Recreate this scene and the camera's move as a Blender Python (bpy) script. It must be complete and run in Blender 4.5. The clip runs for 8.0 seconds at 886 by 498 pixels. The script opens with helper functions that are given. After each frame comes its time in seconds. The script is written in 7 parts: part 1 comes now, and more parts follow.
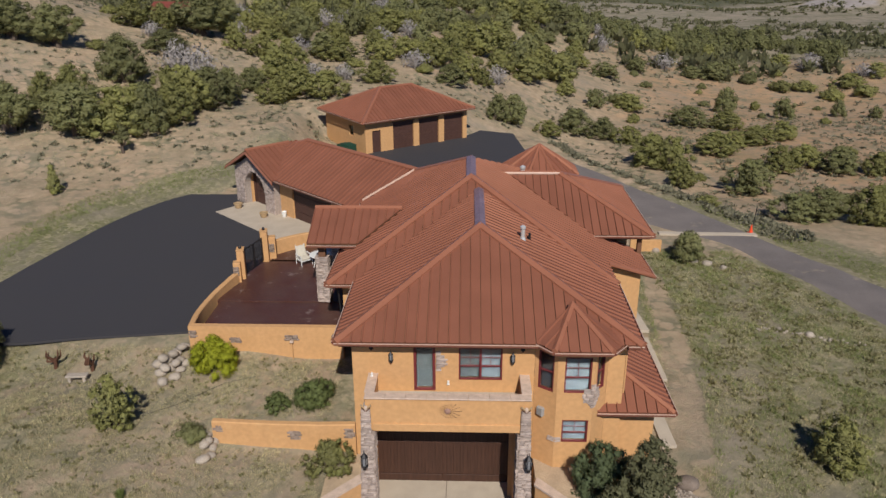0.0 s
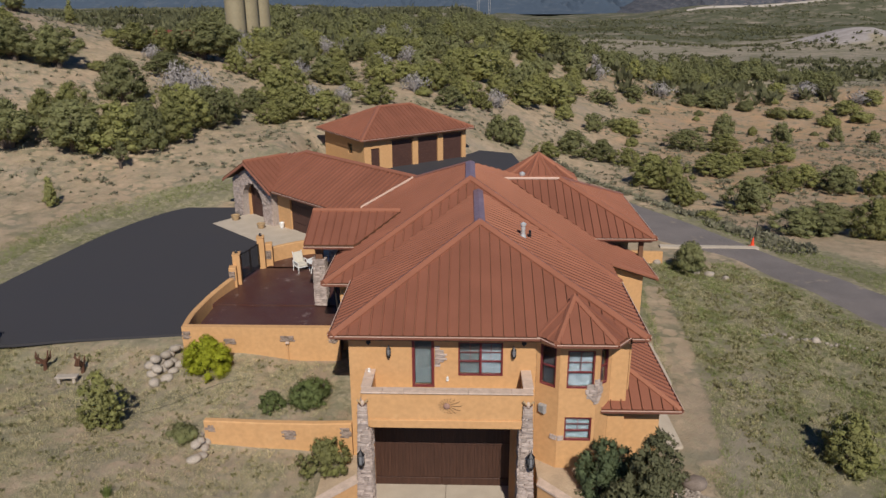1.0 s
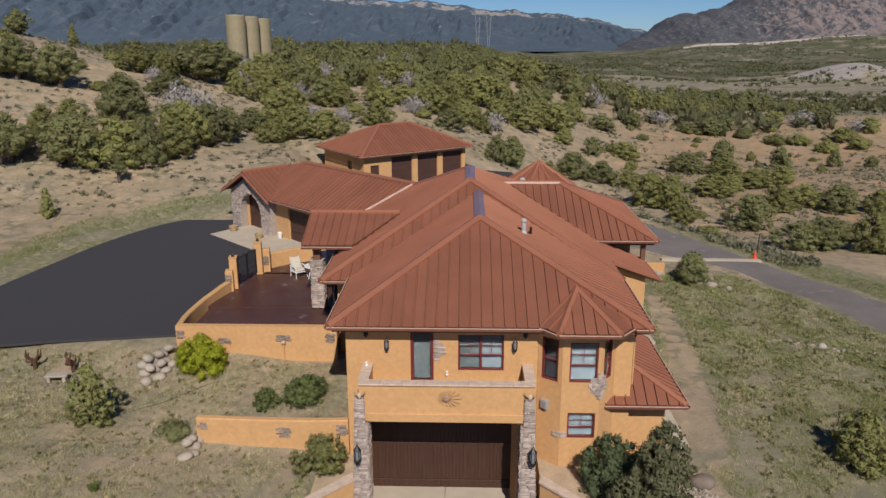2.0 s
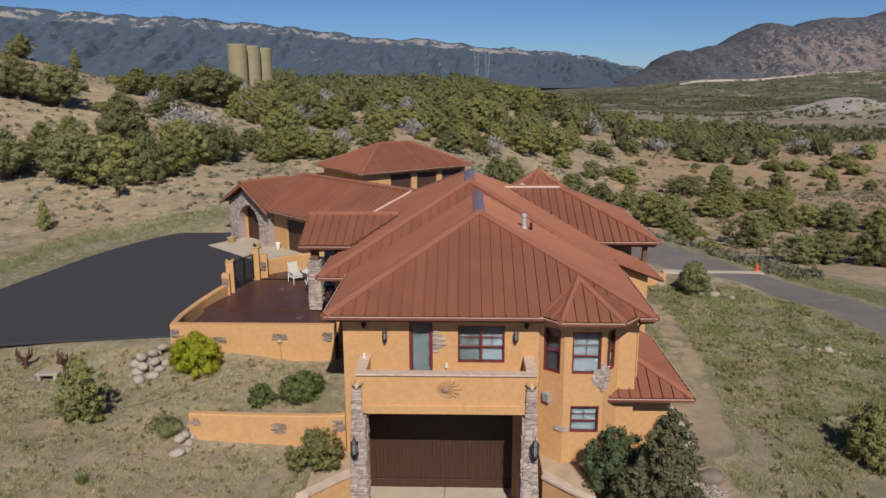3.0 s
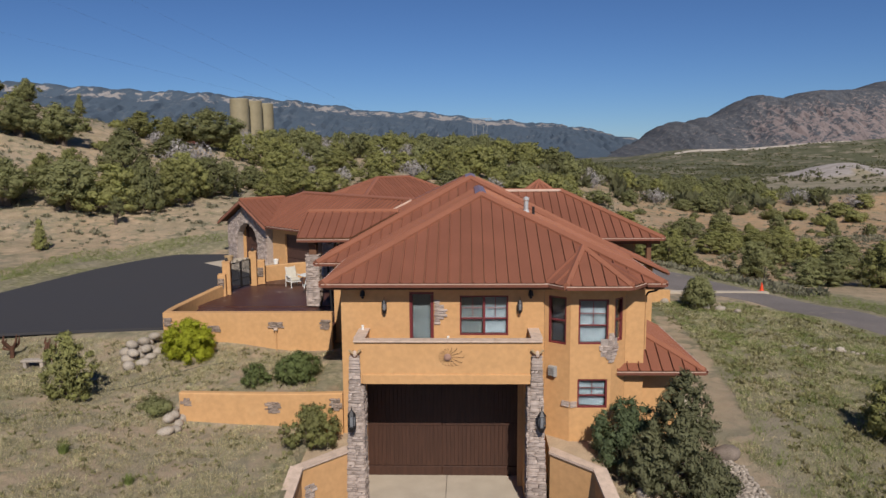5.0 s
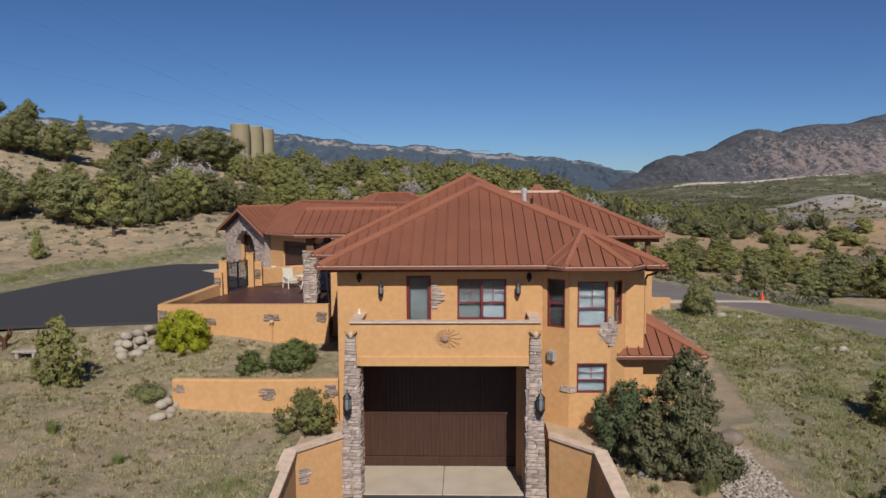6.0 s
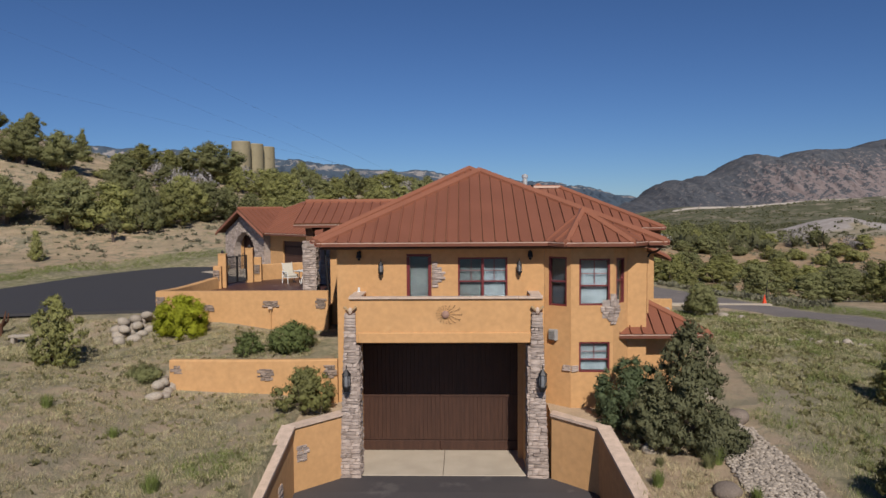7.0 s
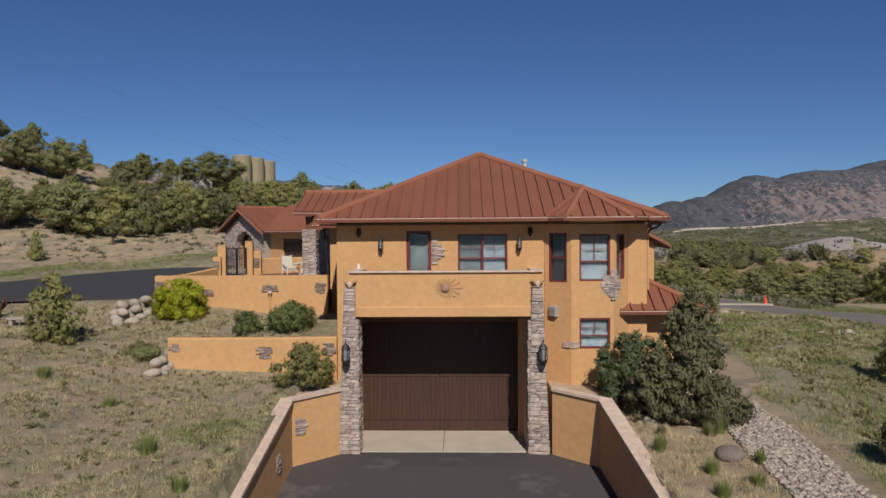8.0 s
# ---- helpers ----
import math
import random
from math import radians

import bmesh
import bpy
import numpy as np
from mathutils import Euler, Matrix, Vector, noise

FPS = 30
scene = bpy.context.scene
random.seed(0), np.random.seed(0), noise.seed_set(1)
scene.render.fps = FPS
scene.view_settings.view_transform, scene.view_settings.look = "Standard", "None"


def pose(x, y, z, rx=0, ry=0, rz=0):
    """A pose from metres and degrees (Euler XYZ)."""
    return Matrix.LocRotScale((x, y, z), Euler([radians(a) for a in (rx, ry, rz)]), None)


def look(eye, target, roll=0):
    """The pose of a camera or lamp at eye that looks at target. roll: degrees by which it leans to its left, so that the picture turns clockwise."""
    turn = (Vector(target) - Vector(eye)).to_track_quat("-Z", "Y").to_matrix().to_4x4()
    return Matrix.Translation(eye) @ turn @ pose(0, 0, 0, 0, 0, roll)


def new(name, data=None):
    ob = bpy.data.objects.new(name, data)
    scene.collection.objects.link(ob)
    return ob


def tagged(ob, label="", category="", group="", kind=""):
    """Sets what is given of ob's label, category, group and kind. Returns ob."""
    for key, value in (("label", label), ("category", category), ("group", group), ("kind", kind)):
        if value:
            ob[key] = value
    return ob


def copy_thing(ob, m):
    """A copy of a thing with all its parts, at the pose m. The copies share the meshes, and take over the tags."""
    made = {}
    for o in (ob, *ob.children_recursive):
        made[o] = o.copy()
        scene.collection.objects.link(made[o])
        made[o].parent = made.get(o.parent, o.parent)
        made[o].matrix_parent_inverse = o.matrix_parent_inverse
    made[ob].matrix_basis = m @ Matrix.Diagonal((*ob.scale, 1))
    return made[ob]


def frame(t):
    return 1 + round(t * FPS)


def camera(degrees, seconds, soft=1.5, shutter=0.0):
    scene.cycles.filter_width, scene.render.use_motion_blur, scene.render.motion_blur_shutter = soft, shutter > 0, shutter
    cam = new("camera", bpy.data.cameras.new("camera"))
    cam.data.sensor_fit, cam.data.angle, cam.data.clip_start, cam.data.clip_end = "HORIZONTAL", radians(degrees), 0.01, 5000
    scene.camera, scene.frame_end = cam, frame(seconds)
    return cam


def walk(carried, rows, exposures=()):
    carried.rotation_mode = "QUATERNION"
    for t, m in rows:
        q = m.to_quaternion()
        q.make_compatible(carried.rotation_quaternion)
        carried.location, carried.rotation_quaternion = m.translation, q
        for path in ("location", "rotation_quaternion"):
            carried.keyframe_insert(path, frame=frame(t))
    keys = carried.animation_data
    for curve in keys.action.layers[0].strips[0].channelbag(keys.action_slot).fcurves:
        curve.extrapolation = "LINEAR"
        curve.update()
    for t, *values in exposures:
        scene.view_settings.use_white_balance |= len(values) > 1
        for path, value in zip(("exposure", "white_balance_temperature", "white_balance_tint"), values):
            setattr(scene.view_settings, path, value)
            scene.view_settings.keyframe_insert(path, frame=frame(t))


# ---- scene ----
cam = camera(62.2, 8.0)
PATH = [
    (0.0, (0.151, 1.715, 21.380), (-1.288, 42.265, 5.420), -0.3),
    (0.5, (0.149, 1.648, 20.516), (-1.246, 42.567, 5.529), -0.3),
    (1.0, (0.146, 1.641, 19.609), (-1.250, 42.908, 5.618), -0.3),
    (1.5, (0.161, 1.637, 18.741), (-1.213, 43.230, 5.747), -0.3),
    (2.0, (0.134, 1.627, 17.847), (-1.240, 43.502, 5.828), -0.2),
    (3.5, (0.143, 1.595, 15.201), (-1.208, 44.253, 6.218), -0.3),
    (4.0, (0.050, 1.573, 14.278), (-1.302, 44.405, 6.316), -0.3),
    (4.5, (0.016, 1.560, 13.325), (-1.314, 44.565, 6.341), -0.4),
    (6.0, (0.117, 1.547, 10.602), (-1.169, 44.942, 6.597), -0.4),
    (6.5, (0.106, 1.600, 9.770), (-1.180, 45.055, 6.549), -0.4),
    (7.0, (0.090, 1.609, 8.953), (-1.196, 45.122, 6.428), -0.4),
    (7.5, (0.068, 1.606, 8.152), (-1.196, 45.155, 6.281), -0.4),
    (8.0, (0.089, 1.572, 7.399), (-1.197, 45.155, 6.137), -0.4),
]
walk(cam, [(t, look(eye, target, roll)) for t, eye, target, roll in PATH], exposures=[(0.0, -0.04), (4.0, -0.03), (6.5, -0.06), (8.0, -0.13)])

# world, sun and exposure
SUN_ELEV, SUN_AZ = 41.5, 10.0
world = bpy.data.worlds.new("world")
scene.world = world
world.use_nodes = True
wt = world.node_tree
sky = wt.nodes.new("ShaderNodeTexSky")
sky.sky_type = "NISHITA"
sky.sun_disc = False
sky.sun_elevation = radians(SUN_ELEV)
sky.sun_rotation = radians(180.0 - SUN_AZ)
sky.altitude = 2600.0
sky.air_density = 1.0
sky.dust_density = 0.053
sky.ozone_density = 3.0
deep = wt.nodes.new("ShaderNodeMix")
deep.data_type, deep.blend_type = "RGBA", "MULTIPLY"
deep.inputs[0].default_value = 1.0
deep.inputs[7].default_value = (0.66, 0.89, 1.23, 1.0)
wt.links.new(sky.outputs[0], deep.inputs[6])
wt.links.new(deep.outputs[2], wt.nodes["Background"].inputs[0])
wt.nodes["Background"].inputs[1].default_value = 0.053
sun_data = bpy.data.lights.new("sun", "SUN")
sun_data.energy = 4.7
sun_data.angle = radians(0.5)
sun_data.color = (1.0, 0.945, 0.86)
sun = new("sun", sun_data)
az, el = radians(SUN_AZ), radians(SUN_ELEV)
sun.matrix_world = look((0, 0, 60), (-math.sin(az) * math.cos(el), math.cos(az) * math.cos(el), 60 - math.sin(el)))
scene.view_settings.exposure = 0.0

# ---------------------------------------------------------------- materials
def mat(name, base, rough=0.8, metal=0.0, var=0.15, scale=3.0, fine=40.0, bump=0.2, bdist=0.02, tint=None, rand=0.0, island=False, spec=0.4, stretch=None, flake=None, sheen=None, gloss=None, thin=0.0):
    """A surface with two scales of colour variation (towards tint, where given) and a fine relief."""
    m = bpy.data.materials.new(name)
    m.use_nodes = True
    nt = m.node_tree
    L = nt.links.new
    p = nt.nodes["Principled BSDF"]
    p.inputs["Roughness"].default_value = rough
    p.inputs["Metallic"].default_value = metal
    p.inputs["Specular IOR Level"].default_value = spec
    co = nt.nodes.new("ShaderNodeTexCoord")
    src = co.outputs["Object"]
    if stretch:
        mp = nt.nodes.new("ShaderNodeMapping")
        mp.inputs["Scale"].default_value = stretch
        L(src, mp.inputs[0])
        src = mp.outputs[0]
    n1 = nt.nodes.new("ShaderNodeTexNoise")
    n1.inputs["Scale"].default_value = scale
    n1.inputs["Detail"].default_value = 5.0
    n2 = nt.nodes.new("ShaderNodeTexNoise")
    n2.inputs["Scale"].default_value = fine
    n2.inputs["Detail"].default_value = 4.0
    L(src, n1.inputs["Vector"])
    L(src, n2.inputs["Vector"])
    r1 = nt.nodes.new("ShaderNodeValToRGB")
    t = tint or tuple(c * 0.6 for c in base)
    r1.color_ramp.elements[0].position, r1.color_ramp.elements[1].position = 0.35, 0.68
    r1.color_ramp.elements[0].color = (*[a * (1 - var * 2) + b * var * 2 for a, b in zip(base, t)], 1)
    r1.color_ramp.elements[1].color = (*[min(1, c * (1 + var * 0.35)) for c in base], 1)
    L(n1.outputs["Fac"], r1.inputs[0])
    v = nt.nodes.new("ShaderNodeMapRange")
    v.inputs[1].default_value, v.inputs[2].default_value = 0.3, 0.7
    v.inputs[3].default_value, v.inputs[4].default_value = 1 - var * 0.9, 1 + var * 0.5
    L(n2.outputs["Fac"], v.inputs[0])
    hs = nt.nodes.new("ShaderNodeHueSaturation")
    L(r1.outputs[0], hs.inputs["Color"])
    val = v.outputs[0]
    if rand:
        if island:
            g = nt.nodes.new("ShaderNodeNewGeometry")
            rnd = g.outputs["Random Per Island"]
        else:
            g = nt.nodes.new("ShaderNodeObjectInfo")
            rnd = g.outputs["Random"]
        rm = nt.nodes.new("ShaderNodeMapRange")
        rm.inputs[3].default_value, rm.inputs[4].default_value = 1 - rand, 1 + rand
        L(rnd, rm.inputs[0])
        mu = nt.nodes.new("ShaderNodeMath")
        mu.operation = "MULTIPLY"
        L(v.outputs[0], mu.inputs[0])
        L(rm.outputs[0], mu.inputs[1])
        val = mu.outputs[0]
    L(val, hs.inputs["Value"])
    col = hs.outputs[0]
    if flake:
        # worn spots: colour, size, and how much of the noise they take
        n3 = nt.nodes.new("ShaderNodeTexNoise")
        n3.inputs["Scale"].default_value, n3.inputs["Detail"].default_value, n3.inputs["Roughness"].default_value = flake[1], 8.0, 0.7
        L(src, n3.inputs["Vector"])
        fr_ = nt.nodes.new("ShaderNodeMapRange")
        fr_.inputs[1].default_value, fr_.inputs[2].default_value = flake[2], flake[2] + 0.06
        fr_.inputs[4].default_value = flake[3]
        L(n3.outputs["Fac"], fr_.inputs[0])
        mx = nt.nodes.new("ShaderNodeMix")
        mx.data_type = "RGBA"
        mx.inputs[7].default_value = (*flake[0], 1)
        L(fr_.outputs[0], mx.inputs[0])
        L(col, mx.inputs[6])
        col = mx.outputs[2]
    if sheen:
        p.inputs["Sheen Weight"].default_value, p.inputs["Sheen Roughness"].default_value = sheen[0], sheen[1]
        p.inputs["Sheen Tint"].default_value = (*sheen[2], 1)
    if gloss:
        p.inputs["Specular Tint"].default_value = (*gloss, 1)
    L(col, p.inputs["Base Color"])
    if thin:
        # thin leaves let part of the light through
        tl = nt.nodes.new("ShaderNodeBsdfTranslucent")
        ms = nt.nodes.new("ShaderNodeMixShader")
        ms.inputs[0].default_value = thin
        L(col, tl.inputs[0])
        L(p.outputs[0], ms.inputs[1])
        L(tl.outputs[0], ms.inputs[2])
        L(ms.outputs[0], nt.nodes["Material Output"].inputs[0])
    if bump:
        b = nt.nodes.new("ShaderNodeBump")
        b.inputs["Strength"].default_value = bump
        b.inputs["Distance"].default_value = bdist
        L(n2.outputs["Fac"], b.inputs["Height"])
        L(b.outputs[0], p.inputs["Normal"])
    return m


def glass_mat(name, tint=(0.6, 0.66, 0.7)):
    m = bpy.data.materials.new(name)
    m.use_nodes = True
    p = m.node_tree.nodes["Principled BSDF"]
    p.inputs["Base Color"].default_value = (*tint, 1)
    p.inputs["Roughness"].default_value = 0.03
    p.inputs["Transmission Weight"].default_value = 1.0
    p.inputs["IOR"].default_value = 1.45
    return m


STUCCO = mat("ochre_stucco", (0.545, 0.308, 0.140), 0.92, 0, 0.11, 0.7, 5, 0.15, 0.006, tint=(0.46, 0.25, 0.095), flake=((0.62, 0.40, 0.20), 1.2, 0.6, 0.22))
BROWNSTONE = mat("brown_ledge_stone", (0.27, 0.205, 0.165), 0.9, 0, 0.28, 5, 45, 0.7, 0.02, tint=(0.17, 0.12, 0.09), rand=0.3)
SAND = mat("sandy_bed", (0.44, 0.33, 0.225), 0.95, 0, 0.22, 1.6, 22, 0.7, 0.03, tint=(0.30, 0.22, 0.15), flake=((0.27, 0.23, 0.13), 5.0, 0.6, 0.7))
HIPCAP = mat("hip_cap_metal", (0.305, 0.122, 0.074), 0.42, 0.08, 0.1, 0.8, 25, 0.05, 0.004, spec=0.4, gloss=(1.0, 0.7, 0.5))
CLAYDISC = mat("terracotta_face", (0.34, 0.20, 0.15), 0.7, 0, 0.2, 9, 50, 0.2, 0.004)
STUCCO_TRIM = mat("sandstone_cap", (0.58, 0.44, 0.35), 0.9, 0, 0.2, 4, 60, 0.4, 0.006)
ROOF = mat("rust_red_metal", (0.238, 0.093, 0.059), 0.48, 0.08, 0.12, 0.6, 25, 0.05, 0.004, rand=0.05, spec=0.34, gloss=(1.0, 0.6, 0.38))
FASCIA = mat("copper_brown_fascia", (0.30, 0.12, 0.075), 0.5, 0, 0.12, 3, 40, 0.1, 0.004)
# pale colour paints the sunlit edge of the gutters; flashings share it
LIP = mat("pale_gutter_lip", (0.62, 0.44, 0.35), 0.4, 0.1, 0.1, 4, 60, 0.05, 0.003)
GUTTER = mat("gutter_metal", (0.27, 0.11, 0.075), 0.45, 0.15, 0.1, 4, 60, 0.05, 0.003)
# mauve base colour includes the sky that the ridge caps reflect
CAP_BLUE = mat("sky_toned_ridge_cap", (0.28, 0.19, 0.22), 0.4, 0.25, 0.3, 3, 40, 0.1, 0.004)
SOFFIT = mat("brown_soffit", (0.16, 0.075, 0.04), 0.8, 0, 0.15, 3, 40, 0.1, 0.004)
WOOD = mat("dark_garage_wood", (0.066, 0.029, 0.018), 0.6, 0, 0.3, 2.2, 30, 0.3, 0.004, rand=0.07, stretch=(6, 6, 0.5))
DOORWOOD = mat("brown_door_paint", (0.075, 0.035, 0.026), 0.6, 0, 0.2, 4, 50, 0.2, 0.003)
STONE = mat("ledge_stone", (0.40, 0.325, 0.285), 0.9, 0, 0.28, 5, 45, 0.7, 0.02, tint=(0.25, 0.18, 0.145), rand=0.26)
MORTAR = mat("stone_mortar", (0.36, 0.30, 0.265), 0.95, 0, 0.2, 8, 60, 0.5, 0.01)
ASPHALT = mat("asphalt", (0.040, 0.038, 0.043), 0.85, 0, 0.18, 0.35, 90, 0.5, 0.01, tint=(0.052, 0.048, 0.050))
GRAVEL = mat("gravel_road", (0.175, 0.150, 0.140), 0.95, 0, 0.22, 0.5, 25, 0.8, 0.03, tint=(0.125, 0.11, 0.105), flake=((0.34, 0.275, 0.20), 0.35, 0.58, 0.5))
CONCRETE = mat("pale_concrete", (0.46, 0.39, 0.31), 0.88, 0, 0.14, 1.2, 60, 0.2, 0.004, tint=(0.33, 0.27, 0.21))
PATIO = mat("stained_concrete_patio", (0.070, 0.027, 0.020), 0.45, 0, 0.3, 0.9, 18, 0.15, 0.004, tint=(0.10, 0.055, 0.045), flake=((0.26, 0.20, 0.18), 1.1, 0.60, 0.55))
FRAME = mat("oxblood_window_frame", (0.15, 0.026, 0.028), 0.45, 0, 0.1, 5, 60, 0.05, 0.002)
DARK = mat("black_iron", (0.040, 0.038, 0.040), 0.5, 0.6, 0.2, 8, 60, 0.3, 0.003)
BLIND = mat("window_blind", (0.25, 0.28, 0.30), 0.7, 0, 0.06, 2, 60, 0.1, 0.003)
SCREEN = mat("window_screen", (0.050, 0.056, 0.066), 0.6, 0, 0.1, 3, 60, 0.05, 0.002)
DOORBLIND = mat("grey_door_shade", (0.13, 0.145, 0.145), 0.7, 0, 0.08, 3, 60, 0.05, 0.002)
INSIDE = mat("room_plaster", (0.22, 0.20, 0.18), 0.9, 0, 0.1, 2, 30, 0.1, 0.003)
STEEL = mat("flue_steel", (0.66, 0.65, 0.64), 0.38, 0.45, 0.1, 4, 40, 0.05, 0.002)
LAMPGLASS = mat("frosted_lamp_glass", (0.20, 0.20, 0.21), 0.35, 0, 0.1, 6, 50, 0.05, 0.002)
GLASS = glass_mat("window_glass")
BARK = mat("juniper_bark", (0.115, 0.085, 0.065), 0.95, 0, 0.3, 6, 30, 0.8, 0.02, stretch=(3, 3, 0.4))
LEAF = mat("juniper_leaf", (0.28, 0.28, 0.094), 0.75, 0, 0.3, 0.9, 6, 0.0, tint=(0.265, 0.25, 0.115), rand=0.22, spec=0.25, thin=0.42)
LEAF2 = mat("pinyon_leaf", (0.222, 0.228, 0.096), 0.75, 0, 0.3, 0.9, 6, 0.0, tint=(0.23, 0.22, 0.11), rand=0.22, spec=0.25, thin=0.42)
LEAF_LIME = mat("lime_shrub_leaf", (0.40, 0.42, 0.035), 0.7, 0, 0.25, 2, 9, 0.0, rand=0.1, spec=0.25, thin=0.42)
LEAF_SHRUB = mat("dark_shrub_leaf", (0.18, 0.215, 0.075), 0.7, 0, 0.25, 2, 9, 0.0, rand=0.1, spec=0.3, thin=0.42)
LEAF_BUSH = mat("blue_green_leaf", (0.14, 0.175, 0.085), 0.7, 0, 0.25, 2, 9, 0.0, rand=0.1, spec=0.3, thin=0.42)
LEAF_BLUE = mat("dark_spruce_needle", (0.150, 0.152, 0.080), 0.75, 0, 0.3, 1.5, 9, 0.0, tint=(0.19, 0.185, 0.10), rand=0.1, spec=0.25, thin=0.42)
LEAF_SAGE = mat("sage_leaf", (0.27, 0.26, 0.175), 0.85, 0, 0.25, 1.0, 9, 0.0, tint=(0.27, 0.24, 0.165), rand=0.3, island=True, spec=0.2, thin=0.42)
LEAF_GREY = mat("bare_grey_twigs", (0.34, 0.31, 0.295), 0.9, 0, 0.2, 2, 9, 0.0, rand=0.12, spec=0.2)
GRASS = mat("dry_bunchgrass", (0.56, 0.46, 0.28), 0.85, 0, 0.3, 0.35, 4, 0.0, tint=(0.45, 0.39, 0.24), rand=0.35, island=True, spec=0.2, thin=0.25)
GREENGRASS = mat("verge_grass", (0.225, 0.27, 0.08), 0.85, 0, 0.3, 0.4, 4, 0.0, rand=0.3, island=True, spec=0.2, thin=0.25)
ROCK = mat("pale_boulder", (0.36, 0.30, 0.24), 0.92, 0, 0.3, 2.5, 25, 0.6, 0.03, tint=(0.33, 0.29, 0.25), rand=0.15)
RIVERROCK = mat("river_rock", (0.34, 0.285, 0.235), 0.85, 0, 0.2, 6, 40, 0.3, 0.01, rand=0.35, island=True)
TANK = mat("tan_tank_paint", (0.30, 0.25, 0.155), 0.6, 0, 0.1, 0.1, 2, 0.0)
ORANGE = mat("traffic_orange", (0.75, 0.07, 0.02), 0.5, 0, 0.06, 4, 40, 0.0)
WHITE = mat("white_paint", (0.72, 0.71, 0.68), 0.6, 0, 0.08, 3, 40, 0.05, 0.002)
GREENBIN = mat("green_steel", (0.02, 0.075, 0.05), 0.5, 0.2, 0.15, 3, 40, 0.1, 0.003)
CLAY = mat("glazed_clay_pot", (0.42, 0.29, 0.16), 0.5, 0, 0.2, 4, 40, 0.1, 0.004)
CUSHION = mat("cream_cushion", (0.55, 0.50, 0.42), 0.9, 0, 0.12, 5, 60, 0.2, 0.004)
PVC = mat("grey_plastic", (0.33, 0.32, 0.31), 0.6, 0, 0.1, 5, 60, 0.05, 0.002)
REDSHED = mat("red_shed_roof", (0.20, 0.05, 0.035), 0.6, 0, 0.15, 1, 20, 0.05)
OLD_ASPHALT = mat("worn_asphalt", (0.054, 0.047, 0.051), 0.85, 0, 0.22, 0.5, 70, 0.5, 0.01, tint=(0.082, 0.072, 0.070), flake=((0.16, 0.145, 0.135), 0.5, 0.565, 0.35))
RUST = mat("rusted_metal", (0.13, 0.06, 0.035), 0.8, 0.2, 0.3, 6, 40, 0.4, 0.006)
BROWNROCK = mat("brown_boulder", (0.21, 0.165, 0.135), 0.9, 0, 0.25, 2.5, 25, 0.6, 0.03)
WIRE = mat("dark_cable", (0.03, 0.03, 0.032), 0.6, 0.2, 0.1, 5, 40, 0.0)
WEED = mat("olive_weeds", (0.25, 0.24, 0.11), 0.85, 0, 0.3, 0.5, 5, 0.0, tint=(0.32, 0.27, 0.15), rand=0.4, island=True, spec=0.2, thin=0.42)
GRASS2 = mat("grey_green_grass", (0.39, 0.37, 0.20), 0.85, 0, 0.3, 0.35, 4, 0.0, tint=(0.47, 0.42, 0.26), rand=0.35, island=True, spec=0.2, thin=0.25)

# ---------------------------------------------------------------- helpers for building
def part(name, bm, material, parent=None, label=""):
    me = bpy.data.meshes.new(name)
    bm.normal_update()
    bm.to_mesh(me)
    bm.free()
    me.materials.append(material)
    ob = new(name, me)
    if parent is not None:
        ob.parent = parent
    if label:
        ob["label"] = label
    return ob


def share(name, me, m, parent=None):
    """One more object on a mesh that others use too."""
    ob = new(name, me)
    ob.matrix_world = m
    if parent is not None:
        ob.parent = parent
        ob.matrix_parent_inverse = parent.matrix_basis.inverted()
    return ob


def thing(name, label, category, group="", kind="", at=(0, 0, 0), turn=0.0):
    e = new(name)
    e.empty_display_size = 0.2
    e.matrix_world = pose(*at, 0, 0, turn)
    return tagged(e, label, category, group, kind)


def box(bm, c, s, turn=0.0, bevel=0.0):
    """A box of size s about c, turned by degrees about z."""
    r = bmesh.ops.create_cube(bm, size=1.0, matrix=pose(*c, 0, 0, turn) @ Matrix.Diagonal((*s, 1)))
    if bevel:
        es = list({e for v in r["verts"] for e in v.link_edges})
        bmesh.ops.bevel(bm, geom=es, offset=bevel, segments=1, affect="EDGES", profile=0.5)


def boxes(*items):
    bm = bmesh.new()
    for it in items:
        box(bm, *it)
    return bm


def tube(bm, p, q, r0, r1=None, n=8):
    """A tapered rod from p to q."""
    p, q = Vector(p), Vector(q)
    d = q - p
    m = Matrix.Translation((p + q) / 2) @ d.to_track_quat("Z", "Y").to_matrix().to_4x4()
    bmesh.ops.create_cone(bm, cap_ends=True, segments=n, radius1=r0, radius2=r0 if r1 is None else r1, depth=d.length, matrix=m)


def lathe(bm, prof, at=(0, 0, 0), n=16):
    """A turned body from (radius, height) pairs."""
    rings = []
    for r, z in prof:
        rings.append([bm.verts.new((at[0] + r * math.cos(2 * math.pi * i / n), at[1] + r * math.sin(2 * math.pi * i / n), at[2] + z)) for i in range(n)])
    for a, b in zip(rings, rings[1:]):
        for i in range(n):
            bm.faces.new((a[i], a[(i + 1) % n], b[(i + 1) % n], b[i]))
    bm.faces.new(rings[0][::-1])
    bm.faces.new(rings[-1])


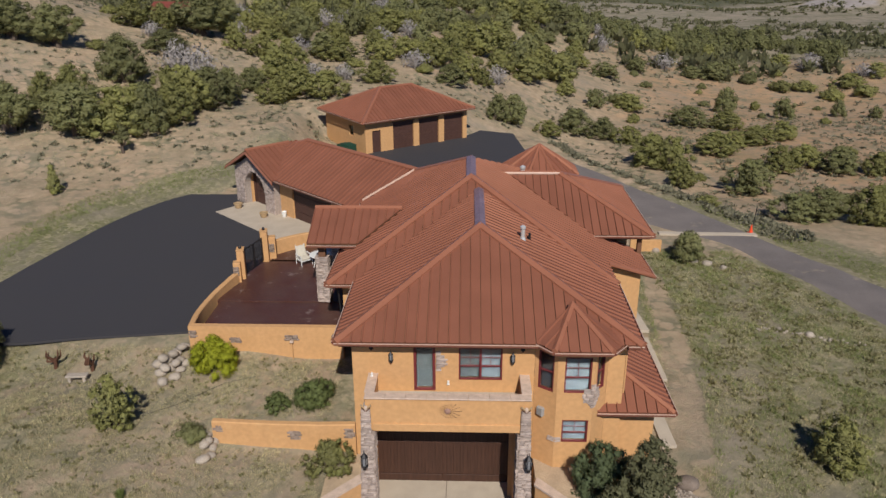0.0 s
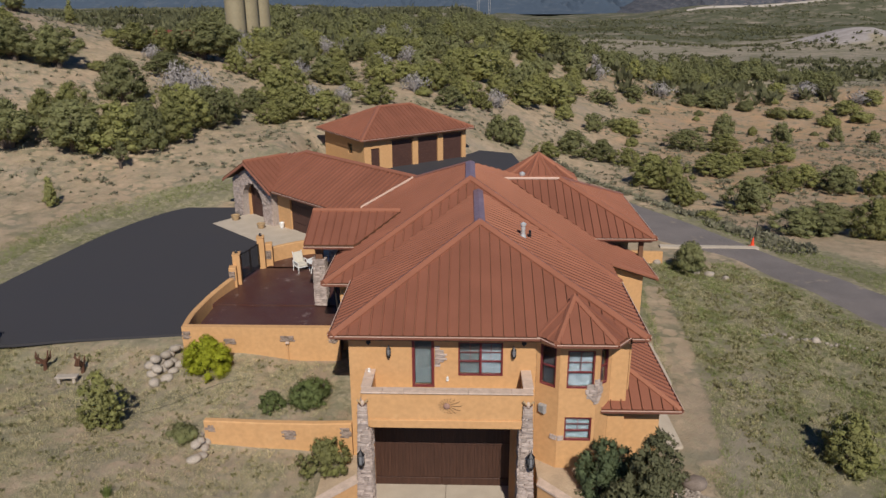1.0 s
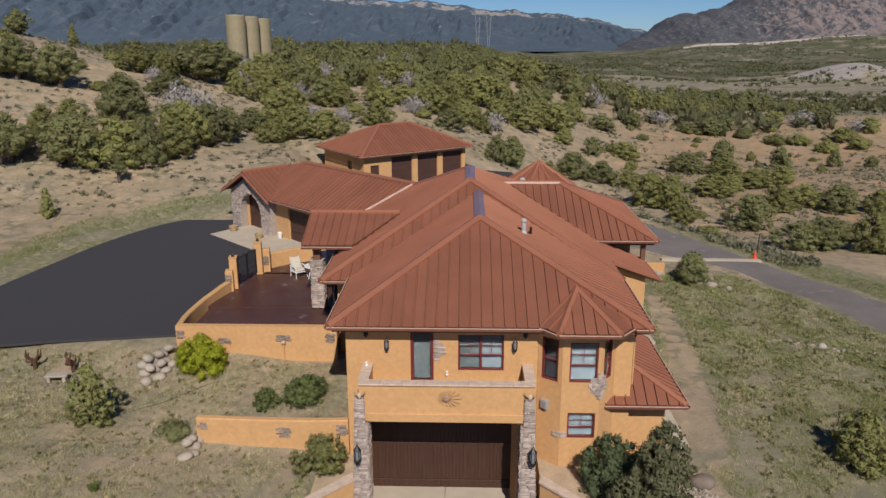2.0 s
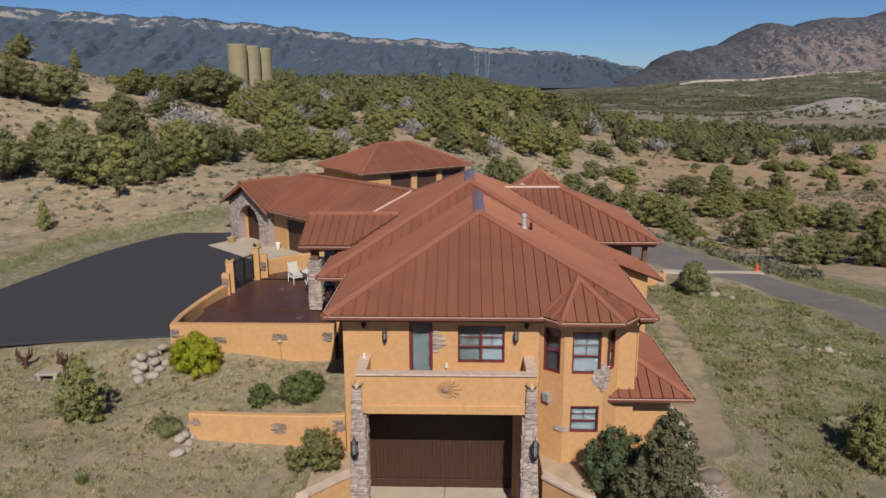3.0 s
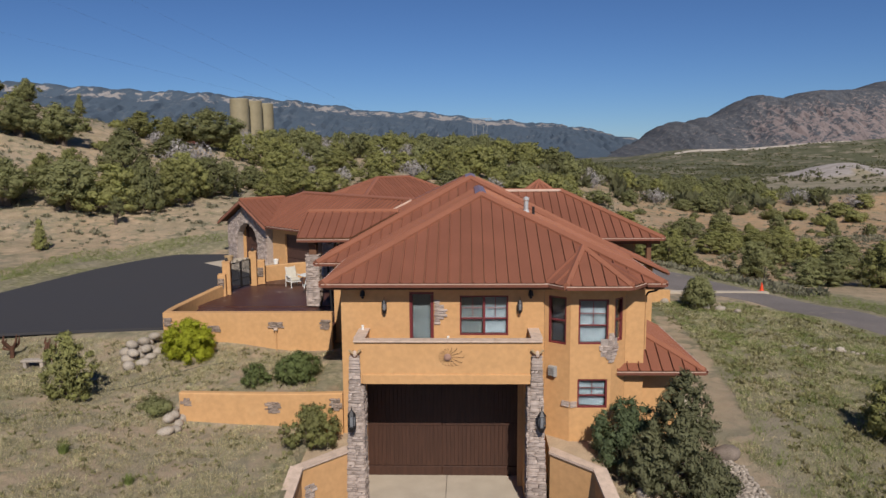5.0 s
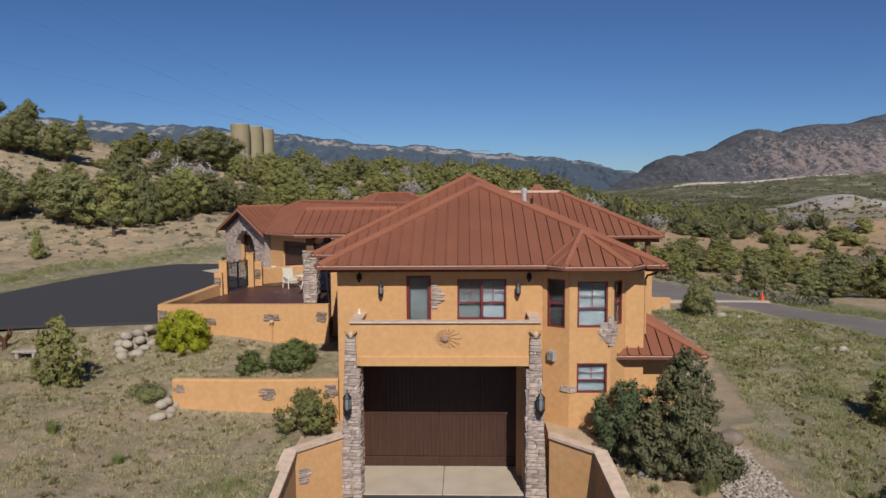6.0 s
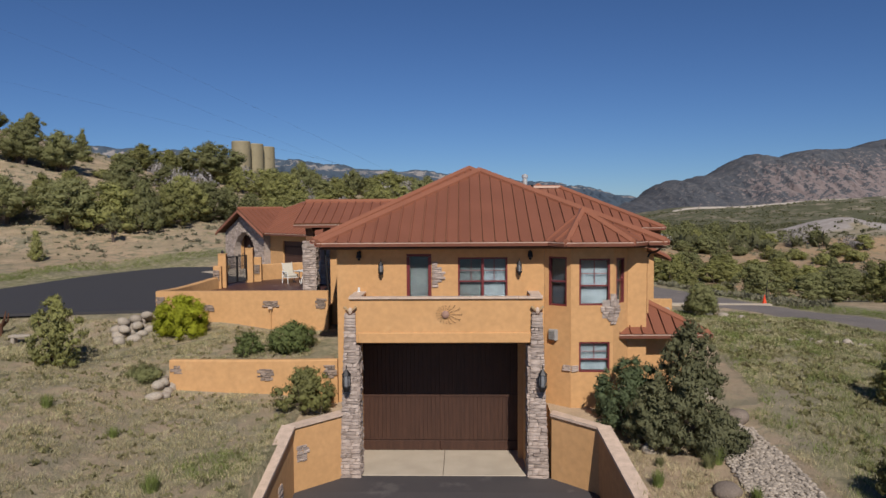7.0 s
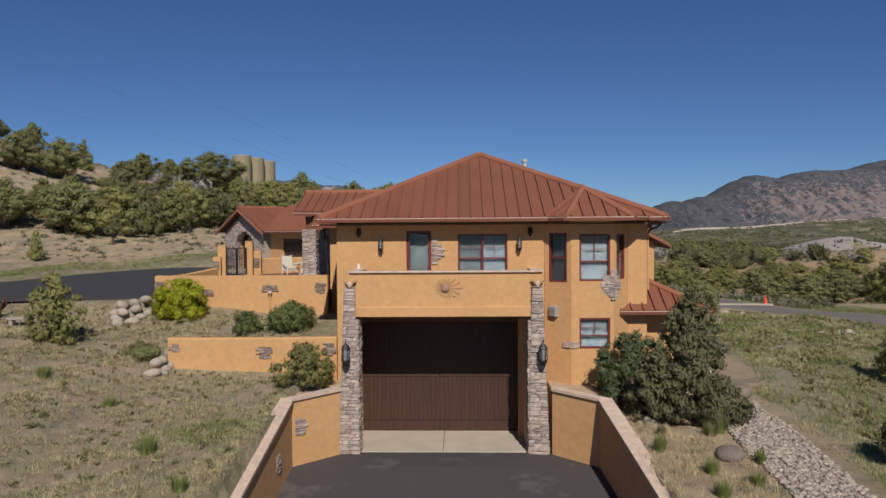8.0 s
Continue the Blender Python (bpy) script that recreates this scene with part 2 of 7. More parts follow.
def prism(bm, poly, z0, z1):
    """An upright prism over a counterclockwise outline; z0 and z1 may be functions of (x, y)."""
    f0 = z0 if callable(z0) else (lambda x, y: z0)
    f1 = z1 if callable(z1) else (lambda x, y: z1)
    lo = [bm.verts.new((x, y, f0(x, y))) for x, y in poly]
    hi = [bm.verts.new((x, y, f1(x, y))) for x, y in poly]
    n = len(poly)
    for i in range(n):
        bm.faces.new((lo[i], lo[(i + 1) % n], hi[(i + 1) % n], hi[i]))
    bm.faces.new(lo[::-1])
    bm.faces.new(hi)


def smooth(a, b, x):
    t = np.clip((x - a) / (b - a), 0, 1)
    return t * t * (3 - 2 * t)


# ---------------------------------------------------------------- ground
def fbm(x, y, s, seed):
    """Cheap smooth noise from turned sine waves, about -1 to 1."""
    v, a = 0.0, 1.0
    r = random.Random(seed)
    for k in range(5):
        for j in range(3):
            th, ph = r.uniform(0, 6.28), r.uniform(0, 6.28)
            v = v + a * np.sin((x * math.cos(th) + y * math.sin(th)) / s * 6.28 * (0.8 + 0.4 * r.random()) + ph) / 3
        a, s = a * 0.5, s * 0.5
    return v


def ground_z(x, y):
    x, y = np.asarray(x, float), np.asarray(y, float)
    west = np.interp(y, [-40, 10, 18, 24, 30, 36, 45, 58, 70, 80, 110, 150, 300, 600, 5000], [-1, 1.3, 1.9, 2.7, 3.7, 4.3, 4.4, 4.8, 6.6, 7.4, 8.4, 9.4, 14, 8, -20])
    east = np.interp(y, [-40, 10, 18, 24, 30, 40, 56, 70, 100, 150, 215, 400, 750, 2000, 5000], [-1, 0.6, 1.2, 1.6, 2.0, 2.0, 1.6, 0.4, -0.3, -1.5, -5, -14, -22, -30, -40])
    far = smooth(60, 200, y)
    close = 1 - smooth(32.0, 36.0, y)
    k = smooth(-9 - 2 * far + 4.6 * close, 11 + 60 * far - 4.6 * close, x)
    # the slope below the low garden wall, and the terrace above it
    low = 2.25 + np.interp(x, [-17.3, -11.9, -10.4, -6.4, -5.0], [1.6, 0.72, 0.10, -0.09, -0.1]) + (y - 25) * 0.08
    step = np.where((x > -10.6) & (x < -4.3), (y > 27.26) * 1.0, smooth(25.5, 30.0, y))
    terrace = np.interp(y, [20, 27.3, 32, 36], [3.3, 3.45, 3.75, 4.3])
    west = np.where(y < 36, (low * (1 - step) + terrace * step) * close + west * (1 - close), west)
    z = west * (1 - k) + east * k
    # wooded hill to the north-west, and the knoll behind the workshop
    z = z + 12.0 * np.exp(-((x + 66) / 26) ** 2 - ((y - 92) / 34) ** 2)
    z = z + 2.2 * np.exp(-((x + 18) / 30) ** 2 - ((y - 125) / 25) ** 2)
    # washes, swells and the tree-lined rise to the north-east
    z = z + 4.0 * np.exp(-((x - 105) / 50) ** 2 - ((y - 165) / 20) ** 2)
    for sx, sy, lift, wide in ((56, 124, -1.6, 14), (70, 228, 4.6, 24), (30, 192, 2.8, 20), (8, 145, -2.6, 13), (-20, 80, -0.9, 7), (-36, 98, 1.3, 11), (33, 74, -0.8, 9)):
        z = z + lift * np.exp(-((x - sx) ** 2 + (y - sy) ** 2) / wide ** 2)
    z = z + 21 * np.exp(-(np.hypot(x - 322, (y - 640) * 0.8) / 55) ** 1.4)
    # rising bench at the foot of the eastern mountain
    z = z + smooth(1450, 2000, y) * smooth(380, 620, x) * (28 + np.interp(x, [560, 660, 800, 905, 1060, 1170, 1500, 2500], [-4, -1, 6, 13, 24, 32, 56, 110])) * (1 - smooth(2150, 2700, y))
    away = smooth(75, 200, np.hypot(x, y - 40))
    z = z + fbm(x, y, 60.0, 3) * 1.2 * away + fbm(x, y, 400.0, 5) * 6.0 * smooth(250, 900, y)
    z = z + fbm(x, y, 9.0, 4) * 0.10
    # levelled drives and terraces
    w = (1 - smooth(0, 3.5, np.maximum(np.hypot(np.maximum(np.abs(x + 17.5) - 7.0, 0), np.maximum(np.abs(y - 44.0) - 10.5, 0)), 0)))
    z = z * (1 - w) + (4.38 + 0.004 * (y - 32)) * w
    w = 1 - smooth(0, 4.0, np.hypot(np.maximum(np.abs(x + 4.0) - 10.0, 0), np.maximum(np.abs(y - 68) - 9.0, 0)))
    z = z * (1 - w) + 3.85 * w
    # the gravel road keeps an even fall
    d, rz = np.full(np.shape(x), 1e9), np.zeros(np.shape(x))
    for (ax, ay, az_), (bx, by, bz) in zip(ROAD_EAST, ROAD_EAST[1:]):
        t = np.clip(((x - ax) * (bx - ax) + (y - ay) * (by - ay)) / ((bx - ax) ** 2 + (by - ay) ** 2), 0, 1)
        e = np.hypot(x - ax - t * (bx - ax), y - ay - t * (by - ay))
        rz = np.where(e < d, az_ + t * (bz - az_), rz)
        d = np.minimum(d, e)
    w = 1 - smooth(3.6, 8.0, d)
    z = z * (1 - w) + rz * w
    # sunken court before the garage, held by its walls
    court = (x > -5.47) & (x < 4.37 + np.maximum(0, 24.05 - y) * 0.0857) & (y < 25.9) | (x > -4.2) & (x < 3.0) & (y < 29.3)
    return np.where(court, -0.25 + np.minimum(0, (y - 23.5) * 0.12), z)


ROAD_EAST = [(6.0, 77.3, 3.0), (8.3, 72.0, 2.6), (12.5, 67.2, 2.05), (16.2, 60.8, 1.8), (17.8, 58.3, 1.66), (19.9, 53.8, 1.55)]


def gz(x, y):
    return float(ground_z(x, y))


def axis(spans):
    out = []
    for a, b, step in spans:
        out += list(np.arange(a, b, step))
    return np.array(out + [spans[-1][1]])


gx = axis([(-4800, -900, 150), (-900, -300, 40), (-300, -90, 8), (-90, -34, 2.2), (-34, -5.5, 0.7), (-5.5, -5.44, 0.055), (-5.44, 4.34, 0.7), (4.34, 4.4, 0.055), (4.4, 6.4, 0.1), (6.4, 34, 0.7), (34, 110, 2.2), (110, 400, 9), (400, 1000, 40), (1000, 4800, 150)])
gy = axis([(-600, -60, 60), (-60, 8, 6), (8, 25.86, 0.7), (25.86, 25.92, 0.055), (25.92, 27.22, 0.65), (27.22, 27.3, 0.075), (27.3, 82, 0.7), (82, 120, 1.6), (120, 300, 5), (300, 1000, 22), (1000, 4900, 110)])
GX, GY = np.meshgrid(gx, gy)
GZ = ground_z(GX, GY)
nx, ny = len(gx), len(gy)
me = bpy.data.meshes.new("ground")
idx = np.arange(nx * ny).reshape(ny, nx)
quads = np.stack([idx[:-1, :-1], idx[:-1, 1:], idx[1:, 1:], idx[1:, :-1]], -1).reshape(-1, 4)
me.from_pydata(np.stack([GX, GY, GZ], -1).reshape(-1, 3).tolist(), [], quads.tolist())
me.shade_smooth()
ground = tagged(new("ground", me), "dry sandy soil with sparse grass and red patches", "ground", kind="structure")


def box_mask(x0, x1, y0, y1, soft):
    d = np.hypot(np.maximum(np.maximum(x0 - GX, GX - x1), 0), np.maximum(np.maximum(y0 - GY, GY - y1), 0))
    return 1 - smooth(0, soft, d)


def near_line(pts, r0, r1):
    """1 within r0 of a line of points, 0 beyond r1."""
    d = np.full(GX.shape, 1e9)
    for (ax, ay), (bx, by) in zip(pts, pts[1:]):
        t = np.clip(((GX - ax) * (bx - ax) + (GY - ay) * (by - ay)) / ((bx - ax) ** 2 + (by - ay) ** 2), 0, 1)
        d = np.minimum(d, np.hypot(GX - ax - t * (bx - ax), GY - ay - t * (by - ay)))
    return 1 - smooth(r0, r1, d)


# where grass grows, where it is green, where the earth is red, where it is stony
cover = 0.34 + 0.16 * box_mask(-34, -4, 8, 33, 3) + 0.34 * box_mask(11.6, 30, 8, 50, 2.5) + 0.25 * smooth(120, 240, GY) - 0.14 * box_mask(4.6, 7.4, 12, 24.2, 0.4)
green = 0.85 * near_line([(-22.5, 30.5), (-27.6, 34.5), (-27.0, 40.0), (-26.6, 45.0), (-25.6, 50.0), (-23.4, 56.0), (-18.0, 60.0), (-12, 62)], 0.8, 3.8)
green = np.maximum(green, 0.8 * box_mask(11.5, 24, 16, 49, 2))
cover = cover + 0.02 * box_mask(-70, -12, 50, 100, 8) * (1 - box_mask(-27, -12, 32, 58, 1))
green = np.maximum(green, 0.95 * near_line([(18.5, 63), (23.2, 57), (26.4, 51.5), (28.8, 47), (33, 38)], 1.2, 2.8))
green = np.maximum(green, 0.25 * box_mask(-34, -18, 14, 27, 4))
green = np.maximum(green, 0.6 * box_mask(-17, -9, 61, 68, 3))
cover = cover + 0.14 * fbm(GX, GY, 2.6, 61) * box_mask(-34, -4, 8, 33, 1) + 0.12 * fbm(GX, GY, 4.0, 62) * box_mask(9, 30, 8, 52, 1)
cover = np.clip(cover + 0.5 * green, 0, 1)
red = smooth(55, 85, GY) * smooth(14, 40, GX) * (1 - smooth(200, 330, GY))
WORN_WALK = [(12.2, 46), (11.7, 40), (11.2, 36), (10.7, 32), (10.1, 29), (9.6, 26.5)]
stony = 0.42 * near_line(WORN_WALK, 0.5, 1.2)
cover = cover * (1 - 0.8 * near_line(WORN_WALK, 0.5, 1.1))
stony = np.maximum(stony, 0.42 * smooth(260, 420, GY))
stony = np.maximum(stony, 1.0 * (np.hypot(GX - 318, (GY - 640) * 0.8) < 58 + 14 * fbm(GX, GY, 40.0, 33)))
cover = cover * (1 - 0.9 * (np.hypot(GX - 318, (GY - 640) * 0.8) < 58 + 14 * fbm(GX, GY, 40.0, 33)))
scrub = np.clip(smooth(150, 290, GY) * (0.55 + 0.18 * fbm(GX, GY, 240.0, 31)) + 0.5 * smooth(700, 1000, GY + 90 * fbm(GX, GY, 300.0, 32)), 0, 1)
scrub = scrub * (np.hypot(GX - 318, (GY - 640) * 0.8) > 60)
scrub_at = me.attributes.new("scrub", "FLOAT", "POINT")
scrub_at.data.foreach_set("value", scrub.reshape(-1).astype(np.float32))
tint_at = me.color_attributes.new("cover", "FLOAT_COLOR", "POINT")
tint_at.data.foreach_set("color", np.stack([cover, green, red, stony], -1).reshape(-1).astype(np.float32))


def ground_material():
    m = bpy.data.materials.new("dry_soil")
    m.use_nodes = True
    nt = m.node_tree
    L = nt.links.new
    p = nt.nodes["Principled BSDF"]
    p.inputs["Roughness"].default_value = 0.95
    p.inputs["Specular IOR Level"].default_value = 0.12
    co = nt.nodes.new("ShaderNodeTexCoord").outputs["Object"]
    at = nt.nodes.new("ShaderNodeAttribute")
    at.attribute_name = "cover"
    sep = nt.nodes.new("ShaderNodeSeparateColor")
    L(at.outputs["Color"], sep.inputs[0])

    def noise_node(s, d=6.0, r=0.6):
        n = nt.nodes.new("ShaderNodeTexNoise")
        n.inputs["Scale"].default_value, n.inputs["Detail"].default_value, n.inputs["Roughness"].default_value = s, d, r
        L(co, n.inputs["Vector"])
        return n.outputs["Fac"]

    def ramp(src, a, b):
        r = nt.nodes.new("ShaderNodeMapRange")
        r.inputs[1].default_value, r.inputs[2].default_value = a, b
        L(src, r.inputs[0])
        return r.outputs[0]

    def mix(f, a, b):
        x = nt.nodes.new("ShaderNodeMix")
        x.data_type = "RGBA"
        L(f, x.inputs[0])
        for k, v in ((6, a), (7, b)):
            if isinstance(v, tuple):
                x.inputs[k].default_value = (*v, 1)
            else:
                L(v, x.inputs[k])
        return x.outputs[2]

    def sums(a, b, k):
        x = nt.nodes.new("ShaderNodeMath")
        x.operation = "MULTIPLY_ADD"
        L(a, x.inputs[0])
        x.inputs[1].default_value = k
        L(b, x.inputs[2])
        return x.outputs[0]

    def tufts(s, lo, hi):
        """Separate small plants: cells of a Voronoi pattern, of uneven size."""
        v = nt.nodes.new("ShaderNodeTexVoronoi")
        v.inputs["Scale"].default_value = s
        w = nt.nodes.new("ShaderNodeVectorMath")
        w.operation = "MULTIPLY_ADD"
        n = nt.nodes.new("ShaderNodeTexNoise")
        n.inputs["Scale"].default_value = s * 1.6
        n.inputs["Detail"].default_value = 5.0
        L(co, n.inputs["Vector"])
        L(n.outputs["Color"], w.inputs[0])
        w.inputs[1].default_value = (0.7 / s, 0.7 / s, 0.7 / s)
        L(co, w.inputs[2])
        L(w.outputs[0], v.inputs["Vector"])
        c = nt.nodes.new("ShaderNodeSeparateColor")
        L(v.outputs["Color"], c.inputs[0])
        return ramp(sums(c.outputs[0], v.outputs["Distance"], -0.55), hi, lo), c.outputs[1]

    soil = mix(ramp(noise_node(1.1, 8), 0.35, 0.65), (0.52, 0.385, 0.265), (0.37, 0.27, 0.18))
    redden = mix(ramp(sums(sep.outputs["Blue"], noise_node(0.05, 6), 0.55), 0.52, 0.88), soil, mix(ramp(noise_node(0.6, 9, 0.7), 0.35, 0.65), (0.50, 0.30, 0.17), (0.36, 0.235, 0.145)))
    grit = mix(ramp(sums(at.outputs["Alpha"], noise_node(2.5, 6), 0.6), 0.70, 0.95), redden, (0.43, 0.35, 0.225))
    dry = mix(ramp(noise_node(2.6, 10, 0.75), 0.40, 0.60), (0.255, 0.235, 0.14), (0.50, 0.41, 0.28))
    lush = mix(ramp(noise_node(1.4, 9, 0.7), 0.38, 0.62), (0.098, 0.118, 0.038), (0.255, 0.238, 0.11))
    turf = mix(ramp(sums(sep.outputs["Green"], noise_node(0.5, 6), 0.7), 0.55, 1.0), dry, lush)
    patchy = sums(sep.outputs["Red"], noise_node(0.75, 12, 0.78), 1.05)
    fine = mix(ramp(patchy, 0.98, 1.12), grit, turf)
    spot, hue = tufts(3.1, 0.30, 0.0)
    spot2, hue2 = tufts(1.15, 0.36, 0.12)
    plant_col = mix(hue, (0.155, 0.150, 0.082), (0.36, 0.31, 0.19))
    dots = nt.nodes.new("ShaderNodeMath")
    dots.operation = "MULTIPLY"
    L(spot, dots.inputs[0])
    L(ramp(patchy, 0.80, 1.15), dots.inputs[1])
    fine = mix(dots.outputs[0], fine, plant_col)
    dots = nt.nodes.new("ShaderNodeMath")
    dots.operation = "MULTIPLY"
    L(spot2, dots.inputs[0])
    L(ramp(noise_node(0.4, 6), 0.46, 0.60), dots.inputs[1])
    fine = mix(dots.outputs[0], fine, mix(hue2, (0.135, 0.130, 0.075), (0.23, 0.21, 0.13)))
    sc = nt.nodes.new("ShaderNodeAttribute")
    sc.attribute_name = "scrub"
    brush = mix(ramp(noise_node(0.10, 10, 0.75), 0.42, 0.58), (0.17, 0.158, 0.105), (0.30, 0.25, 0.195))
    olive = mix(ramp(noise_node(0.022, 10, 0.78), 0.50, 0.64), (0.095, 0.096, 0.056), (0.30, 0.25, 0.19))
    brush = mix(ramp(sc.outputs["Fac"], 0.6, 0.9), brush, olive)
    fine = mix(ramp(sums(sc.outputs["Fac"], noise_node(0.12, 10, 0.75), 0.5), 0.38, 0.75), fine, brush)
    clay = mix(ramp(noise_node(0.12, 9, 0.7), 0.38, 0.66), (0.40, 0.355, 0.33), (0.27, 0.235, 0.215))
    fine = mix(ramp(at.outputs["Alpha"], 0.6, 0.9), fine, clay)
    L(fine, p.inputs["Base Color"])
    b = nt.nodes.new("ShaderNodeBump")
    b.inputs["Strength"].default_value, b.inputs["Distance"].default_value = 1.0, 0.12
    L(noise_node(4.0, 12, 0.75), b.inputs["Height"])
    L(b.outputs[0], p.inputs["Normal"])
    return m


SOIL = ground_material()
me.materials.append(SOIL)


def paved(name, outline, z, material, label, category, thick=0.12, kind="structure"):
    bm = bmesh.new()
    prism(bm, outline, (lambda x, y: z(x, y) - thick), z)
    bmesh.ops.triangulate(bm, faces=[f for f in bm.faces if len(f.verts) > 4])
    return tagged(part(name, bm, material), label, category, kind=kind)


def ribbon(name, left, right, material, label, lift=0.05, steps=60):
    """A road that follows the ground between two edge lines, each a list of points."""
    def along(pts, t):
        d = np.cumsum([0] + [math.dist(a, b) for a, b in zip(pts, pts[1:])])
        s = t * d[-1]
        return np.interp(s, d, [q[0] for q in pts]), np.interp(s, d, [q[1] for q in pts])
    bm = bmesh.new()
    rows = []
    for i in range(steps + 1):
        lx, ly = along(left, i / steps)
        rx, ry = along(right, i / steps)
        row = []
        for k in range(9):
            x, y = lx + (rx - lx) * k / 8, ly + (ry - ly) * k / 8
            row.append(bm.verts.new((x, y, gz(x, y) + (lift if 0 < k < 8 else -0.12) + 0.05 * math.sin(math.pi * k / 8))))
        rows.append(row)
    for a, b in zip(rows, rows[1:]):
        for k in range(8):
            bm.faces.new((a[k], a[k + 1], b[k + 1], b[k]))
    bmesh.ops.recalc_face_normals(bm, faces=bm.faces[:])
    ob = part(name, bm, material)
    ob.data.shade_smooth()
    return tagged(ob, label, "road", kind="structure")


def arc_pts(pts, n=6):
    """A Catmull-Rom line through points."""
    out = []
    for i in range(len(pts) - 1):
        p0, p1, p2, p3 = (Vector((*pts[min(max(j, 0), len(pts) - 1)], 0)) for j in (i - 1, i, i + 1, i + 2))
        for k in range(n):
            t = k / n
            q = 0.5 * ((2 * p1) + (p2 - p0) * t + (2 * p0 - 5 * p1 + 4 * p2 - p3) * t * t + (3 * p1 - p0 - 3 * p2 + p3) * t ** 3)
            out.append((q.x, q.y))
    return out + [tuple(pts[-1])]


drive_west = arc_pts([(-12.9, 33.4), (-18.3, 32.6), (-22.5, 32.0), (-26.5, 34.5), (-26.2, 39.5), (-25.4, 44.5), (-24.4, 49.5), (-22.2, 54.6), (-18.4, 57.7), (-13.5, 58.5)]) + [(-9.5, 52.5), (-11.5, 43.0)]
paved("road_west", drive_west[::-1], lambda x, y: 4.48 + 0.004 * (y - 32), ASPHALT, "smooth black asphalt turning circle", "driveway")
paved("pavement_apron", [(-18.0, 51.4), (-11.6, 45.4), (-8.2, 47.2), (-13.2, 52.6), (-15.6, 54.6)], lambda x, y: 4.505 + 0.004 * (y - 32), CONCRETE, "pale concrete apron before the garage", "pavement")
paved("road_north", [(-8.8, 58.0), (3.2, 55.0), (6.2, 61.0), (5.8, 72.0), (5.0, 80.0), (0.6, 82.0), (-9.6, 71.0)], lambda x, y: 3.98, ASPHALT, "black asphalt yard before the workshop", "driveway", 0.5)
ribbon("road_gravel", arc_pts([(8.2, 79.5), (10.5, 74.2), (12.9, 71.5), (14.7, 69.0), (16.6, 65.6), (18.4, 63.0), (20.0, 60.3), (22.1, 56.0), (24.6, 50.7), (26.6, 46.3), (30.0, 38.0), (36.0, 26.0)]),
       arc_pts([(4.0, 74.0), (6.3, 68.0), (9.0, 63.0), (12.0, 59.0), (15.3, 56.2), (18.2, 54.2), (19.8, 52.2), (21.4, 46.8), (22.8, 42.2), (23.5, 39.5), (25.2, 33.0), (29.0, 24.0)]), GRAVEL, "grey gravel road with dusty verges")
paved("road_court", [(-5.3, 24.15), (-5.3, 0.0), (6.35, 0.0), (4.25, 24.15), (2.7, 25.55), (-3.9, 25.55)], lambda x, y: min(0.0, (y - 23.5) * 0.12), OLD_ASPHALT, "worn asphalt court below the garage", "driveway", 0.2)

# ---------------------------------------------------------------- standing-seam roofs
def clip_poly(poly, k, lim, keep_above):
    out = []
    for i in range(len(poly)):
        a, b = poly[i], poly[(i + 1) % len(poly)]
        ia, ib = (a[k] >= lim) == keep_above, (b[k] >= lim) == keep_above
        if ia:
            out.append(a)
        if ia != ib:
            t = (lim - a[k]) / (b[k] - a[k])
            out.append(tuple(a[j] + t * (b[j] - a[j]) for j in range(2)))
    return out


def slab(bm, pts, n, lo, hi):
    """A plate over a planar outline, from lo to hi along its normal n."""
    a = [bm.verts.new(p + n * lo) for p in pts]
    b = [bm.verts.new(p + n * hi) for p in pts]
    k = len(pts)
    for i in range(k):
        bm.faces.new((a[i], a[(i + 1) % k], b[(i + 1) % k], b[i]))
    bm.faces.new(a[::-1])
    bm.faces.new(b)


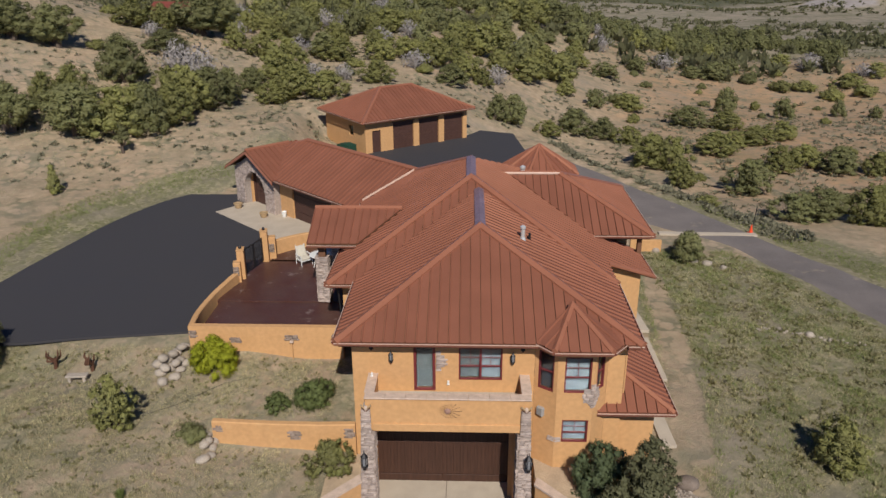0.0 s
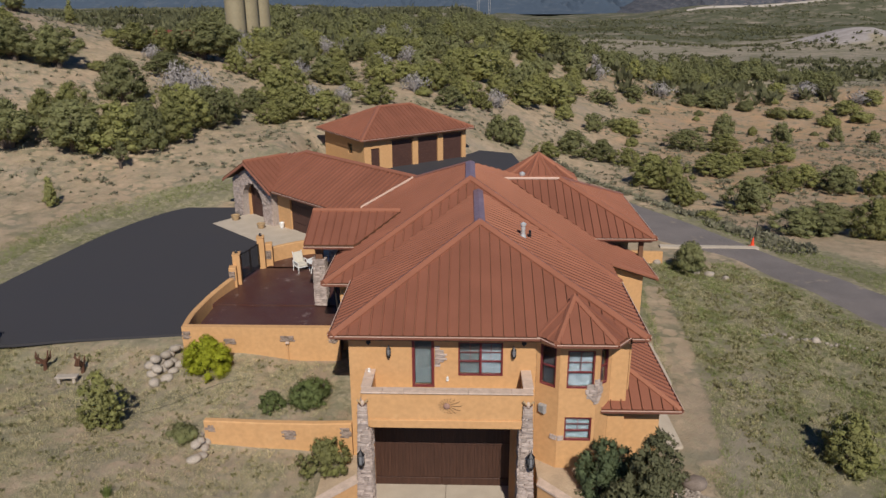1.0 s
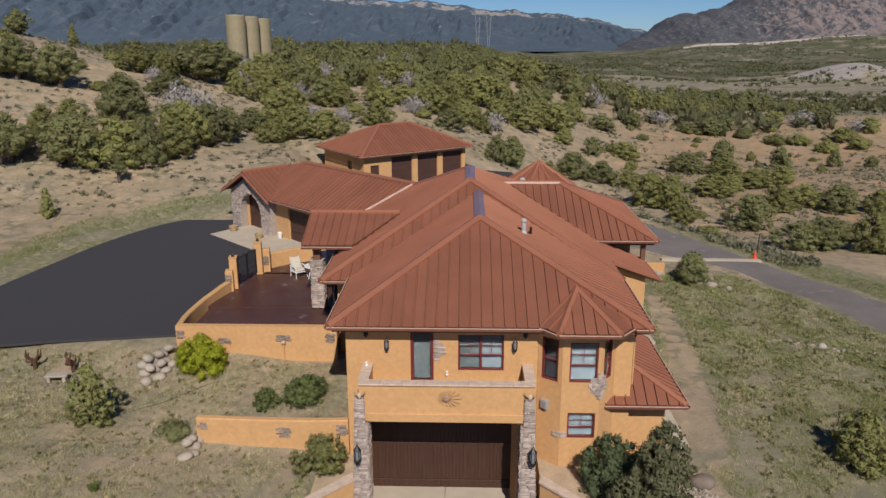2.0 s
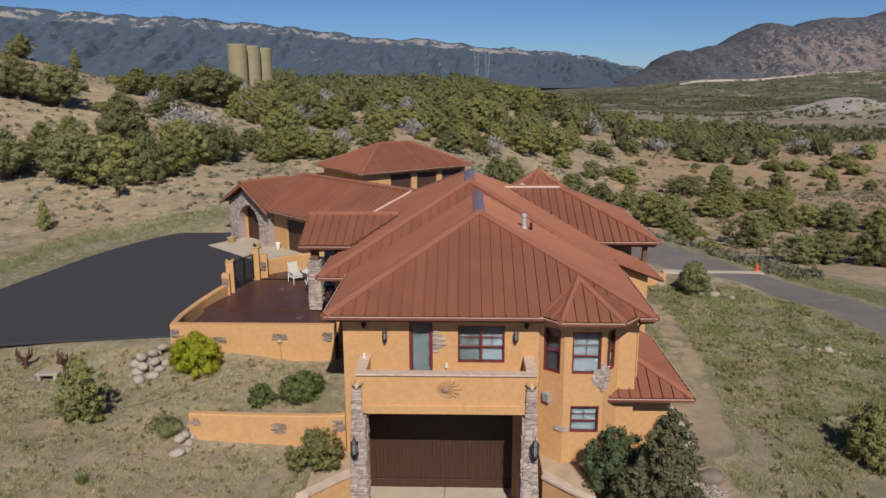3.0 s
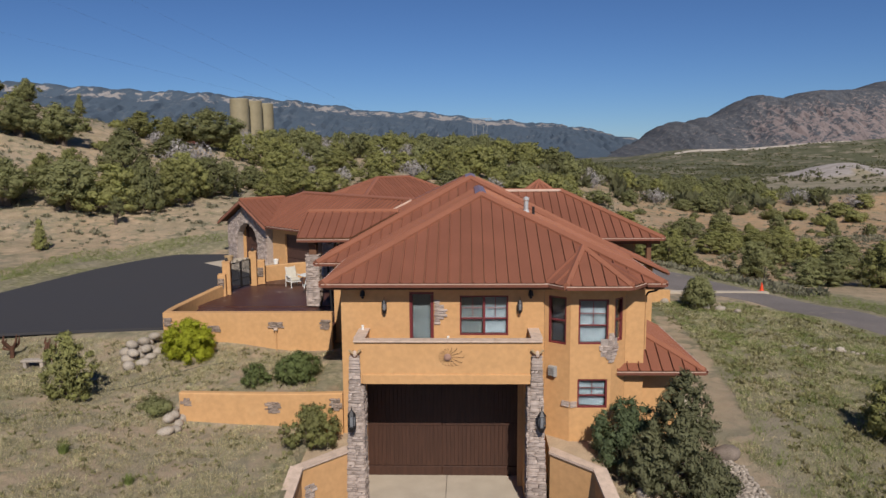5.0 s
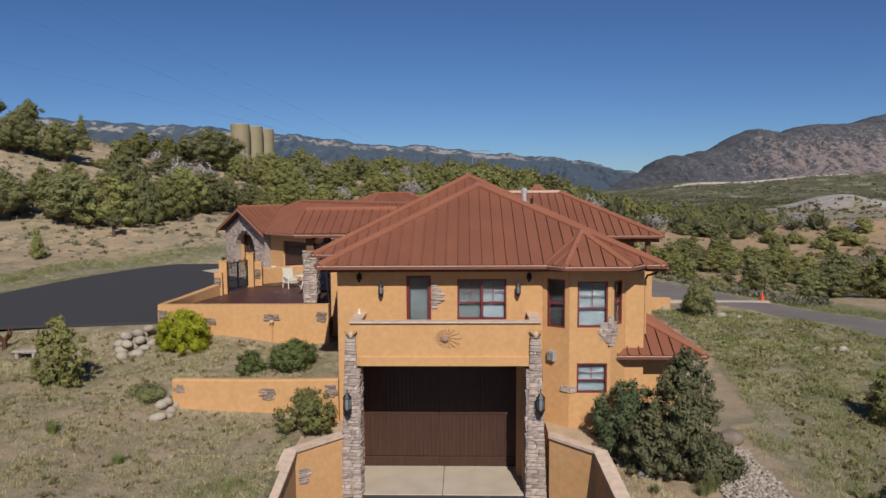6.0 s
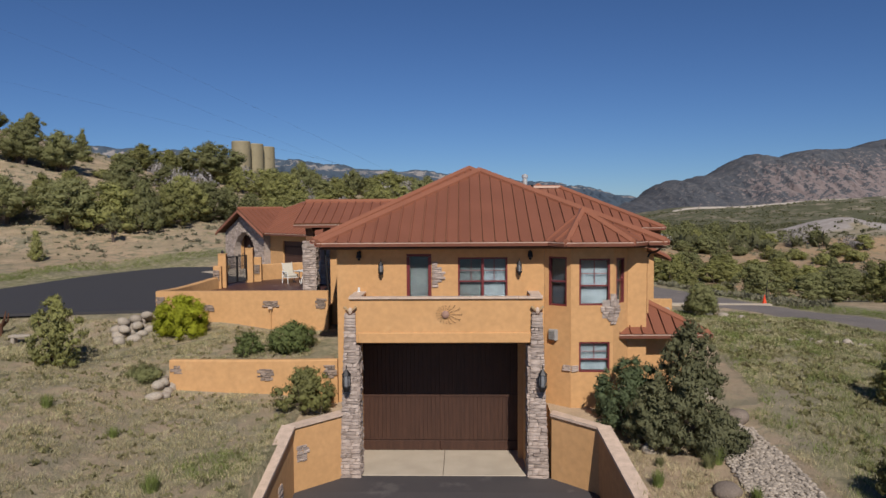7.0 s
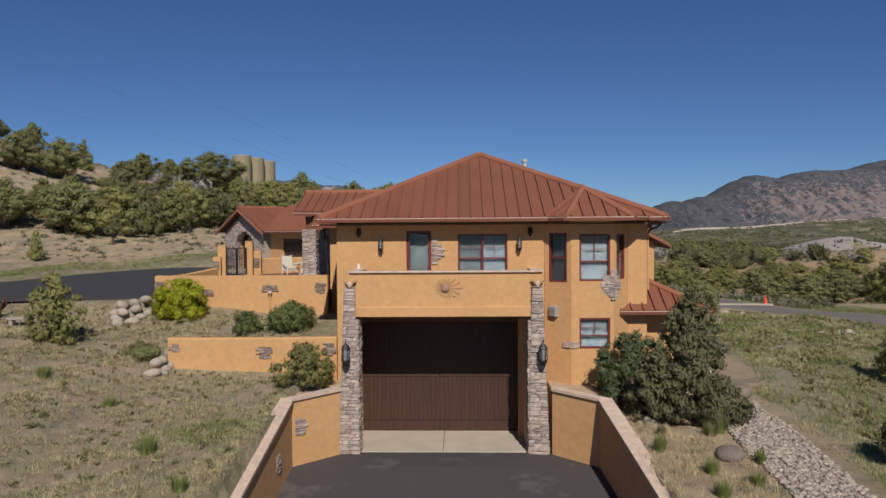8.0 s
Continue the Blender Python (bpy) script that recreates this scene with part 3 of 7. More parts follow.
def roof_slope(parent, pts, seam=0.42, deck=0.11, material=None, shift=0.0, rib=0.04, rib_h=0.085):
    """One plane of roof: a deck, and on it the metal panels, each with the standing rib at its edge."""
    pts = [Vector(p) for p in pts]
    n = sum(((pts[i]).cross(pts[(i + 1) % len(pts)]) for i in range(len(pts))), Vector())
    n.normalize()
    if n.z < 0:
        n, pts = -n, pts[::-1]
    bm = bmesh.new()
    slab(bm, pts, n, -deck, 0.0)
    sl = part("roof_slope", bm, SOFFIT, parent)
    a = Vector((0, 0, 1)).cross(n).normalized()
    d = n.cross(a)
    o = pts[0] + a * shift
    flat = [((p - o).dot(a), (p - o).dot(d)) for p in pts]
    us = [f[0] for f in flat]
    k = math.floor(min(us) / seam)
    while k * seam < max(us):
        s = clip_poly(clip_poly(flat, 0, k * seam, True), 0, (k + 1) * seam, False)
        k += 1
        if len(s) < 3:
            continue
        q = [o + a * u + d * v for u, v in s]
        ar = sum(((q[i] - q[0]).cross(q[(i + 1) % len(q)] - q[0]) for i in range(1, len(q) - 1)), Vector()).length / 2
        if ar < 0.01:
            continue
        bm = bmesh.new()
        gap = min(0.022, seam * 0.06)
        s2 = clip_poly(s, 0, k * seam - gap, False)
        slab(bm, [o + a * u + d * v for u, v in (s2 if len(s2) > 2 else s)], n, 0.0, 0.024)
        edge = [v for u, v in s if abs(u - (k - 1) * seam) < 1e-4]
        if len(edge) >= 2 and max(edge) - min(edge) > 0.15:
            v0, v1 = min(edge), max(edge)
            u0 = (k - 1) * seam
            ft = 0.032 if abs(a.y) > 0.5 else 0.006
            lo_ = [o + a * u + d * v + n * 0.02 for u, v in ((u0, v0), (u0 + rib + 2 * ft, v0), (u0 + rib + 2 * ft, v1), (u0, v1))]
            hi_ = [o + a * u + d * v + n * rib_h for u, v in ((u0 + ft, v0), (u0 + ft + rib, v0), (u0 + ft + rib, v1), (u0 + ft, v1))]
            lo_, hi_ = [bm.verts.new(w_) for w_ in lo_], [bm.verts.new(w_) for w_ in hi_]
            for i in range(4):
                bm.faces.new((lo_[i], lo_[(i + 1) % 4], hi_[(i + 1) % 4], hi_[i]))
            bm.faces.new(hi_)
        part("roof_panel", bm, material or ROOF, sl)
    return sl


def cap_line(parent, p, q, w=0.21, up=0.115, drop=0.07, material=None, name="ridge_cap"):
    p, q = Vector(p), Vector(q)
    d = (q - p).normalized()
    s = d.cross(Vector((0, 0, 1))).normalized() * w
    bm = bmesh.new()
    ends = []
    for c in (p, q):
        ends.append([bm.verts.new(c + v) for v in (s + Vector((0, 0, up - drop)), Vector((0, 0, up + 0.03)), -s + Vector((0, 0, up - drop)), -s + Vector((0, 0, up - drop - 0.09)), s + Vector((0, 0, up - drop - 0.09)))])
    a, b = ends
    for i in range(5):
        bm.faces.new((a[i], a[(i + 1) % 5], b[(i + 1) % 5], b[i]))
    bm.faces.new(a[::-1])
    bm.faces.new(b)
    bmesh.ops.recalc_face_normals(bm, faces=bm.faces[:])
    return part(name, bm, material or HIPCAP, parent)


def gutter(parent, p, q, w=0.12, h=0.085):
    """A box gutter along an eave, its lip coloured bright like a sunlit edge."""
    p, q = Vector(p), Vector(q)
    d = (q - p).normalized()
    s = Vector((d.y, -d.x, 0))
    prof = [(0.0, -h - 0.04), (w * 0.75, -h - 0.04), (w, -0.03), (w, 0.005), (w - 0.02, 0.005), (w * 0.7, -h), (0.02, -h), (0.0, -0.03)]
    bm = bmesh.new()
    ends = [[bm.verts.new(c + s * x + Vector((0, 0, z))) for x, z in prof] for c in (p, q)]
    a, b = ends
    k = len(prof)
    for i in range(k):
        bm.faces.new((a[i], a[(i + 1) % k], b[(i + 1) % k], b[i]))
    bm.faces.new(a[::-1])
    bm.faces.new(b)
    bmesh.ops.recalc_face_normals(bm, faces=bm.faces[:])
    g = part("gutter", bm, GUTTER, parent)
    bm = bmesh.new()
    ends = [[bm.verts.new(c + s * x + Vector((0, 0, z))) for x, z in ((w - 0.024, 0.009), (w + 0.006, 0.009), (w + 0.006, -0.016), (w - 0.024, -0.016))] for c in (p, q)]
    a, b = ends
    for i in range(4):
        bm.faces.new((a[i], a[(i + 1) % 4], b[(i + 1) % 4], b[i]))
    bm.faces.new(a[::-1])
    bm.faces.new(b)
    bmesh.ops.recalc_face_normals(bm, faces=bm.faces[:])
    part("lip", bm, LIP, g, "gutter lip coloured pale as a sunlit edge")
    return g


# ---------------------------------------------------------------- walls with real openings
def wall(name, parent, p, q, z0, z1, holes=(), thick=0.3, material=None, top=None):
    """A wall from p to q (outer face to the right of that way); holes are (s0, s1, h0, h1) in metres along it and in height."""
    p, q = Vector((*p, 0)), Vector((*q, 0))
    d = q - p
    L = d.length
    turn = math.degrees(math.atan2(d.y, d.x))
    bm = bmesh.new()
    xs = sorted({0.004, L - 0.004, *[h[0] for h in holes], *[h[1] for h in holes]})
    zs = sorted({z0, z1, *[min(max(v, z0), z1) for h in holes for v in h[2:4]]})
    nx_, nz_ = len(xs) - 1, len(zs) - 1
    solid = {(i, j): not any(h[0] < (xs[i] + xs[i + 1]) / 2 < h[1] and h[2] < (zs[j] + zs[j + 1]) / 2 < h[3] for h in holes) for i in range(nx_) for j in range(nz_)}
    made = {}

    def vt(i, j, y):
        if (i, j, y) not in made:
            made[i, j, y] = bm.verts.new((xs[i], thick * y, zs[j]))
        return made[i, j, y]

    for (i, j), ok in solid.items():
        if not ok:
            continue
        c = [(i, j), (i + 1, j), (i + 1, j + 1), (i, j + 1)]
        bm.faces.new([vt(*q, 0) for q in c])
        bm.faces.new([vt(*q, 1) for q in c[::-1]])
        for k, (di, dj) in enumerate(((0, -1), (1, 0), (0, 1), (-1, 0))):
            if not solid.get((i + di, j + dj), False):
                q0, q1 = c[k], c[(k + 1) % 4]
                bm.faces.new((vt(*q1, 0), vt(*q0, 0), vt(*q0, 1), vt(*q1, 1)))
    ob = part(name, bm, material or STUCCO, parent)
    ob.matrix_world = pose(p.x, p.y, 0, 0, 0, turn)
    return ob


def window(parent, p, turn, w, h, lites="grid", leaves=1, fw=0.06, blind=0.5, deep=0.10, name="window", shade=None):
    """A framed window, p its lower left outer corner; the leaves stand side by side. blind: how far the lower blind fills it."""
    e = part(name, boxes(((w / 2, 0.05, 0.03), (w, deep, fw)), ((w / 2, 0.05, h - 0.03), (w, deep, fw)), ((fw / 2, 0.05, h / 2), (fw, deep, h - 2 * fw)), ((w - fw / 2, 0.05, h / 2), (fw, deep, h - 2 * fw))), FRAME, parent)
    e.matrix_world = pose(*p, 0, 0, turn)
    lw = (w - 2 * fw) / leaves
    for i in range(leaves):
        x0 = fw + i * lw
        if i:
            o = part("mullion", boxes(((x0, 0.04, h / 2), (0.09, 0.13, h - 2 * fw), 0, 0.008)), FRAME, e)
        if lites == "grid":
            o = part("meeting_rail", boxes(((x0 + lw / 2, 0.06, h * 0.42), (lw, 0.06, 0.05))), FRAME, e)
            o = part("muntin", boxes(((x0 + lw / 2, 0.065, h * 0.71), (0.022, 0.03, h * 0.54)), ((x0 + lw / 2, 0.065, h * 0.68), (lw, 0.03, 0.022))), FRAME, e)
        elif lites == "sash":
            o = part("meeting_rail", boxes(((x0 + lw / 2, 0.06, h * 0.5), (lw, 0.06, 0.05))), FRAME, e)
        g = part("pane", boxes(((x0 + lw / 2, 0.085, h / 2), (lw - 0.01, 0.008, h - 2 * fw))), GLASS, e)
        g.visible_shadow = False
        fill = blind[i] if isinstance(blind, tuple) else blind
        if fill > 0:
            part("blind", boxes(((x0 + lw / 2, 0.16, fw + (h - 2 * fw) * fill / 2), (lw - 0.02, 0.012, (h - 2 * fw) * fill))), (shade[i] if isinstance(shade, tuple) else shade) or BLIND, e, "dark shade behind the glass" if shade and not isinstance(shade, tuple) else "grey roller blind")
    return e


def place(ob, m):
    ob.matrix_world = m
    return ob


# ---------------------------------------------------------------- stone facing
def stone_mesh(w, h, d, seed, material):
    r = random.Random(seed)
    bm = bmesh.new()
    bmesh.ops.create_cube(bm, size=1.0, matrix=Matrix.Diagonal((w, d, h, 1)))
    bmesh.ops.bevel(bm, geom=bm.edges[:], offset=min(w, h, d) * 0.16, segments=1, affect="EDGES", profile=0.6)
    skew = r.uniform(-0.02, 0.02)
    for v in bm.verts:
        v.co += Vector((r.uniform(-1, 1) * 0.014, r.uniform(-1, 1) * 0.016, r.uniform(-1, 1) * 0.009 + skew * v.co.x / w))
    me = bpy.data.meshes.new("stone")
    bm.to_mesh(me)
    bm.free()
    me.materials.append(material)
    return me


STONEW = (0.13, 0.17, 0.22, 0.28, 0.34, 0.42)
STONES = {m_: [stone_mesh(w, 0.105, 0.12, i + 10 * j, m_) for i, w in enumerate(STONEW) for j in range(2)] for m_ in (STONE, BROWNSTONE)}


def stone_face(parent, m, spans, h, seed, course=0.11, z0=0.0, material=None):
    """Uneven courses of ledge stone on the plane y = 0 of m (outwards is -y); spans(z) gives the stretches (a, b) that a course fills."""
    r = random.Random(seed)
    pick = STONES[material or STONE]
    z = z0
    while z < z0 + h - 0.03:
        ch = min(course * r.uniform(0.7, 1.45), z0 + h - z)
        for a, b in spans(z + ch / 2):
            x = a
            while b - x > 0.06:
                sw = min(r.choice(STONEW) * r.uniform(0.85, 1.2), b - x)
                if b - x - sw < 0.1:
                    sw = b - x
                k = min(range(6), key=lambda i: abs(STONEW[i] - sw))
                rows = 2 if ch > course * 1.2 and r.random() < 0.5 else 1
                cut = r.uniform(0.4, 0.6) if rows == 2 else 1.0
                for lo, hi in ((0.0, cut), (cut, 1.0))[:rows]:
                    share("stone", pick[2 * k + r.randrange(2)], m @ pose(x + sw / 2, r.uniform(-0.026, 0.014), z + ch * (lo + hi) / 2, r.uniform(-3, 3), r.uniform(-2, 2), r.uniform(-3, 3)) @ Matrix.Diagonal((1.0 * sw / STONEW[k], 1, ch * (hi - lo) / 0.105 * r.uniform(0.93, 1.03), 1)), parent)
                x += sw
        z += ch


# ---------------------------------------------------------------- the house
house = thing("house", "ochre stucco house with rust-red standing-seam metal roofs", "house")
roof = part("roof", boxes(((1.0, 38.0, 7.5), (9.0, 16.0, 0.05))), SOFFIT, house, "rust-red standing-seam metal roof")

EA = 7.72
RA = 10.44
# front hip
roof_slope(roof, [(-4.95, 26.55, EA), (6.9, 26.55, EA), (0.72, 32.5, RA)], shift=0.2)
roof_slope(roof, [(-4.95, 26.55, EA), (0.72, 32.5, RA), (0.72, 37.97, RA), (-4.95, 32.3, EA)], seam=0.34)
roof_slope(roof, [(6.9, 26.55, EA), (6.95, 32.3, EA), (0.72, 37.97, RA), (0.72, 32.5, RA)], seam=0.4)
cap_line(roof, (-4.95, 26.55, EA), (0.72, 32.5, RA), name="hip_cap")
cap_line(roof, (6.9, 26.55, EA), (0.72, 32.5, RA), name="hip_cap")
cap_line(roof, (0.72, 32.4, RA), (0.72, 37.9, RA), w=0.24, up=0.10, material=CAP_BLUE)["label"] = "bluish ridge cap toned for reflected sky"
# higher hip behind it
RB = 10.87


def zb(x):
    return RB - (0.50 if x < 0.33 else 0.475) * abs(x - 0.33)


roof_slope(roof, [(-6.32, 32.3, zb(-6.32)), (6.98, 32.3, zb(6.98)), (0.33, 38.95, RB)])
roof_slope(roof, [(-6.32, 32.3, zb(-6.32)), (0.33, 38.95, RB), (0.33, 42.7, RB), (-6.32, 49.35, zb(-6.32))], seam=0.4)
roof_slope(roof, [(0.33, 38.95, RB), (6.98, 32.3, zb(6.98)), (6.98, 42.7, zb(6.98)), (0.33, 42.7, RB)], seam=0.4)
roof_slope(roof, [(6.98, 34.6, zb(6.98)), (9.58, 35.97, zb(9.58)), (9.45, 39.4, zb(9.45)), (6.98, 39.4, zb(6.98))], seam=0.4)
roof_slope(roof, [(0.33, 42.7, RB), (6.98, 49.35, zb(6.98)), (-6.32, 49.35, zb(-6.32))])
roof_slope(roof, [(0.33, 42.7, RB), (6.98, 42.7, zb(6.98)), (6.98, 49.35, zb(6.98))], seam=0.4)
cap_line(roof, (-6.32, 32.3, zb(-6.32)), (0.33, 38.95, RB), name="hip_cap")
cap_line(roof, (6.98, 32.3, zb(6.98)), (0.33, 38.95, RB), name="hip_cap")
cap_line(roof, (6.98, 34.6, zb(6.98)), (9.58, 35.97, zb(9.58)), w=0.1, name="rake_trim")
cap_line(roof, (0.33, 38.9, RB), (0.33, 42.8, RB), w=0.26, up=0.10, material=CAP_BLUE)["label"] = "bluish ridge cap toned for reflected sky"
cap_line(roof, (-6.32, 49.35, zb(-6.32)), (0.33, 42.7, RB), name="hip_cap")
# east wing over the porch
ED, RD = 7.83, 9.95
roof_slope(roof, [(2.47, 42.8, RD), (5.43, 42.8, RD), (9.96, 38.27, ED), (6.8, 38.27, ED)])
roof_slope(roof, [(5.43, 42.8, RD), (9.96, 38.27, ED), (9.96, 47.33, ED)])
roof_slope(roof, [(2.0, 42.8, RD), (5.43, 42.8, RD), (9.96, 47.33, ED), (2.0, 47.33, ED)])
cap_line(roof, (5.43, 42.8, RD), (9.96, 38.27, ED), name="hip_cap")
cap_line(roof, (5.43, 42.8, RD), (9.96, 47.33, ED), name="hip_cap")
cap_line(roof, (2.2, 42.8, RD), (5.5, 42.8, RD), w=0.15)
cap_line(roof, (2.2, 42.64, RD), (5.4, 42.64, RD), w=0.025, up=0.07, drop=0.0, material=LIP, name="flashing")
# eight-sided turret roof behind
TC, TR, TZ, TP = (4.75, 48.4), 2.7, 8.55, 10.25
for i in range(8):
    a0, a1 = math.radians(22.5 + 45 * i), math.radians(67.5 + 45 * i)
    p0 = (TC[0] + TR * math.cos(a0), TC[1] + TR * math.sin(a0), TZ)
    p1 = (TC[0] + TR * math.cos(a1), TC[1] + TR * math.sin(a1), TZ)
    roof_slope(roof, [p0, p1, (*TC, TP)], shift=0.1)
    cap_line(roof, p0, (*TC, TP), w=0.1, name="hip_cap")
# porch roof over the patio side
roof_slope(roof, [(-7.9, 35.8, 8.2), (-5.36, 35.8, 8.2), (-3.3, 38.46, 9.21), (-7.9, 38.46, 9.21)])
roof_slope(roof, [(-7.9, 41.1, 8.13), (-5.5, 41.1, 8.13), (-3.3, 38.46, 9.21), (-7.9, 38.46, 9.21)])
cap_line(roof, (-7.9, 38.46, 9.21), (-3.3, 38.46, 9.21), w=0.12)
# bay roof
bay_oct = [(2.73, 26.82), (3.45, 25.98), (5.65, 25.98), (6.34, 26.82)]
BP = (4.3, 27.95, 8.78)
pts = [(*bay_oct[0], EA), *[(*q, EA) for q in bay_oct[1:3]], (*bay_oct[3], EA)]
for a, b in zip(pts, pts[1:]):
    roof_slope(roof, [a, b, BP], seam=0.4, shift=0.15)
for q in pts[1:3]:
    cap_line(roof, q, BP, w=0.12, name="hip_cap")
# low roof along the east side
EH = 4.5
roof_slope(roof, [(5.4, 26.88, EH), (8.5, 26.88, EH), (6.42, 28.75, 5.55), (6.42, 27.9, 5.06), (5.4, 27.3, 4.74)], seam=0.4)
roof_slope(roof, [(8.5, 26.88, EH), (8.5, 33.5, EH), (6.42, 33.5, 5.55), (6.42, 28.75, 5.55)], seam=0.4)
cap_line(roof, (8.5, 26.88, EH), (6.42, 28.75, 5.55), w=0.12, name="hip_cap")

# gutters along the eaves
for p, q in (((-4.95, 26.55, EA), (2.9, 26.55, EA)), (pts[0], pts[1]), (pts[1], pts[2]), (pts[2], pts[3]), ((6.3, 26.55, EA), (6.9, 26.55, EA)), ((-4.95, 32.3, EA), (-4.95, 26.55, EA)),
             ((6.9, 26.55, EA), (6.95, 32.3, EA)), ((-6.32, 32.3, zb(-6.32)), (-4.95, 32.3, zb(-6.32))), ((-6.32, 49.0, zb(-6.32)), (-6.32, 32.3, zb(-6.32))),
             ((6.2, 32.3, zb(6.98)), (6.98, 32.3, zb(6.98))), ((6.8, 38.27, ED), (9.96, 38.27, ED)), ((9.96, 38.27, ED), (9.96, 47.33, ED)), ((-7.9, 35.8, 8.13), (-5.4, 35.8, 8.13)),
             ((5.4, 26.88, EH), (8.5, 26.88, EH)), ((8.5, 26.88, EH), (8.5, 33.5, EH)), ((9.58, 35.97, zb(9.58)), (9.45, 39.4, zb(9.45)))):
    gutter(roof, p, q)

# walls
FY = 27.2
wall("wall", house, (-4.4, FY), (2.86, FY), -0.2, 7.7, [(0.75, 6.35, -0.2, 4.35), (2.45, 3.32, 5.2, 7.3), (4.25, 5.98, 5.72, 7.17)])
wall("wall", house, (2.86, FY), (3.7, 26.6), 0.8, 7.66, [(0.17, 0.87, 5.5, 7.2)], thick=0.25)
wall("wall", house, (3.7, 26.6), (5.14, 26.6), 0.8, 7.66, [(0.28, 1.32, 5.55, 7.15), (0.28, 1.32, 3.25, 4.3)], thick=0.25)
wall("wall", house, (5.14, 26.6), (5.74, FY), 0.8, 7.66, [(0.16, 0.66, 5.6, 7.15)], thick=0.25)
wall("wall", house, (5.74, FY), (6.4, FY), 0.8, 7.7)
wall("wall", house, (6.4, FY), (6.4, 34.7), 0.8, 7.7)
wall("wall", house, (6.4, 34.75), (8.9, 36.0), 1.0, 6.72)
wall("wall", house, (8.9, 36.0), (8.9, 40.0), 1.0, 6.5)
wall("wall", house, (8.9, 40.0), (6.4, 40.0), 1.0, 7.7)
wall("wall", house, (6.4, 40.0), (6.4, 49.0), 1.0, 7.8)
wall("wall", house, (6.4, 49.0), (-5.7, 49.0), 1.0, 7.7)
wall("wall", house, (-5.7, 49.0), (-5.7, 33.0), 2.0, 7.8, [(7.5, 9.6, 4.9, 7.1)])
wall("wall", house, (-5.7, 33.0), (-4.4, 33.0), 2.0, 7.8)
wall("wall", house, (-4.4, 33.0), (-4.4, FY), -0.2, 7.7)
bm = bmesh.new()
prism(bm, [(TC[0] + 2.1 * math.cos(math.radians(22.5 + 45 * i)), TC[1] + 2.1 * math.sin(math.radians(22.5 + 45 * i))) for i in range(8)], 1.5, TZ)
part("turret_wall", bm, STUCCO, house)
# lower annex under the low east roof
wall("wall", house, (6.45, 27.6), (7.9, 27.6), 0.8, 4.5)
wall("wall", house, (7.9, 27.6), (7.9, 33.2), 0.8, 4.5)
# gable walls under the raised roof parts
bm = bmesh.new()
prism(bm, [(6.41, 34.77), (8.9, 36.02), (8.9, 36.28), (6.41, 35.03)], 6.5, lambda x, y: zb(x) - 0.2)
part("gable_wall", bm, STUCCO, house)
# floors and inner partitions, which close the rooms
part("floor_slab", boxes(((1.0, 30.2, 4.95), (10.4, 5.4, 0.3)), ((1.0, 41.0, 4.7), (12.8, 15.6, 0.3))), INSIDE, house)
part("partition", boxes(((1.0, 30.0, 6.4), (10.4, 0.15, 2.7)), ((2.2, 28.6, 6.4), (0.15, 2.6, 2.7))), INSIDE, house)
part("ceiling_board", boxes(((1.0, 29.9, 7.62), (10.6, 5.1, 0.06))), INSIDE, house)
part("soffit", boxes(((1.0, 26.9, 7.52), (11.6, 0.62, 0.05)), ((-4.65, 29.5, 7.52), (0.5, 5.6, 0.05)), ((6.68, 29.5, 7.52), (0.5, 5.6, 0.05))), SOFFIT, house)

# windows and the balcony door
window(house, (-0.15, FY + 0.02, 5.72), 0, 1.73, 1.45, "grid", 2, blind=1.0, shade=(DOORBLIND, BLIND))
window(house, (2.86 + 0.138 + 0.012, FY - 0.099 + 0.016, 5.5), -35.54, 0.70, 1.70, "sash", 1, blind=1.0, shade=SCREEN)
window(house, (3.98, 26.62, 5.55), 0, 1.04, 1.6, "grid", 1, blind=1.0)
window(house, (3.98, 26.62, 3.25), 0, 1.04, 1.05, "grid", 1, blind=1.0)
window(house, (5.14 + 0.113, 26.6 + 0.113 + 0.02, 5.6), 45, 0.5, 1.55, "sash", 1, blind=1.0, shade=SCREEN)
bd = window(house, (-1.95, FY + 0.02, 5.2), 0, 0.87, 2.1, "plain", 1, fw=0.11, blind=1.0, shade=DOORBLIND, name="balcony_door")
bd["label"] = "oxblood glazed balcony door"
window(house, (-5.72, 41.45, 4.9), -90, 2.1, 2.2, "plain", 2, blind=0.0, name="patio_door")

# balcony, carried by stone piers
part("balcony_floor", boxes(((-0.55, 26.35, 5.08), (6.2, 1.65, 0.2))), CONCRETE, house)
bm = bmesh.new()
box(bm, (-0.55, 25.6, 5.22), (6.3, 0.3, 1.44))
box(bm, (-3.55, 26.48, 5.45), (0.3, 1.46, 0.98))
box(bm, (2.45, 26.48, 5.45), (0.3, 1.46, 0.98))
part("parapet", bm, STUCCO, house)
bm = bmesh.new()
box(bm, (-0.55, 25.52, 4.66), (5.75, 0.26, 0.34), 0, 0.02)
part("beam", bm, STUCCO, house)
for k in range(8):
    part("parapet_cap", boxes(((-3.33 + 0.794 * k, 25.58, 5.965), (0.788, 0.42, 0.055), 0, 0.01)), STUCCO_TRIM, house)
for x in (-3.57, 2.47):
    for y in (26.15, 26.86):
        part("parapet_cap", boxes(((x, y, 5.965), (0.4, 0.70, 0.055), 0, 0.01)), STUCCO_TRIM, house)
part("garage_soffit", boxes(((-0.65, 26.45, 4.46), (5.6, 1.5, 0.08))), SOFFIT, house)
part("garage_jamb", boxes(((-3.80, 27.2, 2.2), (0.3, 1.9, 4.4))), STUCCO, house)
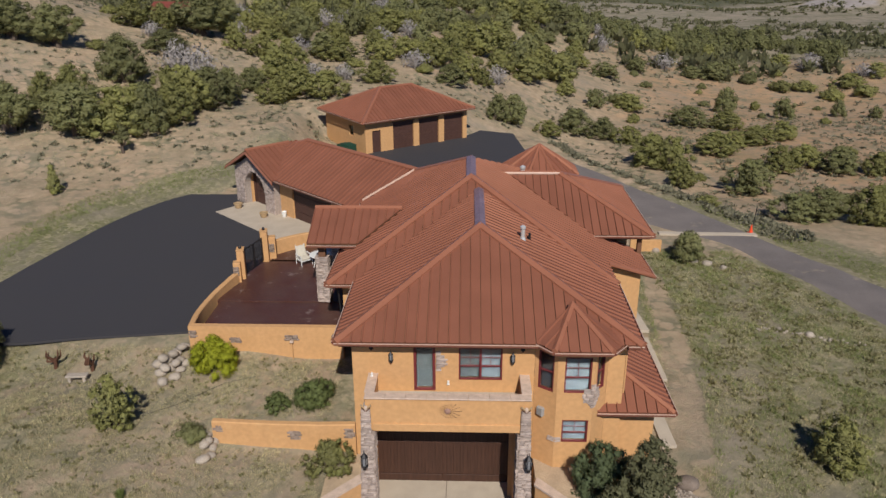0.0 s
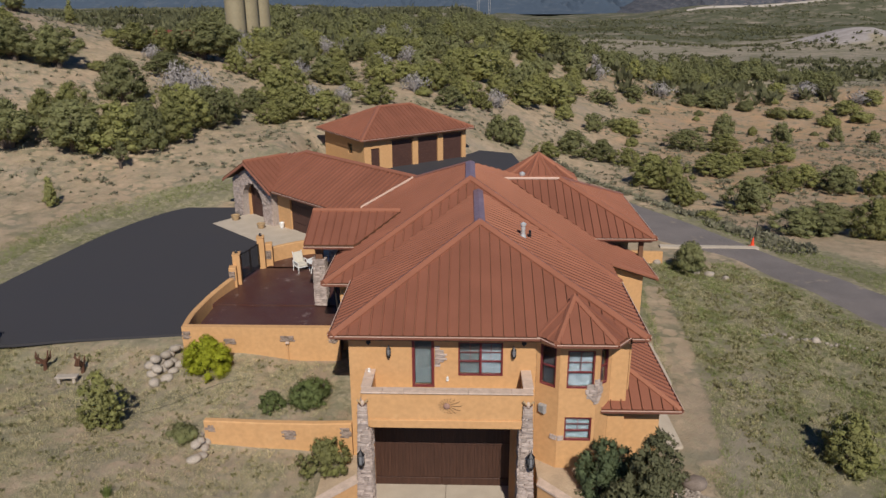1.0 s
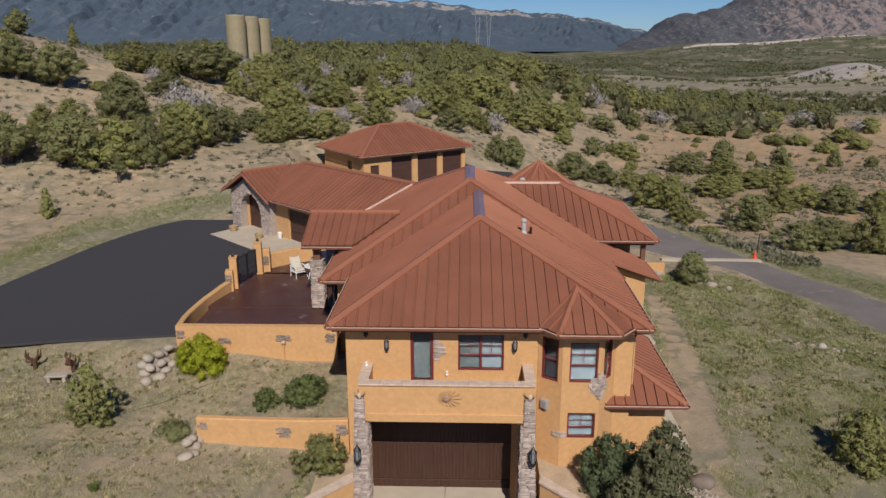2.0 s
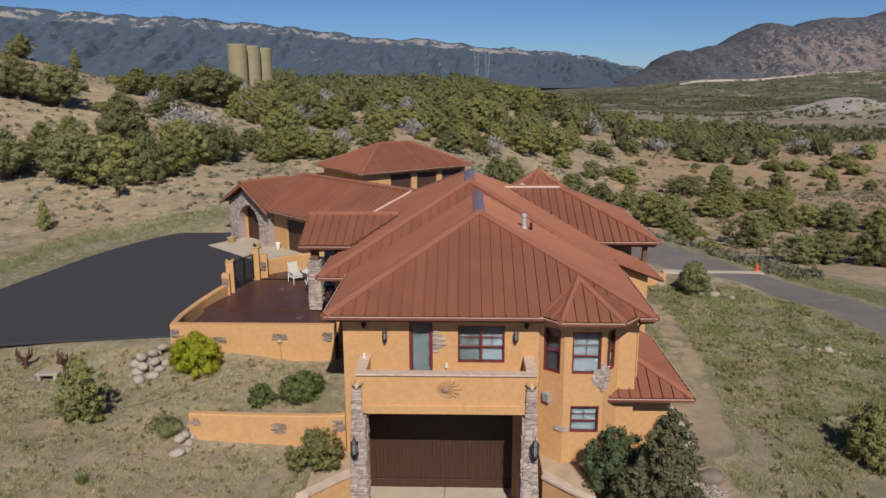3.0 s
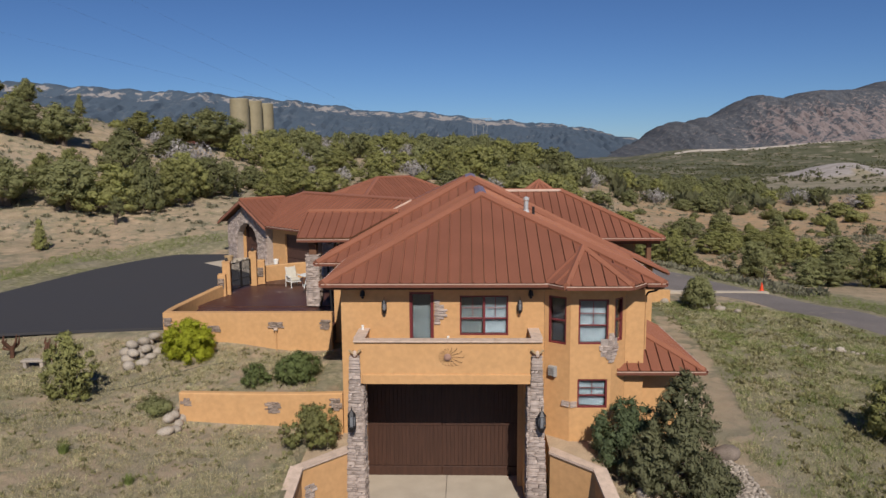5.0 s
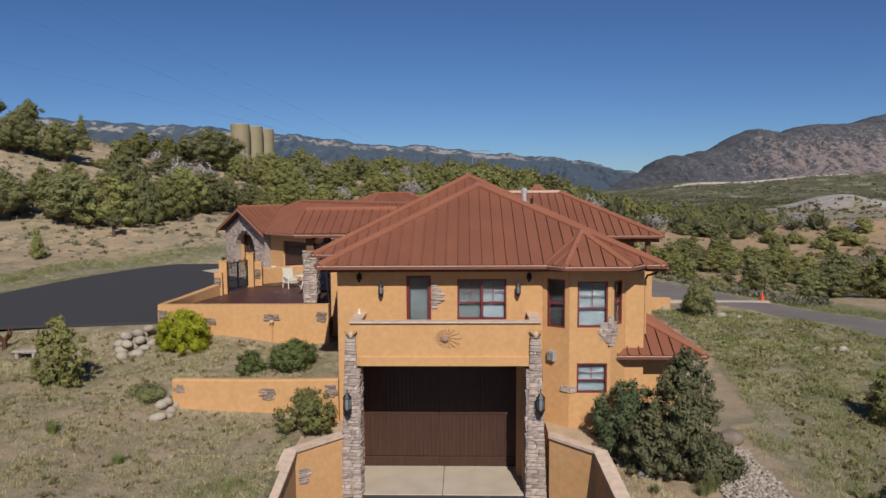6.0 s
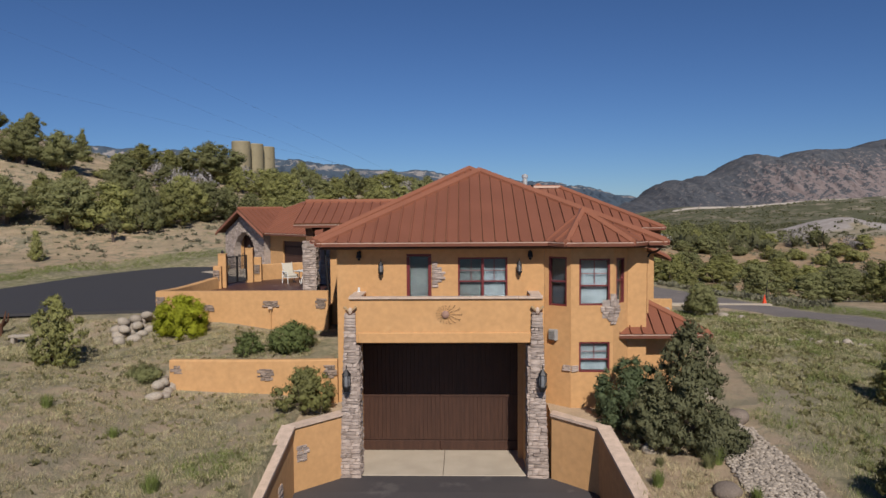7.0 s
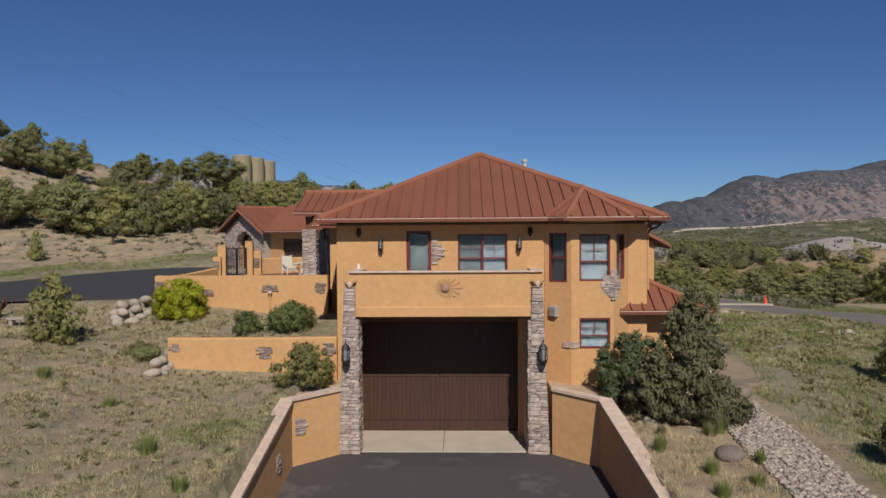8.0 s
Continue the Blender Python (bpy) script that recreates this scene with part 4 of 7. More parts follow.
part("garage_jamb", boxes(((2.27, 27.2, 2.2), (0.3, 1.9, 4.4))), STUCCO, house)
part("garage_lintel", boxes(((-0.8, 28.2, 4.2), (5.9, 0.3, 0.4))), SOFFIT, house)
# piers taper from a broad foot
for side, x0, x1, xt0, xt1 in ((-1, -4.08, -3.38, -3.85, -3.5), (1, 2.12, 2.82, 2.25, 2.6)):
    bm = bmesh.new()
    lo = [bm.verts.new(v) for v in ((x0 + 0.06, 25.36, -0.1), (x1 - 0.06, 25.36, -0.1), (x1 - 0.06, 26.1, -0.1), (x0 + 0.06, 26.1, -0.1))]
    hi = [bm.verts.new(v) for v in ((xt0 + 0.05, 25.42, 5.5), (xt1 - 0.05, 25.42, 5.5), (xt1 - 0.05, 26.0, 5.5), (xt0 + 0.05, 26.0, 5.5))]
    for i in range(4):
        bm.faces.new((lo[i], lo[(i + 1) % 4], hi[(i + 1) % 4], hi[i]))
    bm.faces.new(hi)
    pier = part("pier", bm, MORTAR, house, "tapered ledge-stone pier")

    def face(z, a=x0, b=x1, c=xt0, d=xt1):
        k = z / 5.5
        return [(a + (c - a) * k, b + (d - b) * k)]

    stone_face(pier, pose(0, 25.38, 0), face, 5.5, 12 + side)
    if side < 0:
        stone_face(pier, pose(-3.44, 25.4, 0, 0, -1.2, 90), lambda z: [(0.0, 0.7)], 4.4, 14)
    else:
        stone_face(pier, pose(2.18, 26.1, 0, 0, 1.2, -90), lambda z: [(0.0, 0.7)], 4.4, 15)

# garage door of upright boards in two leaves
gd = part("garage_door", boxes(((-0.85, 28.16, 2.05), (5.8, 0.06, 4.1))), WOOD, house, "dark brown board garage door in two leaves")
for leaf in (-3.72, -0.83):
    for k in range(19):
        part("board", boxes(((leaf + 0.076 + k * 0.151, 28.115, 2.16), (0.148, 0.03, 3.5), 0, 0.004)), WOOD, gd)
    part("rail", boxes(((leaf + 1.43, 28.1, 0.2), (2.86, 0.05, 0.36), 0, 0.01)), WOOD, gd)
    part("rail", boxes(((leaf + 1.43, 28.1, 2.05), (2.86, 0.05, 0.1), 0, 0.01)), WOOD, gd)
tagged(part("floor_garage", boxes(((-2.17, 26.95, -0.055), (2.98, 2.75, 0.15), 0, 0.01), ((0.73, 26.95, -0.055), (2.79, 2.75, 0.15), 0, 0.01)), CONCRETE), "pale concrete slab before the garage door", "floor", kind="structure")

# wing walls of the court, falling away from the house; the eastern one splays outwards
for side in (-1, 1):
    out = 0.0857 if side > 0 else 0.0

    def px(v, k=side):
        return -0.55 + k * v

    def ring(q, k=side):
        return q if k > 0 else q[::-1]

    def top(x, y):
        return 2.05 + (y - 24.05) * 0.197

    def wing(x):
        return 2.05 + (4.75 - abs(x + 0.55)) * 0.03

    far_in, far_out = 4.75 + 23.05 * out, 5.05 + 23.3 * out
    bm = bmesh.new()
    prism(bm, ring([(px(3.45), 25.35), (px(4.75), 24.05), (px(4.75), 24.45), (px(3.45), 25.75)])[::-1], -0.4, lambda x, y: wing(x))
    ww = tagged(part("wall_court", bm, STUCCO), "low ochre stucco wing wall with sandstone coping", "retaining wall", kind="structure")
    bm = bmesh.new()
    prism(bm, ring([(px(3.40), 25.30), (px(4.68), 24.02), (px(5.06), 24.16), (px(3.55), 25.75)])[::-1], lambda x, y: wing(x) + 0.004, lambda x, y: wing(x) + 0.09)
    part("coping", bm, STUCCO_TRIM, ww, "sandstone coping")
    bm = bmesh.new()
    prism(bm, ring([(px(4.75), 24.05), (px(far_in), 1.0), (px(far_out), 1.0), (px(5.05), 24.14)]), -6.0, top)
    w2 = tagged(part("wall_court", bm, STUCCO), "ochre stucco retaining wall beside the court", "retaining wall", kind="structure")
    bm = bmesh.new()
    prism(bm, ring([(px(4.68), 24.05), (px(far_in - 0.07), 1.0), (px(far_out + 0.07), 1.0), (px(5.12), 24.12)]), lambda x, y: top(x, y) + 0.004, lambda x, y: top(x, y) + 0.09)
    part("coping", bm, STUCCO_TRIM, w2, "sandstone coping")
    # soil held behind the wing
    bm = bmesh.new()
    prism(bm, ring([(px(3.5), 25.8), (px(4.9), 24.4), (px(5.2), 24.4), (px(5.2), 27.19), (px(3.5), 27.19)]), -0.3, lambda x, y: 1.88 + 0.06 * (y - 24.4))
    tagged(part("ground_bed", bm, SAND), "bare sandy soil behind the wing wall", "ground", kind="structure")

# ---------------------------------------------------------------- garage wing, set at an angle
garage = thing("garage", "ochre stucco garage wing with stone arch gable and red metal roof", "garage")
GU, GN, GO = Vector((0.73, -0.683, 0)), Vector((0.683, 0.73, 0)), Vector((-13.25, 50.3, 0))


def gp(u, n, z):
    return GO + GU * u + GN * n + Vector((0, 0, z))


g_roof = part("roof", boxes(((-9.0, 50.5, 7.3), (2.0, 2.0, 0.05))), SOFFIT, garage)
EG, RG = 7.24, 9.23
roof_slope(g_roof, [gp(0.05, 0, EG), gp(10.5, 0, EG), gp(10.5, 3.95, RG), gp(-1.28, 3.95, RG), gp(-2.9, 3.2, EG + 3.2 / 3.95 * (RG - EG))], seam=0.4)
roof_slope(g_roof, [gp(-1.28, 3.95, RG), gp(10.5, 3.95, RG), gp(10.5, 7.9, EG), gp(-5.23, 7.9, EG)], seam=0.4)
roof_slope(g_roof, [gp(-1.28, 3.95, RG), gp(-5.23, 7.9, EG), gp(-5.23, 2.6, EG), gp(-2.9, 3.0, RG - 0.5038 * 1.62)], seam=0.4)
cap_line(g_roof, gp(-1.28, 3.95, RG), gp(10.5, 3.95, RG))
cap_line(g_roof, gp(-1.28, 3.95, RG), gp(-2.6, 3.35, RG - 0.45), name="hip_cap")
roof_slope(g_roof, [gp(-6.2, -0.25, 7.24), gp(-3.04, -0.25, 8.88), gp(-3.04, 4.2, 8.88), gp(-6.2, 4.2, 7.24)], seam=0.4)
roof_slope(g_roof, [gp(0.12, -0.25, 7.24), gp(-3.04, -0.25, 8.88), gp(-3.04, 4.2, 8.88), gp(0.12, 3.2, 7.24)], seam=0.4)
cap_line(g_roof, gp(-3.04, -0.25, 8.88), gp(-3.04, 3.4, 8.88), w=0.12)
gutter(g_roof, gp(0.1, 0, EG), gp(10.5, 0, EG))
for a, b in ((-6.2, 7.24), (0.12, 7.24)):
    cap_line(g_roof, gp(a, -0.27, b - 0.14), gp(-3.04, -0.27, 8.74), w=0.05, up=0.05, material=FASCIA, name="barge_board")
gt = math.degrees(math.atan2(GU.y, GU.x))


def g_wall(u0, n0, u1, n1, z0, z1, holes=(), material=None):
    a, b = gp(u0, n0, 0), gp(u1, n1, 0)
    return wall("wall", garage, (a.x, a.y), (b.x, b.y), z0, z1, holes, material=material)


g_wall(-0.4, 0.65, 10.5, 0.65, 4.2, 7.2, [(1.5, 6.0, 4.2, 6.75)])
g_wall(-4.6, 7.3, -4.6, 0.7, 4.2, 7.2)
g_wall(10.5, 7.3, -4.6, 7.3, 3.5, 7.2)
door = part("garage_door", boxes(((3.75, 0.2, 5.6), (4.6, 0.08, 2.6)), *[((3.75, 0.14, 4.85 + 0.62 * k), (4.45, 0.04, 0.58), 0, 0.01) for k in range(4)]), DOORWOOD, garage, "dark brown sectional garage door")
door.matrix_world = Matrix.Translation(gp(-0.4, 0.65, 0)) @ pose(0, 0, 0, 0, 0, gt)
# stone gable with an arched way
bm = bmesh.new()
AW, AH = 1.35, 5.85
def gable_top(x):
    return 7.2 + min(x, 5.2 - x) * 0.53


cols = [0.0, 2.6 - AW] + [2.6 - AW * math.cos(a) for a in np.linspace(0, math.pi, 13)][1:-1] + [2.6 + AW, 5.2]
base = [4.3, 4.3] + [AH + AW * math.sin(a) for a in np.linspace(0, math.pi, 13)][1:-1] + [4.3, 4.3]
for i in range(len(cols) - 1):
    xa, xb = cols[i], cols[i + 1]
    inner = 0 < i < len(cols) - 2
    za = AH if inner and i == 1 else base[i]
    zb_ = AH if inner and i == len(cols) - 3 else base[i + 1]
    v8 = [bm.verts.new(q) for q in ((xa, 0, za), (xb, 0, zb_), (xb, 0, gable_top(xb)), (xa, 0, gable_top(xa)), (xa, 0.45, za), (xb, 0.45, zb_), (xb, 0.45, gable_top(xb)), (xa, 0.45, gable_top(xa)))]
    for q in ((0, 1, 2, 3), (7, 6, 5, 4), (0, 4, 5, 1), (3, 2, 6, 7), (0, 3, 7, 4), (1, 5, 6, 2)):
        bm.faces.new([v8[j] for j in q])
bmesh.ops.remove_doubles(bm, verts=bm.verts[:], dist=1e-4)
bmesh.ops.recalc_face_normals(bm, faces=bm.faces[:])
gable = part("stone_gable", bm, MORTAR, garage, "ledge-stone gable with an arched way")
gm = Matrix.Translation(gp(-5.64, 0.25, 0)) @ pose(0, 0, 0, 0, 0, gt)
gable.matrix_world = gm


def gable_spans(z):
    e = max(0.0, (z - 7.2) / 0.53)
    lo, hi = e + 0.02, 5.18 - e
    half = AW if z < AH else (math.sqrt(max(0, AW ** 2 - (z - AH) ** 2)))
    return [(lo, 2.6 - half - 0.02), (2.6 + half + 0.02, hi)] if half > 0.05 else [(lo, hi)]


stone_face(gable, gm @ pose(0, -0.02, 0), gable_spans, 4.2, 31, course=0.14, z0=4.35)
part("door", boxes(((0, 0, 5.6), (2.1, 0.08, 2.6)), ((0, -0.05, 5.0), (1.7, 0.04, 0.9), 0, 0.01), ((0, -0.05, 6.1), (1.7, 0.04, 1.0), 0, 0.01)), DOORWOOD, garage, "brown panelled entry door").matrix_world = gm @ pose(2.6, 0.75, 0)
part("door_casing", boxes(((-1.2, 0, 5.6), (0.3, 0.2, 2.6)), ((1.2, 0, 5.6), (0.3, 0.2, 2.6)), ((0, 0, 7.0), (2.7, 0.2, 0.3))), DOORWOOD, garage).matrix_world = gm @ pose(2.6, 0.75, 0)
g_wall(-5.5, 0.7, -5.5, 2.6, 4.2, 7.2)
part("side_door", boxes(((0.62, 1.55, 5.5), (0.1, 1.35, 2.5)), ((0.69, 1.55, 5.0), (0.04, 1.0, 0.9), 0, 0.01), ((0.69, 1.55, 6.1), (0.04, 1.0, 0.9), 0, 0.01)), DOORWOOD, garage, "dark brown entry door").matrix_world = gm @ pose(-0.1, 0, 0)
g_wall(-5.5, 2.3, -0.4, 2.3, 4.2, 7.2)
g_wall(-0.5, 2.6, -0.5, 0.7, 4.2, 7.2)

# pale flashing in the valley against the main roof
cap_line(g_roof, (-6.32, 44.64, 7.56), (-3.2, 45.97, 9.12), w=0.05, up=0.16, drop=0.0, material=LIP, name="flashing")

# ---------------------------------------------------------------- workshop
shop = thing("workshop", "detached ochre workshop with three brown doors and red metal roof", "garage building")
SO, SA, SB = Vector((-9.8, 70.0, 0)), Vector((0.8, 0.6, 0)), Vector((-0.6, 0.8, 0))


def sp(a, b, z):
    return SO + SA * a + SB * b + Vector((0, 0, z))


SL, SD, SE, SR = 13.3, 9.5, 7.12, 9.4
s_roof = part("roof", boxes(((-8.0, 79.0, 7.0), (2, 2, 0.05))), SOFFIT, shop)
roof_slope(s_roof, [sp(0, 0, SE), sp(SL, 0, SE), sp(SL - SD / 2, SD / 2, SR), sp(SD / 2, SD / 2, SR)], seam=0.42)
roof_slope(s_roof, [sp(0, 0, SE), sp(SD / 2, SD / 2, SR), sp(0, SD, SE)], seam=0.42)
roof_slope(s_roof, [sp(SL, 0, SE), sp(SL, SD, SE), sp(SL - SD / 2, SD / 2, SR)], seam=0.42)
roof_slope(s_roof, [sp(0, SD, SE), sp(SL, SD, SE), sp(SL - SD / 2, SD / 2, SR), sp(SD / 2, SD / 2, SR)], seam=0.42)
for a in (sp(0, 0, SE), sp(0, SD, SE)):
    cap_line(s_roof, a, sp(SD / 2, SD / 2, SR), name="hip_cap")
for a in (sp(SL, 0, SE), sp(SL, SD, SE)):
    cap_line(s_roof, a, sp(SL - SD / 2, SD / 2, SR), name="hip_cap")
cap_line(s_roof, sp(SD / 2, SD / 2, SR), sp(SL - SD / 2, SD / 2, SR))
gutter(s_roof, sp(0, 0, SE), sp(SL, 0, SE))
gutter(s_roof, sp(0, SD, SE), sp(0, 0, SE))


def s_wall(a0, b0, a1, b1, holes=()):
    p, q = sp(a0, b0, 0), sp(a1, b1, 0)
    return wall("wall", shop, (p.x, p.y), (q.x, q.y), 3.6, 7.05, holes)


s_wall(0.6, 0.6, SL - 0.6, 0.6, [(0.75, 1.7, 3.6, 6.1), (3.1, 5.5, 3.6, 6.6), (6.15, 8.55, 3.6, 6.6), (9.2, 11.6, 3.6, 6.6)])
s_wall(SL - 0.6, 0.6, SL - 0.6, SD - 0.6)
s_wall(SL - 0.6, SD - 0.6, 0.6, SD - 0.6)
s_wall(0.6, SD - 0.6, 0.6, 0.6, [(5.0, 5.9, 5.3, 6.3)])
st = math.degrees(math.atan2(0.6, 0.8))
sm = Matrix.Translation(sp(0.6, 0.6, 0)) @ pose(0, 0, 0, 0, 0, st)
part("door", boxes(((1.225, 0.14, 4.95), (0.95, 0.06, 2.3))), DOORWOOD, shop, "brown entry door").matrix_world = sm
for x in (4.3, 7.35, 10.4):
    o = part("roller_door", boxes(((x, 0.2, 5.25), (2.4, 0.05, 2.7))), DOORWOOD, shop, "dark brown roller door")
    o.matrix_world = sm
    for j in range(8):
        part("slat", boxes(((x, 0.17, 4.05 + 0.32 * j), (2.36, 0.03, 0.3), 0, 0.008)), DOORWOOD, o)
for x in (3.1, 6.15, 9.2):
    part("door_trim", boxes(((x + 1.2, -0.02, 6.66), (2.6, 0.05, 0.12))), SOFFIT, shop).matrix_world = sm
part("window_pane", boxes(((5.45, 0.15, 5.8), (0.9, 0.02, 1.0))), GLASS, shop).matrix_world = Matrix.Translation(sp(0.6, SD - 0.6, 0)) @ pose(0, 0, 0, 0, 0, st - 90)

# ---------------------------------------------------------------- patio and its walls
tagged(part("floor_patio", boxes(((-9.3, 38.9, 4.5), (7.2, 5.6, 0.72)), ((-9.2, 34.3, 4.42), (7.1, 4.0, 0.76)), ((-9.0, 43.0, 4.5), (5.0, 3.0, 0.72))), PATIO), "worn red-brown stained concrete patio in two levels", "patio", kind="structure")
wp = wall("wall_patio", None, (-12.95, 32.05), (-5.65, 32.05), 1.8, 5.45, thick=0.3)
tagged(wp, "ochre stucco patio retaining wall with stone insets", "garden wall", kind="structure")


def strip_wall(name, line, z0, z1, th=0.28, label="ochre stucco garden wall"):
    """A wall along a line of points; z1 may be a function of the way along it."""
    bm = bmesh.new()
    L = [Vector((*p, 0)) for p in line]
    rows = []
    tot = sum((b - a).length for a, b in zip(L, L[1:]))
    run = 0.0
    for i, p in enumerate(L):
        if i:
            run += (p - L[i - 1]).length
        d = (L[min(i + 1, len(L) - 1)] - L[max(i - 1, 0)]).normalized()
        s = Vector((d.y, -d.x, 0)) * th / 2
        z = z1(run / tot) if callable(z1) else z1
        rows.append([bm.verts.new((p + s) + Vector((0, 0, z0))), bm.verts.new((p + s) + Vector((0, 0, z - 0.04))), bm.verts.new((p + s * 0.75) + Vector((0, 0, z))), bm.verts.new((p - s * 0.75) + Vector((0, 0, z))), bm.verts.new((p - s) + Vector((0, 0, z - 0.04))), bm.verts.new((p - s) + Vector((0, 0, z0)))])
    for a, b in zip(rows, rows[1:]):
        for i in range(6):
            bm.faces.new((a[i], b[i], b[(i + 1) % 6], a[(i + 1) % 6]))
    bm.faces.new(rows[0])
    bm.faces.new(rows[-1][::-1])
    bmesh.ops.recalc_face_normals(bm, faces=bm.faces[:])
    return tagged(part(name, bm, STUCCO), label, "garden wall", kind="structure")


west_line = arc_pts([(-12.85, 32.3), (-13.1, 34.0), (-13.05, 36.0), (-12.75, 37.6), (-12.5, 38.5)], 4)
strip_wall("wall_terrace", west_line, 3.6, lambda t: 5.46 - 0.16 * math.sin(math.pi * t))
strip_wall("wall_terrace", arc_pts([(-11.6, 42.5), (-10.8, 43.3), (-9.6, 44.1), (-8.2, 44.6)], 4), 3.6, 5.75)
strip_wall("wall_low", [(-10.45, 27.35), (-8.0, 27.2), (-6.0, 27.15), (-4.42, 27.2)], 1.2, lambda t: 3.55 + 0.05 * t, label="low ochre stucco garden wall with stone insets")

# ---------------------------------------------------------------- mountains and far things
def rock_material(name, rock, wood, pale, scale, share_rock, share_pale, relief=12.0, streak=0.5):
    m = bpy.data.materials.new(name)
    m.use_nodes = True
    nt = m.node_tree
    L = nt.links.new
    p = nt.nodes["Principled BSDF"]
    p.inputs["Roughness"].default_value = 1.0
    p.inputs["Specular IOR Level"].default_value = 0.05
    co = nt.nodes.new("ShaderNodeTexCoord").outputs["Object"]
    geo = nt.nodes.new("ShaderNodeAttribute")
    geo.attribute_name = "steep"

    def nz(s, d=8.0, st=None):
        n = nt.nodes.new("ShaderNodeTexNoise")
        n.inputs["Scale"].default_value, n.inputs["Detail"].default_value, n.inputs["Roughness"].default_value = s, d, 0.65
        mp = nt.nodes.new("ShaderNodeMapping")
        mp.inputs["Scale"].default_value = st or (1, 1, 1)
        L(co, mp.inputs[0])
        L(mp.outputs[0], n.inputs["Vector"])
        return n.outputs["Fac"]

    def ramp(src, a, b):
        r = nt.nodes.new("ShaderNodeMapRange")
        r.inputs[1].default_value, r.inputs[2].default_value = a, b
        L(src, r.inputs[0])
        return r.outputs[0]

    def add(a, b, k):
        x = nt.nodes.new("ShaderNodeMath")
        x.operation = "MULTIPLY_ADD"
        L(a, x.inputs[0])
        x.inputs[1].default_value = k
        L(b, x.inputs[2])
        return x.outputs[0]

    def mix(f, a, b):
        x = nt.nodes.new("ShaderNodeMix")
        x.data_type = "RGBA"
        L(f, x.inputs[0])
        for k, v in ((6, a), (7, b)):
            if isinstance(v, tuple):
                x.inputs[k].default_value = (*v, 1)
            else:
                L(v, x.inputs[k])
        return x.outputs[2]

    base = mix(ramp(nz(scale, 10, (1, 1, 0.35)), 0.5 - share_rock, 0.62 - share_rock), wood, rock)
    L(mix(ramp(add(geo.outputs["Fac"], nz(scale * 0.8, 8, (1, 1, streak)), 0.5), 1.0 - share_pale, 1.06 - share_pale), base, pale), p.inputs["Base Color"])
    b = nt.nodes.new("ShaderNodeBump")
    b.inputs["Strength"].default_value, b.inputs["Distance"].default_value = 1.0, relief
    L(nz(0.03, 12, (1, 1, 0.3)), b.inputs["Height"])
    L(b.outputs[0], p.inputs["Normal"])
    return m


def range_mesh(name, line, y_of, depth, back, material, label, cliff, rough, seed, nx=420, ny=70, jag=0.0, foot=-30.0, crag=1.0):
    """A long mountain front: its crest line over x, its foot `depth` nearer, with spurs and gullies; cliff: share of the height that a top cliff takes."""
    xs = np.linspace(line[0][0], line[-1][0], nx)
    crest = np.interp(xs, [q[0] for q in line], [q[1] for q in line])
    crest = crest + fbm(xs, xs * 0, 260.0, seed) * rough * 0.25 + (0.5 - np.abs(fbm(xs, xs * 0, 120.0, seed + 7))) * jag
    fine_ = (0.4 - np.abs(fbm(xs, xs * 0, 50.0, seed + 8))) * jag
    ts = np.linspace(0, 1.25, ny)
    X, T = np.meshgrid(xs, ts)
    C = np.broadcast_to(crest, X.shape) + fine_ * smooth(0.86, 1.0, T)
    spur = fbm(X, T * 200, 420.0, seed + 1) * 0.4 + (0.5 - np.abs(fbm(X + 190 * T, T * 160, 190.0, seed + 2))) * 0.5 * crag + (0.5 - np.abs(fbm(X + 40 * T, T * 260, 70.0, seed + 3))) * 0.22 * crag
    t = np.clip(T + spur * 0.16 * np.sin(np.clip(T, 0, 1) * math.pi), 0, 1)
    bow = 1.15 if cliff > 0.15 else 1.35
    talus = (1 - cliff) * t ** bow / 0.8 ** bow
    H = np.where(t < 0.8, talus, (1 - cliff) + cliff * smooth(0.8, 0.93, t))
    Z = foot + (C - foot) * H + spur * rough * 0.35 * np.sin(np.clip(T, 0, 1) * math.pi)
    Z = np.where(T > 1.0, Z - (T - 1.0) * 60, Z)
    Y = y_of + (T - 1.0) * depth
    Y = np.where(T > 1, y_of + (T - 1) * back, Y) + spur * 40
    v = np.stack([X, Y, Z], -1).reshape(-1, 3)
    idx = np.arange(nx * ny).reshape(ny, nx)
    q = np.stack([idx[:-1, :-1], idx[:-1, 1:], idx[1:, 1:], idx[1:, :-1]], -1).reshape(-1, 4)
    me = bpy.data.meshes.new(name)
    me.from_pydata(v.tolist(), [], q.tolist())
    steep = (cliff > 0.15) * ((t > 0.80) & (t < 0.895) & (T < 1.02)).astype(np.float32) * 0.5 + (0.18 if cliff > 0.15 else 0.16) * (t > 0.25) * (t < 0.6)
    if cliff < 0.15:
        # bare faces low on the eastern half
        steep = 0.34 * smooth(820, 1150, X) * smooth(0.12, 0.3, T) * (1 - smooth(0.5, 0.85, T + 0.12 * fbm(X, T * 300, 160.0, seed + 5))) + 0.12 * (1 - smooth(760, 900, X)) * (1 - smooth(0.2, 0.5, T))
    at = me.attributes.new("steep", "FLOAT", "POINT")
    at.data.foreach_set("value", steep.reshape(-1).astype(np.float32))
    me.materials.append(material)
    return tagged(new(name, me), label, "mountain", kind="structure")


